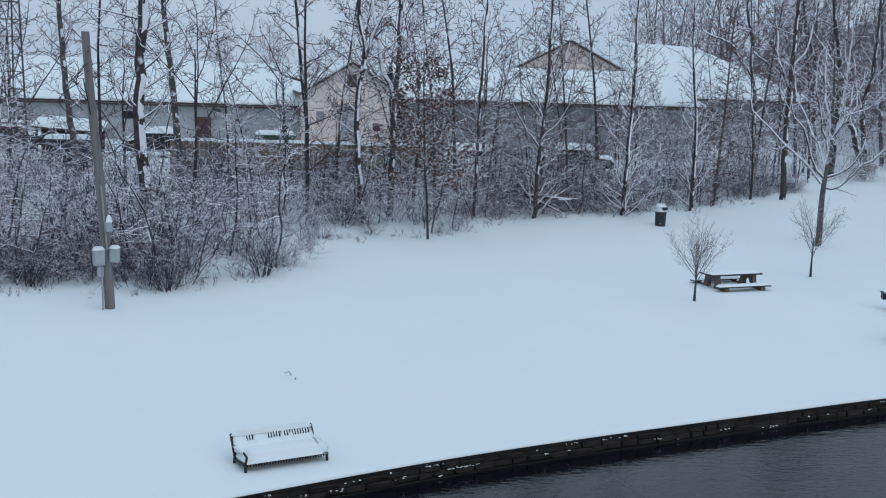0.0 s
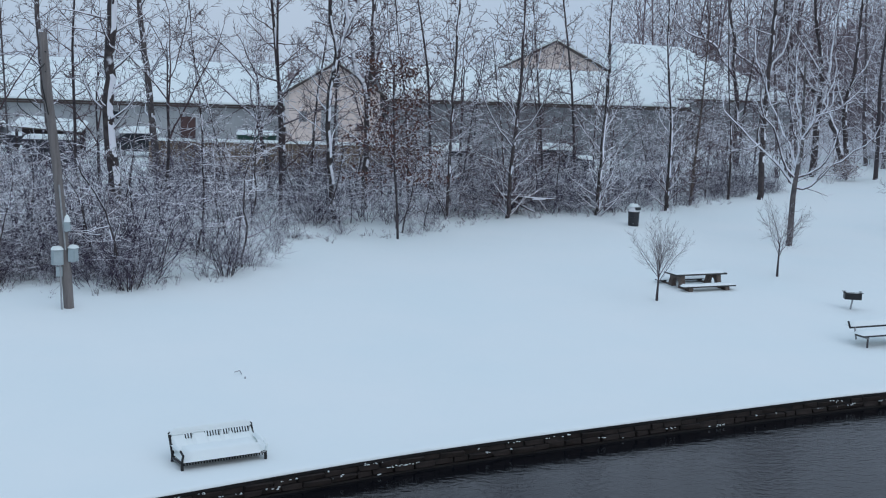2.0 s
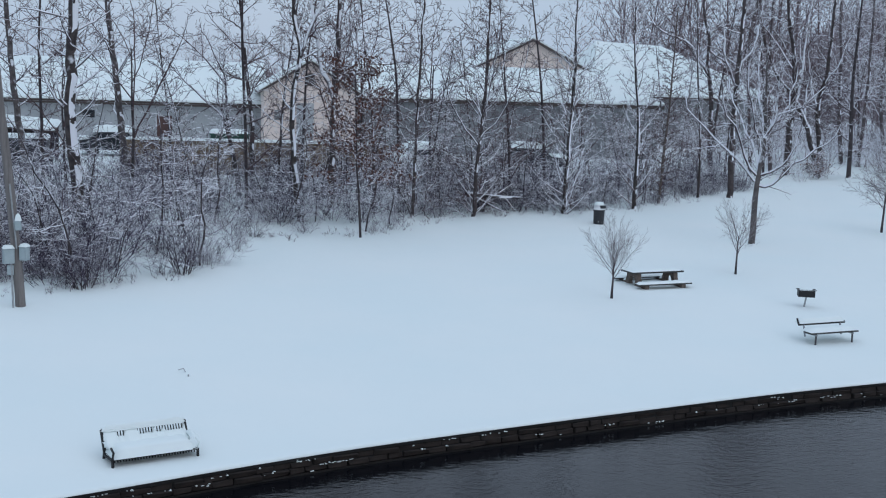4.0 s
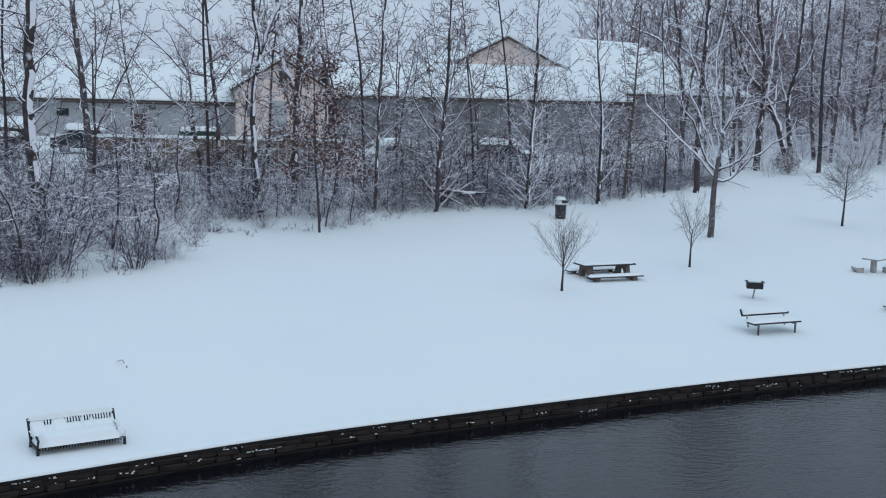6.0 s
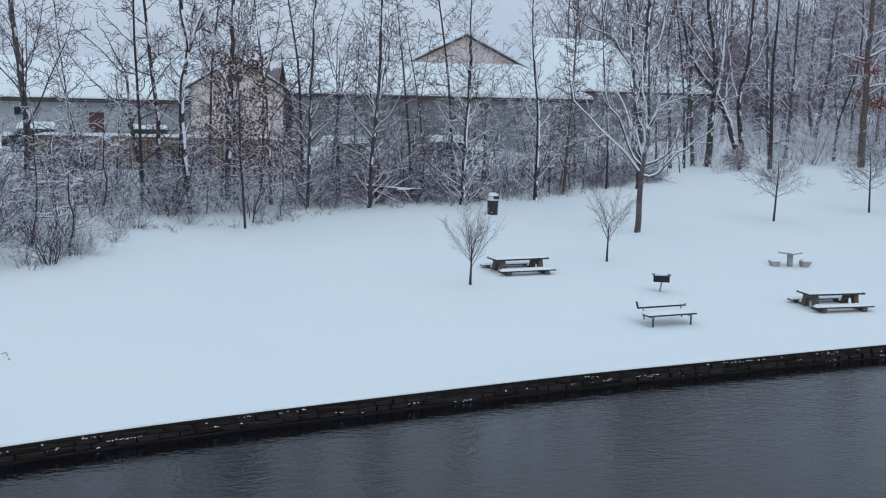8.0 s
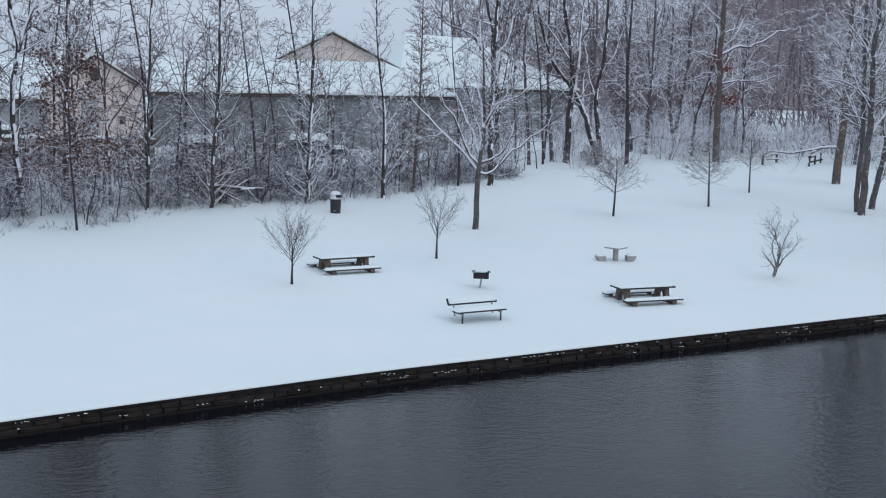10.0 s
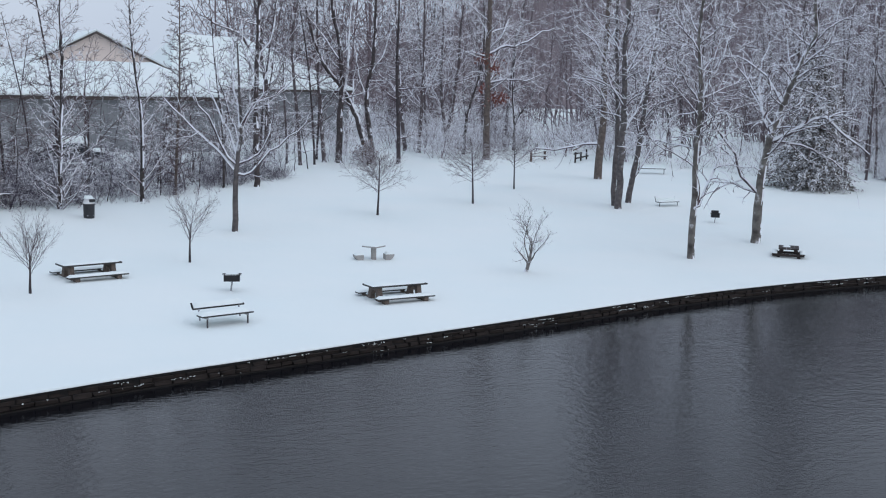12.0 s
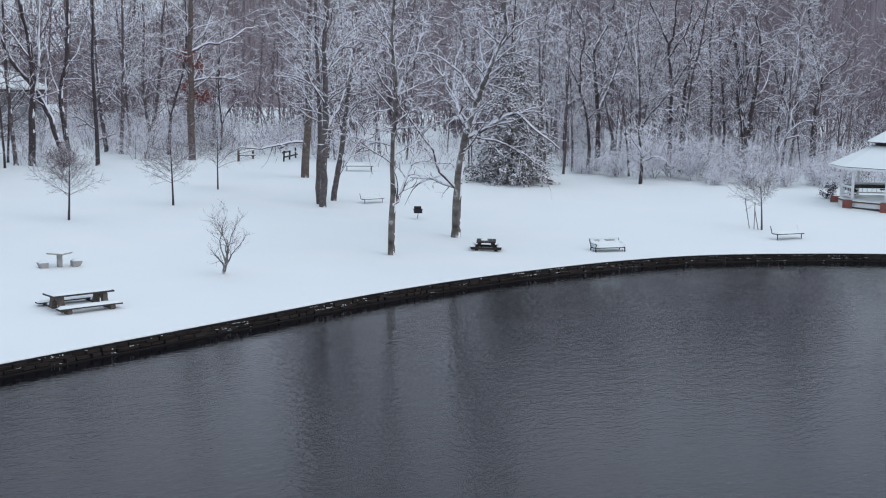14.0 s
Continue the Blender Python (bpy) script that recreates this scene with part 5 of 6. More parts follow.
for k, (x, y, h) in enumerate(((67.4, 55.0, 1.8), (68.3, 52.9, 2.6), (69.6, 51.0, 4.4), (70.9, 48.8, 3.4), (71.0, 47.0, 1.8), (73.0, 46.2, 2.4), (74.2, 44.2, 2.2), (64.6, 57.0, 1.5), (71.4, 51.2, 4.6), (76.2, 43.6, 2.4), (78.0, 42.2, 3.2), (79.6, 40.0, 2.2))):
    arched_bush(x, y, 9, h, 820 + k, "bush bowed under thick snow at the wood's edge")

# ---- thickets and woods that nobody could count ----
rng = random.Random(5)
SMALL = [with_tents(shrub_limbs(8 + k % 3, 1.0, 300 + k, 0.007, 1.2, SHRUB), 70, 0.0105, 900 + k, THIN_SIDES) for k in range(8)]


def edge_y(x, line):
    return float(np.interp(x, [p[0] for p in line], [p[1] for p in line]))


WOOD_EDGE = [(-60, 18), (-30, 27), (-12, 32.3), (-5.5, 35.2), (-3.7, 35.9), (-2.4, 35.3), (-1.4, 35.2), (-0.6, 36.0), (1.3, 37.3), (2.6, 39.6), (3.6, 44.2), (6.5, 45.3), (8.3, 45.4), (12, 50.8), (17.4, 52.4), (21.3, 54.2), (24.8, 57.6), (30, 62), (38.3, 68)]
pieces = []
for k in range(370):
    x = rng.uniform(-15, 31)
    e = edge_y(x, WOOD_EDGE)
    depth = rng.random() ** 1.4 * (64 - e)
    y = e + depth
    if y > 64:
        continue
    if -0.7 < x < 1.3 and y < 39 and k % 4 or (x - 0.0) ** 2 + ((y - 39.2) * 0.6) ** 2 < 1.5:
        continue
    tall = rng.uniform(1.0, 2.2) if depth > 1.5 else rng.uniform(0.5, 1.1)
    if x < 3:
        tall *= 1.25
    v, q = SMALL[k % 8]
    pieces.append((v, q, x, y, land(x, y), rng.uniform(0, 6.28), tall * 1.25, rng.uniform(0.7, 1.0)))
for k in range(105):
    x = rng.uniform(-12, 1.5)
    y = edge_y(x, WOOD_EDGE) + 0.3 + rng.random() * 4.5
    if -0.7 < x < 1.3 and k % 3 or (x - 0.0) ** 2 + ((y - 39.2) * 0.6) ** 2 < 1.5:
        continue
    v, q = SMALL[k % 8]
    pieces.append((v, q, x, y, land(x, y), rng.uniform(0, 6.28), rng.uniform(0.9, 1.7), rng.uniform(0.8, 1.1)))
for k in range(36):
    x = rng.uniform(-16, -2.2)
    y = edge_y(x, WOOD_EDGE) + 0.2 + rng.random() ** 1.3 * 5
    v, q = SMALL[k % 8]
    pieces.append((v, q, x, y, land(x, y), rng.uniform(0, 6.28), rng.uniform(1.0, 1.9), rng.uniform(0.8, 1.1)))
for k in range(16):
    x, y = rng.uniform(13.3, 17.2), rng.uniform(52.2, 55.5)
    v, q = SMALL[k % 8]
    pieces.append((v, q, x, y, land(x, y), rng.uniform(0, 6.28), rng.uniform(1.6, 2.3), rng.uniform(0.8, 1.0)))
v, q = stacked(pieces)
tagged(new("thicket", quad_mesh("thicket", v, q, BRUSH, False)), "dense tangled brush laced with snow under the trees", "undergrowth", kind="stuff")

# dead stalks and twig ends that poke through the snow before the wood
rng = random.Random(23)
STALK = [tubes(shrub_limbs(4, 0.3, 660 + k, 0.006, 1.4, FINE), 0, 1, THIN_SIDES) for k in range(4)]
stalks = []
for k in range(140):
    x = rng.uniform(-12, 26)
    y = edge_y(x, WOOD_EDGE) - abs(rng.gauss(0, 0.7)) + 0.3
    v, q = STALK[k % 4]
    stalks.append((v, q, x, y, land(x, y), rng.uniform(0, 6.28), rng.uniform(0.5, 1.5), rng.uniform(0.6, 1.2)))
v, q = stacked(stalks)
tagged(new("dead_stalks", quad_mesh("dead_stalks", v, q, TWIG, False)), "thin dead stalks poking through the snow", "stalks", kind="stuff")

# thin crooked stems that rise out of the brush, hung with snow
CROOKS = []
for k in range(120):
    x = rng.uniform(-14, 34)
    y = edge_y(x, WOOD_EDGE) + 0.4 + rng.random() ** 1.5 * 13
    if k < 9:
        lean = (rng.gauss(0, 0.12), rng.gauss(0, 0.12))
        CROOKS.append(tree(CROOK, 4.0, 0.032, 700 + k, x, y, "thin crooked snow-lined sapling rising from the brush", BARK, TWIG, lean, name="crooked_sapling", category="sapling", group="saplings in the brush", sides=(5, 4, 2))[0])
        continue
    big = rng.uniform(0.65, 1.35)
    copy_thing(CROOKS[k % 9], pose(x, y, land(x, y), 0, 0, rng.uniform(0, 360)) @ Matrix.Diagonal((big, big, big * rng.uniform(0.85, 1.15), 1)))

# further trees of the strip of wood, each standing apart
KIND = [tree(TALL, 13, 0.08, 401, 18.4, 59.0, "slender bare tree in the snowy brush", BARK, TWIG_DUSTED, group=WOOD, sides=WOOD_SIDES)[0], tree(TALL, 11, 0.065, 402, 26.4, 58.8, "slender bare tree in the snowy brush", BARK_DARK, TWIG_DUSTED, group=WOOD, sides=WOOD_SIDES)[0],
        tree(CONIC, 7.6, 0.05, 403, 1.4, 50.0, "thin young tree in the snowy brush", BARK, TWIG, group=WOOD, sides=WOOD_SIDES)[0], tree(FORKED, 6.5, 0.085, 404, 8.6, 55, "forked bare tree in the snowy brush", BARK, TWIG_DUSTED, group=WOOD, sides=WOOD_SIDES)[0]]
for k, (x, y) in enumerate([(6.3, 58.5), (-3.8, 52.5), (2.4, 52.0), (5.0, 53.6), (8.9, 50.8), (10.6, 55.4), (12.6, 58.4), (9.4, 57), (11.8, 54), (0.4, 54.5), (15.4, 53.6), (19.2, 56), (20, 61), (22.6, 60), (25.5, 61.5), (31.5, 70), (35.2, 70.5), (36.5, 74), (28.6, 67.5), (14.2, 56.4), (16.2, 58.6), (3.6, 50.6), (7.4, 54.2), (13.6, 61.0), (23.8, 62.4), (30.2, 64.6), (17.4, 62.0), (-1.0, 49.6), (-8.4, 52.0), (-7.2, 46.4), (-9.6, 57.0), (-5.0, 54.6)]):
    low = 0.78 if 14 < x < 27 else 1.0
    copy_thing(KIND[(k * 3 + k // 4) % 4], pose(x, y, land(x, y), 0, 0, rng.uniform(0, 360)) @ Matrix.Diagonal((low, low, low * rng.uniform(0.85, 1.1), 1)))

# the deep wood round the head of the lake
FRONT = [(36, 67.2), (38, 69), (41, 70.3), (50, 74), (54.4, 77), (58, 65.5), (61.5, 57.5), (64.3, 55.3), (71.2, 50), (75.1, 45), (84, 36), (95, 20), (110, -5)]
LOW = spec_of((10, 7, 4, 1), (0.06, 0.18, 0.26, 0.2), (0.04, 0.07, 0.04, 0.0), (22, 8, 3), (0.2, 0.15, 0.15), (54, 48, 44), (0.27, 0.44, 0.45), (0.5, 0.4, 0.3), (0.3, 0.5, 0.6), 0.0135)
LOWF = spec_of((5, 10, 5, 1), (0.08, 0.1, 0.22, 0.2), (0.0, 0.05, 0.05, 0.0), (4, 15, 6), (0.3, 0.15, 0.15), (22, 54, 46), (1.25, 0.25, 0.45), (0.1, 0.4, 0.3), (0.72, 0.3, 0.5), 0.0135)
FAINT = spec_of((5, 3, 2, 1), (0.05, 0.14, 0.2, 0.2), (0.0, 0.06, 0.04, 0.02), (17, 6, 2), (0.18, 0.2, 0.15), (46, 44, 42), (0.36, 0.45, 0.5), (0.5, 0.4, 0.3), (0.42, 0.5, 0.6), 0.028)
FAINTS = [tubes(limbs_of(FAINT, 16, 0.15, 600 + k, (rng.gauss(0, 0.04), 0)), 0, 3, THIN_SIDES) for k in range(5)]
fx, fy = np.array([p[0] for p in FRONT]), np.array([p[1] for p in FRONT])
seg = np.concatenate([[0], np.cumsum(np.hypot(np.diff(fx), np.diff(fy)))])


def in_front(s, depth):
    """A place at a length s along the wood's front and a depth behind it."""
    x, y = np.interp(s, seg, fx), np.interp(s, seg, fy)
    a, b = (np.interp(min(s + 6, seg[-1]), seg, fx) - np.interp(max(s - 6, 0), seg, fx)), (np.interp(min(s + 6, seg[-1]), seg, fy) - np.interp(max(s - 6, 0), seg, fy))
    n = math.hypot(a, b)
    return x - b / n * depth, y + a / n * depth


S_END = seg[10] + 5
under, behind = [], []
WOODS = []
for k in range(84):
    s, depth = rng.uniform(0, S_END), 0.8 + rng.random() ** 1.2 * 22
    x, y = in_front(s, depth)
    if x < 44 and (77 < y < 106 or k % 2) or y > 100 and x < 4 + y * 0.31:
        continue
    if len(WOODS) < 10:
        n = len(WOODS)
        lean = (rng.gauss(0, 0.06), rng.gauss(0, 0.06))
        WOODS.append(tree(LOW if n % 2 else LOWF, 13.5 if n % 2 else 7.5, 0.1 + 0.035 * (n % 3), 500 + n, x, y, ("tall bare tree of the deep wood with snowy limbs", "forked bare tree of the deep wood with snowy limbs")[n % 2 == 0], WOOD_TRUNK, WOOD_MAT, lean, name="forest_tree", group="trees of the deep wood", sides=WOOD_SIDES, split=1 - n % 2)[0])
        continue
    slim = rng.uniform(0.6, 1.0)
    big = rng.uniform(0.8, 1.25) * float(np.interp(x, [44, 54, 60, 66], [1.05, 1.05, 0.95, 0.88]))
    copy_thing(WOODS[k % 10 | 1 if x < 48 else k % 10], pose(x, y, land(x, y), rng.gauss(0, 3), rng.gauss(0, 3), rng.uniform(0, 360)) @ Matrix.Diagonal((big * slim, big * slim, big * rng.uniform(0.9, 1.15), 1)))
for k in range(125):
    x, y = in_front(rng.uniform(0, S_END), rng.uniform(14, 60))
    if x < 44 and 77 < y < 106 or x < 4 + y * 0.31:
        continue
    v, q = FAINTS[k % 5]
    behind.append((v, q, x, y, land(x, y), rng.uniform(0, 6.28), rng.uniform(0.6, 0.95) * float(np.interp(x, [50, 60, 72], [1.15, 1.0, 0.9])), rng.uniform(1.15, 1.45)))
for k in range(180):
    s, depth = rng.uniform(0, S_END), rng.random() ** 1.5 * 26
    x, y = in_front(s, depth)
    if depth < 3 and k % 3:
        continue
    v, q = SMALL[k % 8]
    tall = rng.uniform(0.6, 1.5) if depth < 2.5 else rng.uniform(1.0, 2.8)
    under.append((v, q, x, y, land(x, y), rng.uniform(0, 6.28), tall, rng.uniform(0.8, 1.2)))
for k in range(60):
    x, y = in_front(rng.uniform(0, S_END), rng.uniform(18, 62))
    v, q = SMALL[k % 8]
    under.append((v, q, x, y, land(x, y), rng.uniform(0, 6.28), rng.uniform(3.0, 5.0), rng.uniform(0.7, 1.0)))
for k in range(70):
    x = rng.uniform(35, 62)
    y = edge_y(x, FRONT[:8]) + rng.uniform(1, 34)
    if x < 44 and y > 77:
        continue
    v, q = SMALL[k % 8]
    under.append((v, q, x, y, land(x, y), rng.uniform(0, 6.28), rng.uniform(1.8, 3.8), rng.uniform(0.8, 1.1)))
for k in range(56):
    x, y = in_front(rng.uniform(seg[8] - 4, S_END), 0.5 + rng.random() ** 1.3 * 14)
    v, q = SMALL[k % 8]
    under.append((v, q, x, y, land(x, y), rng.uniform(0, 6.28), rng.uniform(1.2, 3.2), rng.uniform(0.8, 1.1)))
for k in range(36):
    x, y = rng.uniform(47, 64), rng.uniform(77, 92)
    v, q = SMALL[k % 8]
    under.append((v, q, x, y, land(x, y), rng.uniform(0, 6.28), rng.uniform(1.8, 3.6), rng.uniform(0.8, 1.1)))
v, q = stacked(under)
tagged(new("undergrowth", quad_mesh("undergrowth", v, q, BRUSH_SNOWY, False)), "snow-laden undergrowth along the edge of the deep wood", "undergrowth", kind="stuff")

# woods far behind the buildings and the lake's head, bark paled for haze
far = behind
for k in range(125):
    if k < 85:
        x, y = rng.uniform(33, 118), rng.uniform(108, 150)
        y -= max(0, x - 70) * 0.75
        s = 1.0
        if x < 4 + y * 0.31:
            continue
    else:
        x, y = rng.uniform(-75, 30), rng.uniform(150, 185)
        s = rng.uniform(0.45, 0.65)
    v, q = FAINTS[k % 5]
    far.append((v, q, x, y, land(x, y), rng.uniform(0, 6.28), s * rng.uniform(0.85, 1.15), 1.0))
POLES = spec_of((3, 2, 1), (0.06, 0.16, 0.2), (0.0, 0.05, 0.0), (5, 2), (0.1, 0.2), (38, 40), (0.42, 0.5), (0.3, 0.3), (0.5, 0.6), 0.006)
BELT = [tubes(shrub_limbs(11, 1.0, 640 + k, 0.011, 0.55, POLES), 0, 3, THIN_SIDES) for k in range(4)]
for k in range(115):
    a = radians(rng.uniform(8, 66))
    dist = rng.uniform(92, 135)
    x, y = 10 + dist * math.cos(a), 10 + dist * math.sin(a)
    v, q = BELT[k % 4]
    far.append((v, q, x, y, land(x, y), rng.uniform(0, 6.28), rng.uniform(5.0, 8.0), rng.uniform(0.8, 1.2)))
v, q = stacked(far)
tagged(new("far_wood", quad_mesh("far_wood", v, q, FAR_BARK_HAZED, False)), "far bare woodland rising behind the roofs, haze painted into its grey", "woodland", kind="stuff")

# distant woodland: a long low uneven band far behind everything, coloured haze-pale
bm = bmesh.new()
cols = []
rng = random.Random(19)
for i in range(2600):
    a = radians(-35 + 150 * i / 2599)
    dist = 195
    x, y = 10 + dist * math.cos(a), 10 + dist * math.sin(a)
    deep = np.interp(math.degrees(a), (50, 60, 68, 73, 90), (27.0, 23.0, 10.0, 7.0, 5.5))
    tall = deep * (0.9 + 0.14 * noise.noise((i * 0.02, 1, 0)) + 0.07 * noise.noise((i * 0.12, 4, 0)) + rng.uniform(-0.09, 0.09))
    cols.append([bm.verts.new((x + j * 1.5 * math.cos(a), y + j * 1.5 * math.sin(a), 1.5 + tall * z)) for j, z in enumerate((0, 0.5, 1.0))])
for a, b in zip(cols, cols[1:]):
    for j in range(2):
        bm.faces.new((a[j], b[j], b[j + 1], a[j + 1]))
tagged(link_mesh("backdrop", bm, FAR_WOOD_HAZED), "distant woodland with haze painted into its grey", "woodland", kind="structure")


# ---- benches ----
def slat_bench(x, y, turn, label, cover, size=1.0, sink=0.27):
    """Iron park bench with upright slats in seat and back; x along its length, its front towards -y."""
    top = thing("park_bench", pose(x, y, land(x, y) - sink, 0, 0, turn) @ Matrix.Scale(size, 4), label, "bench", "iron slat benches by the lake")
    L = 1.57
    for s in (-1, 1):
        e = s * L / 2
        fr = rod((e, -0.28, 0), (e, -0.24, 0.43), 0.028, sides=8)
        arm = rod((e, -0.24, 0.43), (e, -0.3, 0.56), 0.022)
        rod((e, -0.3, 0.56), (e, -0.18, 0.6), 0.02, arm)
        rod((e, -0.18, 0.6), (e, 0.3, 0.6), 0.02, arm)
        part("arm", arm, IRON if s < 0 else SNOW_CAP, top, "" if s < 0 else "arm crusted white with snow")
        rod((e, 0.32, 0), (e, 0.24, 0.42), 0.028, fr)
        rod((e, 0.24, 0.42), (e, 0.44, 0.78), 0.024, fr)
        rod((e, -0.25, 0.40), (e, 0.25, 0.38), 0.024, fr)
        rod((e, -0.27, 0.14), (e, 0.0, 0.26), 0.015, fr)
        rod((e, 0.0, 0.26), (e, 0.3, 0.14), 0.015, fr)
        frame_ = part("end_frame", fr, IRON, top, smooth=False)
        part("snow_bit", snow_pad(0.09 + 0.03 * s, 0.46, 0.06, e, 0.05, 0.6, 3 + s), SNOW_CAP, frame_, smooth=True)
    part("front_rail", rod((-L / 2, -0.26, 0.42), (L / 2, -0.26, 0.42), 0.02), IRON, top)
    part("rear_rail", rod((-L / 2, 0.22, 0.41), (L / 2, 0.22, 0.41), 0.018), IRON, top)
    part("top_rail", rod((-L / 2, 0.44, 0.775), (L / 2, 0.44, 0.775), 0.02), IRON, top)
    n = 30
    for i in range(n):
        px = -L / 2 + (i + 0.5) * L / n
        part("slat", box(0.03, 0.5, 0.012, px, -0.02, 0.425), IRON, top)
        part("slat", rod((px, 0.25, 0.45), (px, 0.43, 0.77), 0.012, sides=5), IRON, top)
        part("slat_end", rod((px, -0.275, 0.435), (px, -0.28, 0.375), 0.013, sides=5), IRON, top)
    part("seat_snow", snow_pad(L - 0.02, 0.66, 0.16, 0, 0.03, 0.43, 7, rough=0.15), SNOW_CAP, top, "thick snow on the seat", smooth=True)
    # snow caught on the back: a cap, a bank against its foot, bare slats between in places
    for nm, top_z, low_z, bare in (("back_snow", 0.82, 0.735, 0.0), ("bank_snow", 0.66, 0.5, 1.0)):
        bm = bmesh.new()
        nx, nz = 44, 8
        g = {}
        for i in range(nx + 1):
            u = i / nx
            plastered = any(a < u < b for a, b in cover)
            z1 = top_z + (0.1 if bare and plastered else 0.018 * noise.noise((u * 16, 0, 2)))
            z0 = low_z + 0.012 * noise.noise((u * 20, 0, 6))
            for j in range(nz + 1):
                v = j / nz
                h = z1 + (z0 - z1) * v
                thick = 0.045 + 0.015 * noise.noise((u * 9, v * 4, 1)) + bare * 0.3 * v * v
                yy = 0.44 - (0.78 - h) * 0.55
                g[i, j] = bm.verts.new(((u - 0.5) * L, yy - (thick if 0 < i < nx and 0 < j < nz else -0.02), h))
        for i in range(nx):
            for j in range(nz):
                bm.faces.new((g[i, j], g[i, j + 1], g[i + 1, j + 1], g[i + 1, j]))
        part(nm, bm, SNOW_CAP, top, "snow plastered on the back slats", smooth=True)
    part("top_snow", snow_pad(L + 0.04, 0.11, 0.13, 0, 0.445, 0.76, 4), SNOW_CAP, top, smooth=True)
    return top


slat_bench(1.47, 21.53, 22.2, "black iron slat bench half buried in snow", ((0.0, 0.16), (0.25, 0.42), (0.61, 0.63), (0.71, 0.73), (0.96, 1.0)))
slat_bench(48.55, 33.75, -16, "black iron slat bench under snow near the lake", ((0.0, 0.14), (0.34, 0.52), (0.85, 1.0)), 0.88, 0.18)


def plank_bench(x, y, turn, label, back=True):
    """Low bench: a seat plank and a back plank on steel legs, the ends of the back curled up."""
    top = thing("park_bench", pose(x, y, land(x, y) - 0.16, 0, 0, turn), label, "bench", "steel-legged benches on the lawn")
    L = 1.62
    for s in (-0.63, 0.63):
        part("leg", rod((s, -0.2, 0), (s, -0.2, 0.45), 0.026), MAST_STEEL, top, "dull steel leg")
        part("bracket", box(0.05, 0.42, 0.04, s, -0.02, 0.425), STEEL, top)
        part("back_post", rod((s, 0.24, 0.3), (s, 0.32, 0.62), 0.025), STEEL, top)
    part("seat", box(L, 0.36, 0.04, 0, -0.07, 0.475), TOP_EDGE, top, "dark seat plank", bevel=0.02)
    part("backrest", box(L, 0.05, 0.07, 0, 0.33, 0.63, rot=Matrix.Rotation(radians(-18), 4, "X")), TOP_EDGE, top, "dark back rail", bevel=0.015)
    part("end_hoop", rod((-L / 2, 0.31, 0.63), (-L / 2 - 0.03, 0.36, 0.8), 0.028), IRON, top)
    part("seat_snow", snow_pad(L - 0.02, 0.5, 0.075, 0, 0.03, 0.498, 5), SNOW_CAP, top, "snow on the seat", smooth=True)
    part("back_snow", snow_pad(L - 0.04, 0.3, 0.13, 0, 0.42, 0.655, 6), SNOW_CAP, top, "deep snow piled on the back", smooth=True)
    return top


plank_bench(19.05, 30.2, 14, "steel-legged bench piled with snow near the grill")


def hoop_bench(x, y, turn, label, size=1.0):
    """Low bench on a bent tube frame; snow hides its seat and most of its back."""
    top = thing("park_bench", pose(x, y, land(x, y) - 0.1, 0, 0, turn) @ Matrix.Scale(size, 4), label, "bench", "tube-framed benches on the lawn")
    L = 1.75
    for s in (-1, 1):
        e = s * L / 2
        fr = rod((e * 0.9, -0.12, 0), (e * 0.9, -0.12, 0.44), 0.022)
        rod((e * 0.9, -0.22, 0.44), (e * 0.9, 0.22, 0.42), 0.018, fr)
        part("leg_frame", fr, IRON, top)
        part("back_post", rod((e, 0.22, 0.44), (e, 0.36, 0.82), 0.02), IRON if s < 0 else SNOW_CAP, top)
    part("seat", box(L, 0.46, 0.04, 0, -0.02, 0.45), IRON, top, "dark seat edge", bevel=0.012)
    part("backrest", box(L - 0.04, 0.03, 0.22, 0, 0.29, 0.58, rot=Matrix.Rotation(radians(-20), 4, "X")), SNOW_CAP, top, "back plastered with snow", bevel=0.01)
    part("seat_snow", snow_pad(L - 0.02, 0.5, 0.08, 0, 0.0, 0.473, 8), SNOW_CAP, top, "snow on the seat", smooth=True)
    return top


hoop_bench(47.05, 49.3, 4, "dark tube-framed bench in the snow on the lawn", 0.72)
hoop_bench(58.35, 32.0, -12, "tube-framed bench near the head of the lake", 0.88)
hoop_bench(54.7, 62.2, -25, "far bench almost hidden by snow")


# ---- picnic tables ----
def pierced(outline, holes, depth, at):
    """An outline across x with round holes through it."""
    bm = bmesh.new()
    rings = [outline] + [[(u + r * math.cos(k * math.tau / 14), v + r * math.sin(k * math.tau / 14)) for k in range(14)] for u, v, r in holes]
    for ring in rings:
        vs = [bm.verts.new((at, u, v)) for u, v in ring]
        for a, b in zip(vs, vs[1:] + vs[:1]):
            bm.edges.new((a, b))
    bmesh.ops.triangle_fill(bm, edges=bm.edges[:], use_beauty=True)
    ext = bmesh.ops.extrude_face_region(bm, geom=bm.faces[:])
    bmesh.ops.translate(bm, verts=[g for g in ext["geom"] if isinstance(g, bmesh.types.BMVert)], vec=(depth, 0, 0))
    bmesh.ops.recalc_face_normals(bm, faces=bm.faces)
    return bm


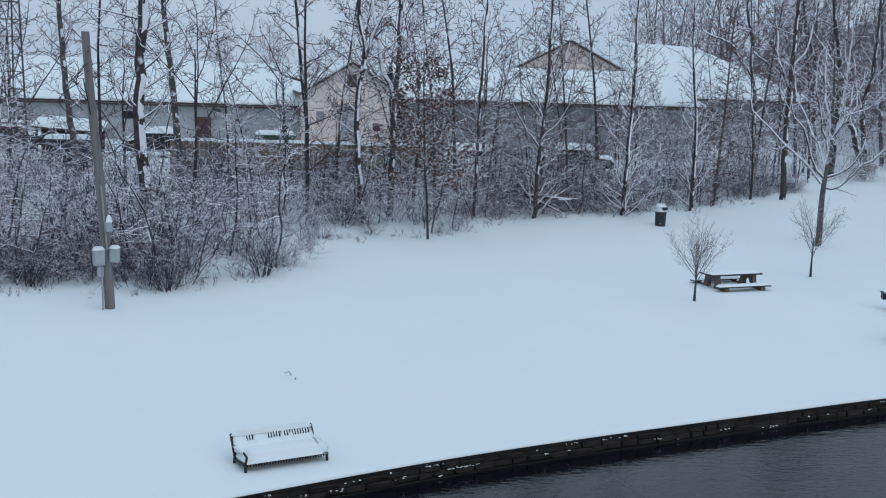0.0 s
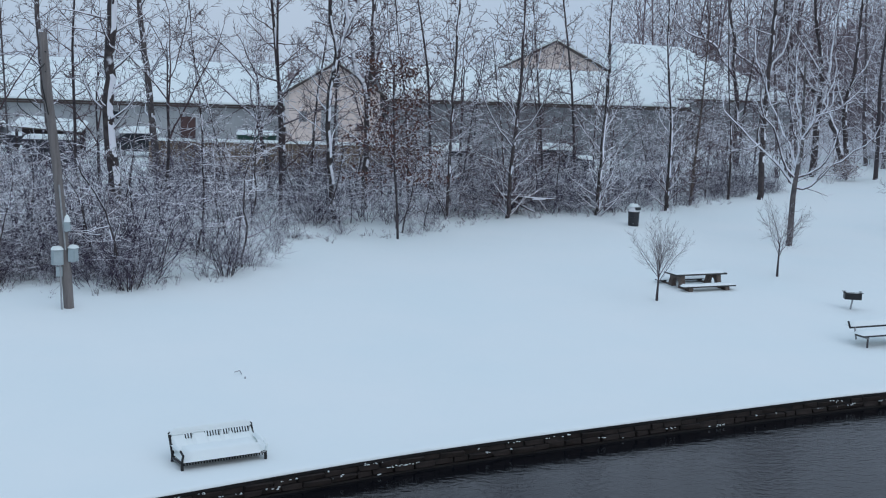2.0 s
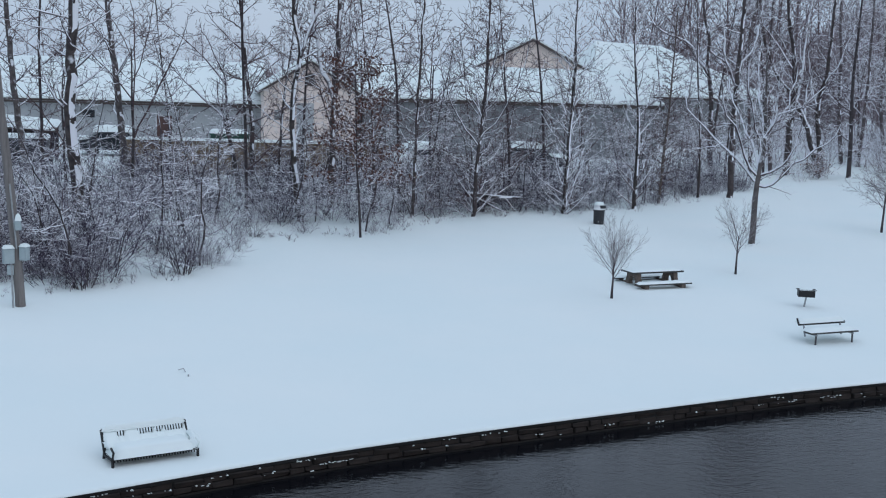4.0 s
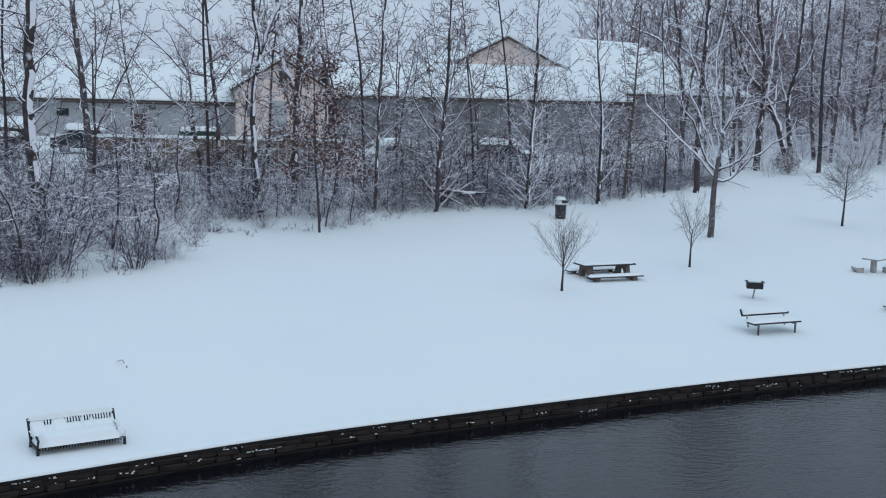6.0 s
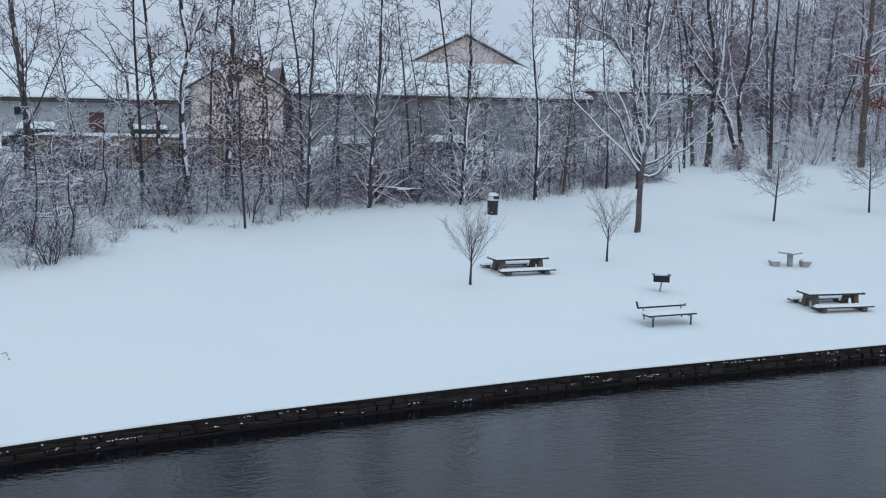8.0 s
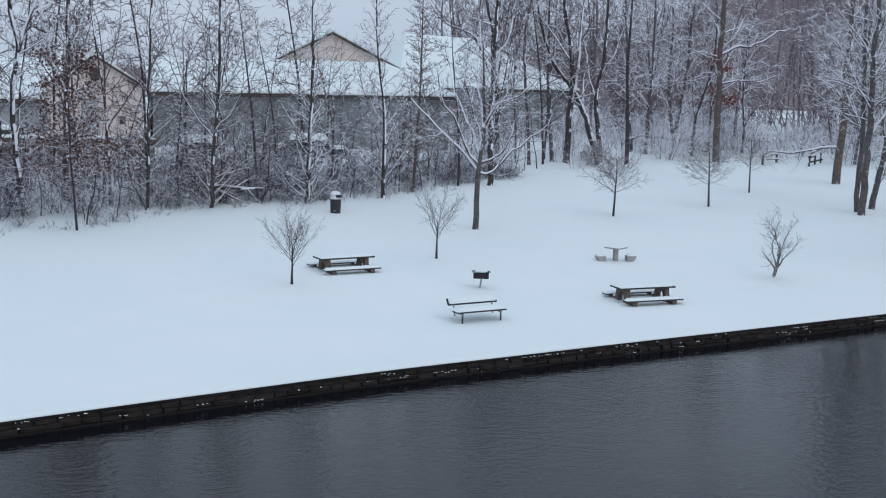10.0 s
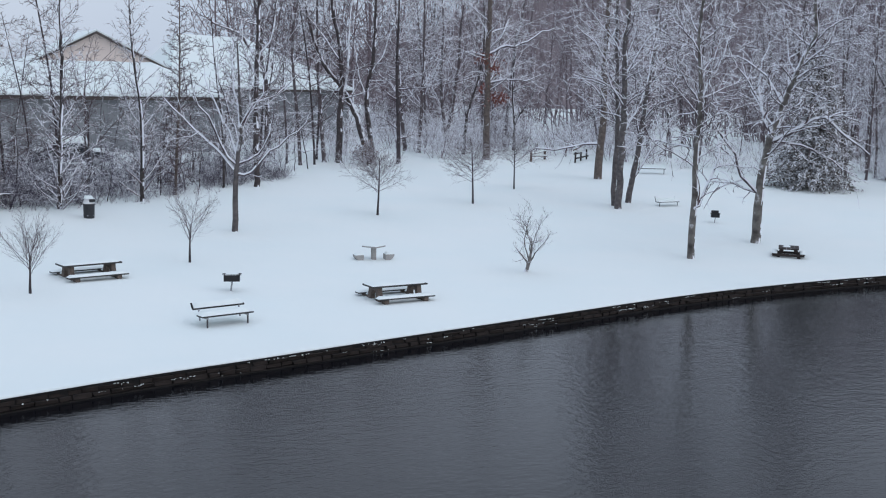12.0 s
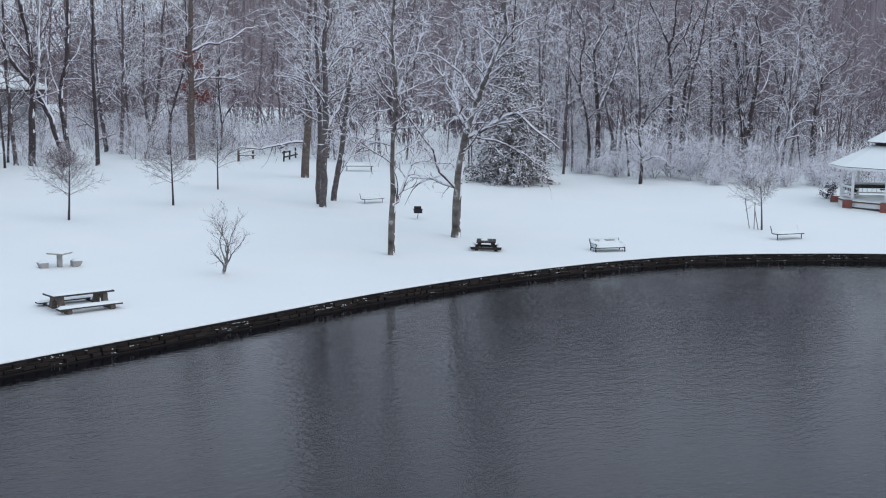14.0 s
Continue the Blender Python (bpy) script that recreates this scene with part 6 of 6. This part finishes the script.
def picnic_table(x, y, turn, label):
    """Plank top and two seats carried by pierced concrete end supports."""
    top = thing("picnic_table", pose(x, y, land(x, y) - 0.28, 0, 0, turn), label, "picnic table", "picnic tables on the lawn")
    L = 1.95
    part("tabletop", box(L, 0.74, 0.05, 0, 0, 0.745), TOP_EDGE, top, "dark plank tabletop", bevel=0.012)
    part("table_snow", snow_pad(L - 0.02, 0.72, 0.06, 0, 0.02, 0.768, 11), SNOW_CAP, top, "even snow on the tabletop", smooth=True)
    for s in (-1, 1):
        part("seat", box(L + 0.06, 0.28, 0.042, 0, s * 0.68, 0.43), TOP_EDGE, top, "dark seat plank", bevel=0.012)
        part("seat_snow", snow_pad(L + 0.06, 0.28, 0.06, 0, s * 0.68 + 0.01, 0.452, 13 + s), SNOW_CAP, top, "snow on the seat", smooth=True)
        px = s * (L / 2 - 0.28)
        sup_shape = pierced([(-0.3, 0.72), (-0.32, 0.56), (-0.38, 0.4), (-0.8, 0.4), (-0.8, 0.3), (-0.7, 0.24), (-0.62, 0.1), (-0.56, 0.0), (-0.16, 0.0), (-0.12, 0.06), (0.12, 0.06), (0.16, 0.0), (0.56, 0.0), (0.62, 0.1), (0.7, 0.24), (0.8, 0.3), (0.8, 0.4), (0.38, 0.4), (0.32, 0.56), (0.3, 0.72)],
                            ((0.0, 0.42, 0.19), (-0.5, 0.27, 0.07), (0.5, 0.27, 0.07)), 0.15, px - 0.075)
        sup = part("support", sup_shape, AGGREGATE, top, "brown pierced concrete support")
        for q in (-1, 1):
            part("snow_bit", snow_pad(0.17, 0.12, 0.06, px, q * 0.46, 0.4, 61 + q), SNOW_CAP, sup, "clump of snow", smooth=True)
    return top


picnic_table(16.45, 37.3, 14, "picnic table with concrete supports under snow")
picnic_table(25.08, 32.35, 6, "picnic table near the lake with snowy top and seats")


def frame_table(x, y, turn, label, mat=None):
    """Wooden picnic table on A-shaped legs."""
    mat = mat or TIMBER_DARK
    top = thing("picnic_table", pose(x, y, land(x, y) - 0.14, 0, 0, turn) @ Matrix.Diagonal((0.8, 0.8, 0.76, 1)), label, "picnic table", "picnic tables on the lawn")
    L = 1.3
    for i in range(5):
        part("plank", box(L, 0.19, 0.07, 0, -0.4 + i * 0.2, 0.7), mat, top)
    for s in (-1, 1):
        for k in range(2):
            part("seat_plank", box(L + 0.1, 0.13, 0.045, 0, s * (0.6 + k * 0.14), 0.43), mat, top)
        part("seat_snow", snow_pad(L, 0.26, 0.07, 0, s * 0.68, 0.455, 21 + s, rough=0.4), SNOW_CAP, top, smooth=True)
        px = s * (L / 2 - 0.2)
        part("cross_beam", box(0.07, 1.56, 0.13, px + s * 0.07, 0, 0.36), mat, top)
        for q in (-1, 1):
            part("leg", prism([(q * 0.22, 0.66), (q * 0.36, 0.66), (q * 0.7, 0.0), (q * 0.54, 0.0)][::q], 0.06, "X", px - 0.03), mat, top)
    part("table_snow", snow_pad(L * 0.5, 0.34, 0.04, 0.2, 0.1, 0.735, 23, rough=0.6), SNOW_CAP, top, "thin snow on the tabletop", smooth=True)
    return top


frame_table(43.75, 36.0, 50, "dark stained wooden picnic table with patchy snow")
# short post-and-rail barrier at the top of the lawn
barrier = thing("post_and_rail_barrier", pose(53.7, 69.9, land(53.7, 69.9) - 0.1, 0, 0, 45), "short dark post-and-rail barrier capped with snow", "barrier")
for px, tilt, h in ((0.0, 9, 0.85), (1.5, 5, 0.78), (3.1, -4, 0.9)):
    part("post", box(0.1, 0.1, h, px, 0, h / 2, rot=Matrix.Rotation(radians(tilt), 4, "Y")), TIMBER_DARK, barrier, bevel=0.012)
    part("snow_cap", snow_pad(0.15, 0.15, 0.09, px + h * 0.5 * math.sin(radians(tilt)), 0, h, 90), SNOW_CAP, barrier, smooth=True)
part("rail", box(3.3, 0.06, 0.1, 1.55, -0.1, 0.42), TIMBER_DARK, barrier, bevel=0.01)
part("rail", box(1.6, 0.06, 0.1, 0.75, 0.1, 0.7), TIMBER_DARK, barrier, bevel=0.01)

# concrete pedestal table with two block seats
ped = thing("pedestal_table", pose(26.8, 38.65, land(26.8, 38.65) - 0.22, 0, 0, -4), "grey concrete pedestal table with two block seats", "table")
part("pedestal", box(0.15, 0.22, 0.68, 0, 0, 0.34), CONCRETE, ped, bevel=0.02)
part("tabletop", box(0.64, 0.64, 0.05, 0, 0, 0.715, rot=Matrix.Rotation(radians(40), 4, "Z")), CONCRETE, ped, bevel=0.02)
part("table_snow", snow_pad(0.64, 0.64, 0.05, 0, 0, 0.742, 31, rot=Matrix.Rotation(radians(40), 4, "Z")), SNOW_CAP, ped, "rounded snow on the tabletop", smooth=True)
for s in (-1, 1):
    curve = [(s * (0.42 + 0.33 * math.sin(k * math.pi / 12)), 0.42 - 0.24 * math.cos(k * math.pi / 12)) for k in range(7)]
    seat = part("seat", prism((curve + [(s * 0.42, 0.42)])[::s], 0.36, "Y", -0.18), CONCRETE, ped, "curved concrete seat block", bevel=0.012)
    part("seat_snow", snow_pad(0.31, 0.36, 0.06, s * 0.58, 0, 0.42, 33 + s), SNOW_CAP, seat, smooth=True)


# ---- grills, bin, pole ----
def grill(x, y, turn, label, open_lid=False, size=1.0):
    top = thing("park_grill", pose(x, y, land(x, y) - 0.32, 0, 0, turn) @ Matrix.Diagonal((0.88 * size, 0.88 * size, 0.95 * size ** 0.5, 1)), label, "grill", "grills on posts")
    part("post", rod((-0.1, 0, 0), (0.02, 0, 0.72), 0.03), STEEL, top)
    bm = box(0.56, 0.40, 0.02, 0, 0, 0.72)
    box(0.56, 0.02, 0.2, 0, 0.19, 0.82, bm)
    box(0.56, 0.02, 0.2, 0, -0.19, 0.82, bm)
    box(0.02, 0.36, 0.2, 0.27, 0, 0.82, bm)
    box(0.02, 0.36, 0.2, -0.27, 0, 0.82, bm)
    part("firebox", bm, IRON, top)
    grate = rod((-0.34, -0.14, 0.93), (0.34, -0.14, 0.93), 0.012, sides=6)
    rod((-0.34, 0.14, 0.93), (0.34, 0.14, 0.93), 0.012, grate, 6)
    for i in range(7):
        rod((-0.24 + i * 0.08, -0.19, 0.93), (-0.24 + i * 0.08, 0.19, 0.93), 0.007, grate, 5)
    part("grate", grate, IRON, top)
    if not open_lid:
        part("snow_cap", snow_pad(0.5, 0.34, 0.05, 0, 0, 0.92, int(x)), SNOW_CAP, top, smooth=True)
    else:
        part("lid", box(0.5, 0.03, 0.2, 0, 0.22, 0.98, rot=Matrix.Rotation(radians(-25), 4, "X")), IRON, top)
    return top


grill(20.35, 34.3, -18, "black steel park grill on a post with snow")
grill(46.15, 44.1, -30, "black steel park grill with its box open", True, 0.78)

can = thing("litter_bin", pose(18.25, 49.2, land(18.25, 49.2) - 0.06), "black litter bin with a snow-capped dome lid", "bin")
part("body", rod((0, 0, 0), (0, 0, 0.66), 0.215, sides=24, r2=0.235), BIN_BLACK, can)
for z in (0.2, 0.42):
    part("band", rod((0, 0, z), (0, 0, z + 0.02), 0.238, sides=24), BIN_BLACK, can)
part("snow_line", rod((-0.1, -0.215, 0.2), (0.17, -0.165, 0.21), 0.014, sides=6), SNOW_CAP, can, "line of snow on the hoop")
part("collar", rod((0, 0, 0.64), (0, 0, 0.69), 0.25, sides=24), BIN_BLACK, can)
bm = bmesh.new()
bmesh.ops.create_uvsphere(bm, u_segments=24, v_segments=12, radius=0.24, matrix=Matrix.Translation((0, 0, 0.69)) @ Matrix.Diagonal((1, 1, 1.05, 1)))
lid = part("lid", bm, WHITE, can, "dome lid crusted with snow", smooth=True)
part("mouth", box(0.24, 0.14, 0.12, 0.1, -0.18, 0.82, rot=Matrix.Rotation(radians(25), 4, "Z")), BIN_BLACK, lid, "dark opening", bevel=0.02)
part("snow_cap", snow_pad(0.4, 0.4, 0.13, 0, 0.02, 0.89, 41), SNOW_CAP, can, smooth=True)

pole = thing("utility_pole", pose(-2.58, 33.05, land(-2.58, 33.05) - 0.1), "weathered wooden utility pole with grey meter boxes", "pole")
bm, rings = bmesh.new(), []
for i in range(15):
    t = i / 14
    r = 0.135 - 0.032 * t
    cx, cy = -0.56 * t + 0.03 * math.sin(t * 5), 0.0
    rings.append([bm.verts.new((cx + r * math.cos(a) * (1 + 0.05 * math.sin(3 * a + i)), cy + r * math.sin(a), 7.3 * t)) for a in [k * math.tau / 14 for k in range(14)]])
for a, b in zip(rings, rings[1:]):
    for k in range(14):
        bm.faces.new((a[k], a[(k + 1) % 14], b[(k + 1) % 14], b[k]))
bm.faces.new(rings[-1])
part("shaft", bm, POLE_WOOD, pole, "split grey-brown wooden shaft", smooth=True)
for nm, bx, by, bz, sx, sy, sz, tilt in (("meter_box", -0.27, -0.14, 1.5, 0.28, 0.22, 0.4, 20), ("meter_box", 0.13, -0.1, 1.56, 0.2, 0.2, 0.36, -24)):
    rot = Matrix.Rotation(radians(tilt), 4, "Z")
    b = part(nm, box(sx, sy, sz, bx, by, bz, rot=rot), BOX_GREY, pole, "pale grey steel meter box", bevel=0.015)
    part("hinge_cover", box(sx * 0.8, 0.015, sz * 0.8, bx + math.sin(radians(tilt)) * sy / 2, by - sy / 2 - 0.005, bz, rot=rot), BOX_GREY, b, bevel=0.005)
    part("snow_cap", snow_pad(sx + 0.03, sy + 0.03, 0.09, bx, by, bz + sz / 2, 51, rot=rot), SNOW_CAP, b, smooth=True)
part("junction_box", box(0.16, 0.13, 0.26, -0.22, -0.13, 1.12), BOX_GREY, pole, "small grey box below", bevel=0.01)
part("conduit", rod((-0.16, -0.19, 0.0), (-0.19, -0.19, 1.4), 0.025), STEEL, pole)
part("conduit", rod((-0.05, -0.18, 1.7), (-0.2, -0.17, 3.4), 0.022), STEEL, pole)
hd = part("weather_head", box(0.16, 0.16, 0.26, 0.0, -0.2, 2.32, rot=Matrix.Rotation(radians(-8), 4, "Y")), BOX_GREY, pole, bevel=0.03)
part("snow_cap", snow_pad(0.16, 0.16, 0.4, 0.0, -0.2, 2.44, 55), SNOW_CAP, hd, "tall clump of snow", smooth=True)
for z in (6.3, 6.8):
    part("bolt", rod((-0.5, -0.2, z), (-0.5, 0.2, z), 0.02, sides=6), IRON, pole)
bm = bmesh.new()
for k in range(3):
    loop = [Vector((-0.52 - 0.1 * k - 0.28 * math.sin(t * math.pi) * (1 + 0.4 * k), -0.14, 6.5 - 0.25 * k - 0.95 * t)) for t in np.linspace(0, 1, 8)]
    for a, b in zip(loop, loop[1:]):
        rod(a, b, 0.012, bm, 5)
part("cable_loops", bm, RUBBER, pole, "black loose cable loops")
part("loose_cable", rod((-0.45, -0.12, 5.2), (-0.62, -0.16, 6.1), 0.015, sides=6), RUBBER, pole)

# a low bent pipe end showing through the snow
stub = thing("bent_pipe", pose(1.87, 26.8, land(1.87, 26.8) - 0.05, 0, 0, 10), "bent dark pipe end poking through the snow", "pipe")
part("arch", rod((-0.1, 0.22, 0.13), (0.02, 0.22, 0.16), 0.011, rod((0.02, 0.22, 0.16), (0.06, 0.2, 0.08), 0.011)), STEEL, stub)
part("stem", rod((0.08, -0.12, 0), (0.08, -0.12, 0.1), 0.018), STEEL, stub)

# fallen logs in the thicket
def fallen_log(x, y, turn, length, r, slope, seed, label):
    log = thing("fallen_log", pose(x, y, land(x, y), 0, 0, turn), label, "log", "fallen logs in the brush")
    limbs = []
    grow(limbs, Vector((0, 0, 0.85)), Vector((1, 0.1, slope)), length, r, 0, spec_of((9, 6, 4), (0.06, 0.15, 0.2), (0.0, -0.05, 0.0), (6, 4), (0.1, 0.2), (42, 40), (0.36, 0.4), (0.2, 0.3), (0.5, 0.5), 0.012), random.Random(seed))
    for nm, lo, hi, m in (("trunk", 0, 0, BARK), ("crown", 1, 3, TWIG_LADEN)):
        v, q = tubes(limbs, lo, hi)
        new(nm, quad_mesh(nm, v, q, m)).parent = log


fallen_log(12.9, 51.2, 4, 3.2, 0.12, -0.06, 12, "fallen branching log with snow lying along it")
fallen_log(13.0, 51.5, -22, 1.7, 0.1, -0.5, 15, "short dark log leaning down to the snow")

# rail fence on the rise
rail = thing("rail_fence", pose(50.75, 70.8, land(50.75, 70.8), 0, 0, 40), "low wooden rail fence with snow along its rails", "fence")
for px in (0.0, 2.6):
    part("post", box(0.13, 0.13, 0.8, px, 0, 0.36), TIMBER, rail, bevel=0.01)
for z, tilt in ((0.36, 3), (0.62, -2)):
    m = Matrix.Rotation(radians(tilt), 4, "Y")
    part("rail", box(2.9, 0.06, 0.08, 1.35, -0.09, z, rot=m), TIMBER, rail, bevel=0.01)
    part("snow_cap", snow_pad(2.9, 0.13, 0.12, 1.35, -0.1, z + 0.01, 71, rot=m), SNOW_CAP, rail, smooth=True)

# ---- gazebo ----
gz = thing("gazebo", pose(72.5, 36.1, land(72.5, 36.1), 0, 0, 30) @ Matrix.Diagonal((0.88, 0.88, 0.85, 1)), "white octagonal gazebo with a two-tiered snowy roof", "gazebo")


def eight(r, z):
    return [(r * math.cos(k * math.tau / 8), r * math.sin(k * math.tau / 8), z) for k in range(8)]


def frustum(r1, z1, r2, z2, bm=None, cap=True):
    bm = bm or bmesh.new()
    a, b = [bm.verts.new(v) for v in eight(r1, z1)], [bm.verts.new(v) for v in eight(r2, z2)]
    for k in range(8):
        bm.faces.new((a[k], a[(k + 1) % 8], b[(k + 1) % 8], b[k]))
    if cap:
        bm.faces.new(a[::-1])
        bm.faces.new(b)
    return bm


part("plinth", frustum(3.1, 0.02, 3.1, 0.32), WHITE, gz, "white boarded skirting")
part("footing", frustum(3.14, -0.15, 3.14, 0.03), TRIM, gz, "dark footing")
part("deck", frustum(3.2, 0.32, 3.2, 0.4), TIMBER, gz, "timber deck")
part("deck_snow", frustum(3.15, 0.405, 3.05, 0.45), SNOW_CAP, gz)
for k, v in enumerate(eight(2.85, 0.4)):
    post = part("post", box(0.17, 0.17, 2.25, v[0], v[1], 1.5), WHITE, gz, bevel=0.015)
    part("brick_pier", box(0.55, 0.55, 0.62, v[0] * 1.12, v[1] * 1.12, 0.16), BRICK_RED, gz, "red brick pier", bevel=0.02)
    w = eight(2.85, 0.4)[(k + 1) % 8]
    if k == 3:
        continue
    for z in (0.62, 1.2):
        part("rail", rod((v[0], v[1], z), (w[0], w[1], z), 0.045, sides=6), WHITE, gz)
    for i in range(1, 7):
        t = i / 7
        part("baluster", rod((v[0] + (w[0] - v[0]) * t, v[1] + (w[1] - v[1]) * t, 0.62), (v[0] + (w[0] - v[0]) * t, v[1] + (w[1] - v[1]) * t, 1.2), 0.02, sides=4), WHITE, gz)
    a, b = Vector(v) * 0.93, Vector(w) * 0.93
    part("seat_back", rod((a.x, a.y, 1.05), (b.x, b.y, 1.05), 0.12, sides=4), TIMBER_DARK, gz, "dark boarded seat back")
    part("rail_snow", rod((v[0], v[1], 1.26), (w[0], w[1], 1.26), 0.05, sides=6), SNOW_CAP, gz)
part("lower_roof", frustum(3.65, 2.55, 1.15, 3.75), TRIM, gz, "dark shingled lower roof")
part("fascia", frustum(3.68, 2.42, 3.68, 2.56), WHITE, gz)
part("lower_snow", frustum(3.72, 2.6, 1.2, 3.9), SNOW_CAP, gz, "thick snow on the lower roof")
part("lantern", frustum(0.98, 3.7, 0.98, 4.15), TRIM, gz, "dark louvred lantern")
part("upper_roof", frustum(1.5, 4.1, 0.06, 4.95), TRIM, gz)
part("upper_snow", frustum(1.54, 4.15, 0.05, 5.1), SNOW_CAP, gz, "snow on the upper roof")
part("finial", rod((0, 0, 4.95), (0, 0, 5.5), 0.04, r2=0.01), WHITE, gz)
for k in (0, 2, 5):
    v = eight(2.3, 0.45)[k]
    part("bench", box(1.3, 0.4, 0.06, v[0] * 0.9, v[1] * 0.9, 0.88, rot=Matrix.Rotation(k * math.tau / 8 + math.pi / 2, 4, "Z")), TIMBER, gz, "timber bench inside")

# ---- the lake wall ----
near = [i for i in range(len(LINE)) if -14 < LINE[i][0] < 62 and LINE[i][1] > 10]
lake_wall = tagged(new("lake_wall"), "dark stone retaining wall with snow on its ledge", "wall", kind="structure")
arc = np.concatenate([[0], np.cumsum(np.linalg.norm(np.diff(LINE, axis=0), axis=1))])


def along(s):
    x, y = np.interp(s, arc, LINE[:, 0]), np.interp(s, arc, LINE[:, 1])
    tx, ty = np.interp(s, arc, TAN_LINE[:, 0]), np.interp(s, arc, TAN_LINE[:, 1])
    return x, y, math.atan2(ty, tx)


def strip_wall(name, inner, outer, zlo, zhi, mat, wob):
    vs, qs = [], []
    for i, ((x, y), (nx, ny)) in enumerate(zip(LINE, NORM_LINE)):
        for k, (o, z) in enumerate(((inner, zhi), (outer, zhi), (outer, zlo), (inner, zlo))):
            o2 = o + wob * noise.noise((x * 1.7, y * 1.7, k))
            vs.append((x + nx * o2, y + ny * o2, z))
    for i in range(len(LINE) - 1):
        for k in range(4):
            qs.append((i * 4 + k, i * 4 + (k + 1) % 4, i * 4 + 4 + (k + 1) % 4, i * 4 + 4 + k))
    ob = new(name, quad_mesh(name, np.array(vs), np.array(qs), mat, False))
    ob.parent = lake_wall
    return ob


strip_wall("wall_core", 0.6, -0.02, -1.4, -0.03, COPING, 0.0)
strip_wall("wall_footing", 0.3, -0.09, -1.4, -0.29, WET_STONE, 0.03)
strip_wall("coping_course", 0.3, -0.045, -0.06, 0.0, COPING, 0.012)


def stone_mesh(seed, w, h, d):
    rng2 = random.Random(seed)
    bm2 = box(w, d, h)
    for v in bm2.verts:
        v.co += Vector((rng2.gauss(0, 0.012), rng2.gauss(0, 0.014), rng2.gauss(0, 0.008)))
    bmesh.ops.bevel(bm2, geom=bm2.edges[:], offset=0.012, segments=1, affect="EDGES")
    me = bpy.data.meshes.new("stone")
    bm2.to_mesh(me)
    bm2.free()
    me.materials.append(STONE)
    return me


STONES = [stone_mesh(k, 0.33 + 0.07 * (k % 4), 0.105, 0.2) for k in range(8)]
rng = random.Random(31)
s0, s1 = arc[near[0]], arc[near[-1]]
for course in range(2):
    s = s0 + course * 0.2
    while s < s1:
        me = STONES[rng.randrange(8)]
        w = 0.33 + 0.07 * (int(STONES.index(me)) % 4)
        x, y, a = along(s + w / 2)
        proud = (0.055, 0.085)[course] + rng.uniform(-0.03, 0.03) - 0.1
        st = new("stone", me)
        st.parent = lake_wall
        st.matrix_world = pose(x + math.sin(a) * proud, y - math.cos(a) * proud, -0.12 - 0.11 * course, 0, 0, math.degrees(a) + rng.uniform(-2, 2))
        s += w + rng.uniform(0.004, 0.016)

# scraps of snow on the ledge
bm = bmesh.new()
s = s0
while s < s1:
    s += rng.expovariate(1 / 0.5)
    z = rng.choice((-0.06, -0.06, -0.1, -0.172, -0.172, -0.2, -0.275))
    run = rng.choice((0.05, 0.1, 0.2, 0.4, 0.8))
    for _ in range(int(2 + run * rng.uniform(6, 16))):
        x, y, a = along(s + rng.uniform(0, run))
        o = 0.05 + rng.uniform(-0.015, 0.025) + (0.035 if z < -0.1 else 0.0)
        m = Matrix.Translation((x + math.sin(a) * o, y - math.cos(a) * o, z + rng.gauss(0, 0.008))) @ Matrix.Rotation(a, 4, "Z") @ Matrix.Diagonal((rng.uniform(0.006, 0.034), 0.02, rng.uniform(0.004, 0.012), 1))
        bmesh.ops.create_icosphere(bm, subdivisions=1, radius=1.0, matrix=m)
tagged(link_mesh("snow_scraps", bm, SNOW_CAP, smooth=True), "scraps of snow caught on the wall's ledge", "snow", kind="stuff")
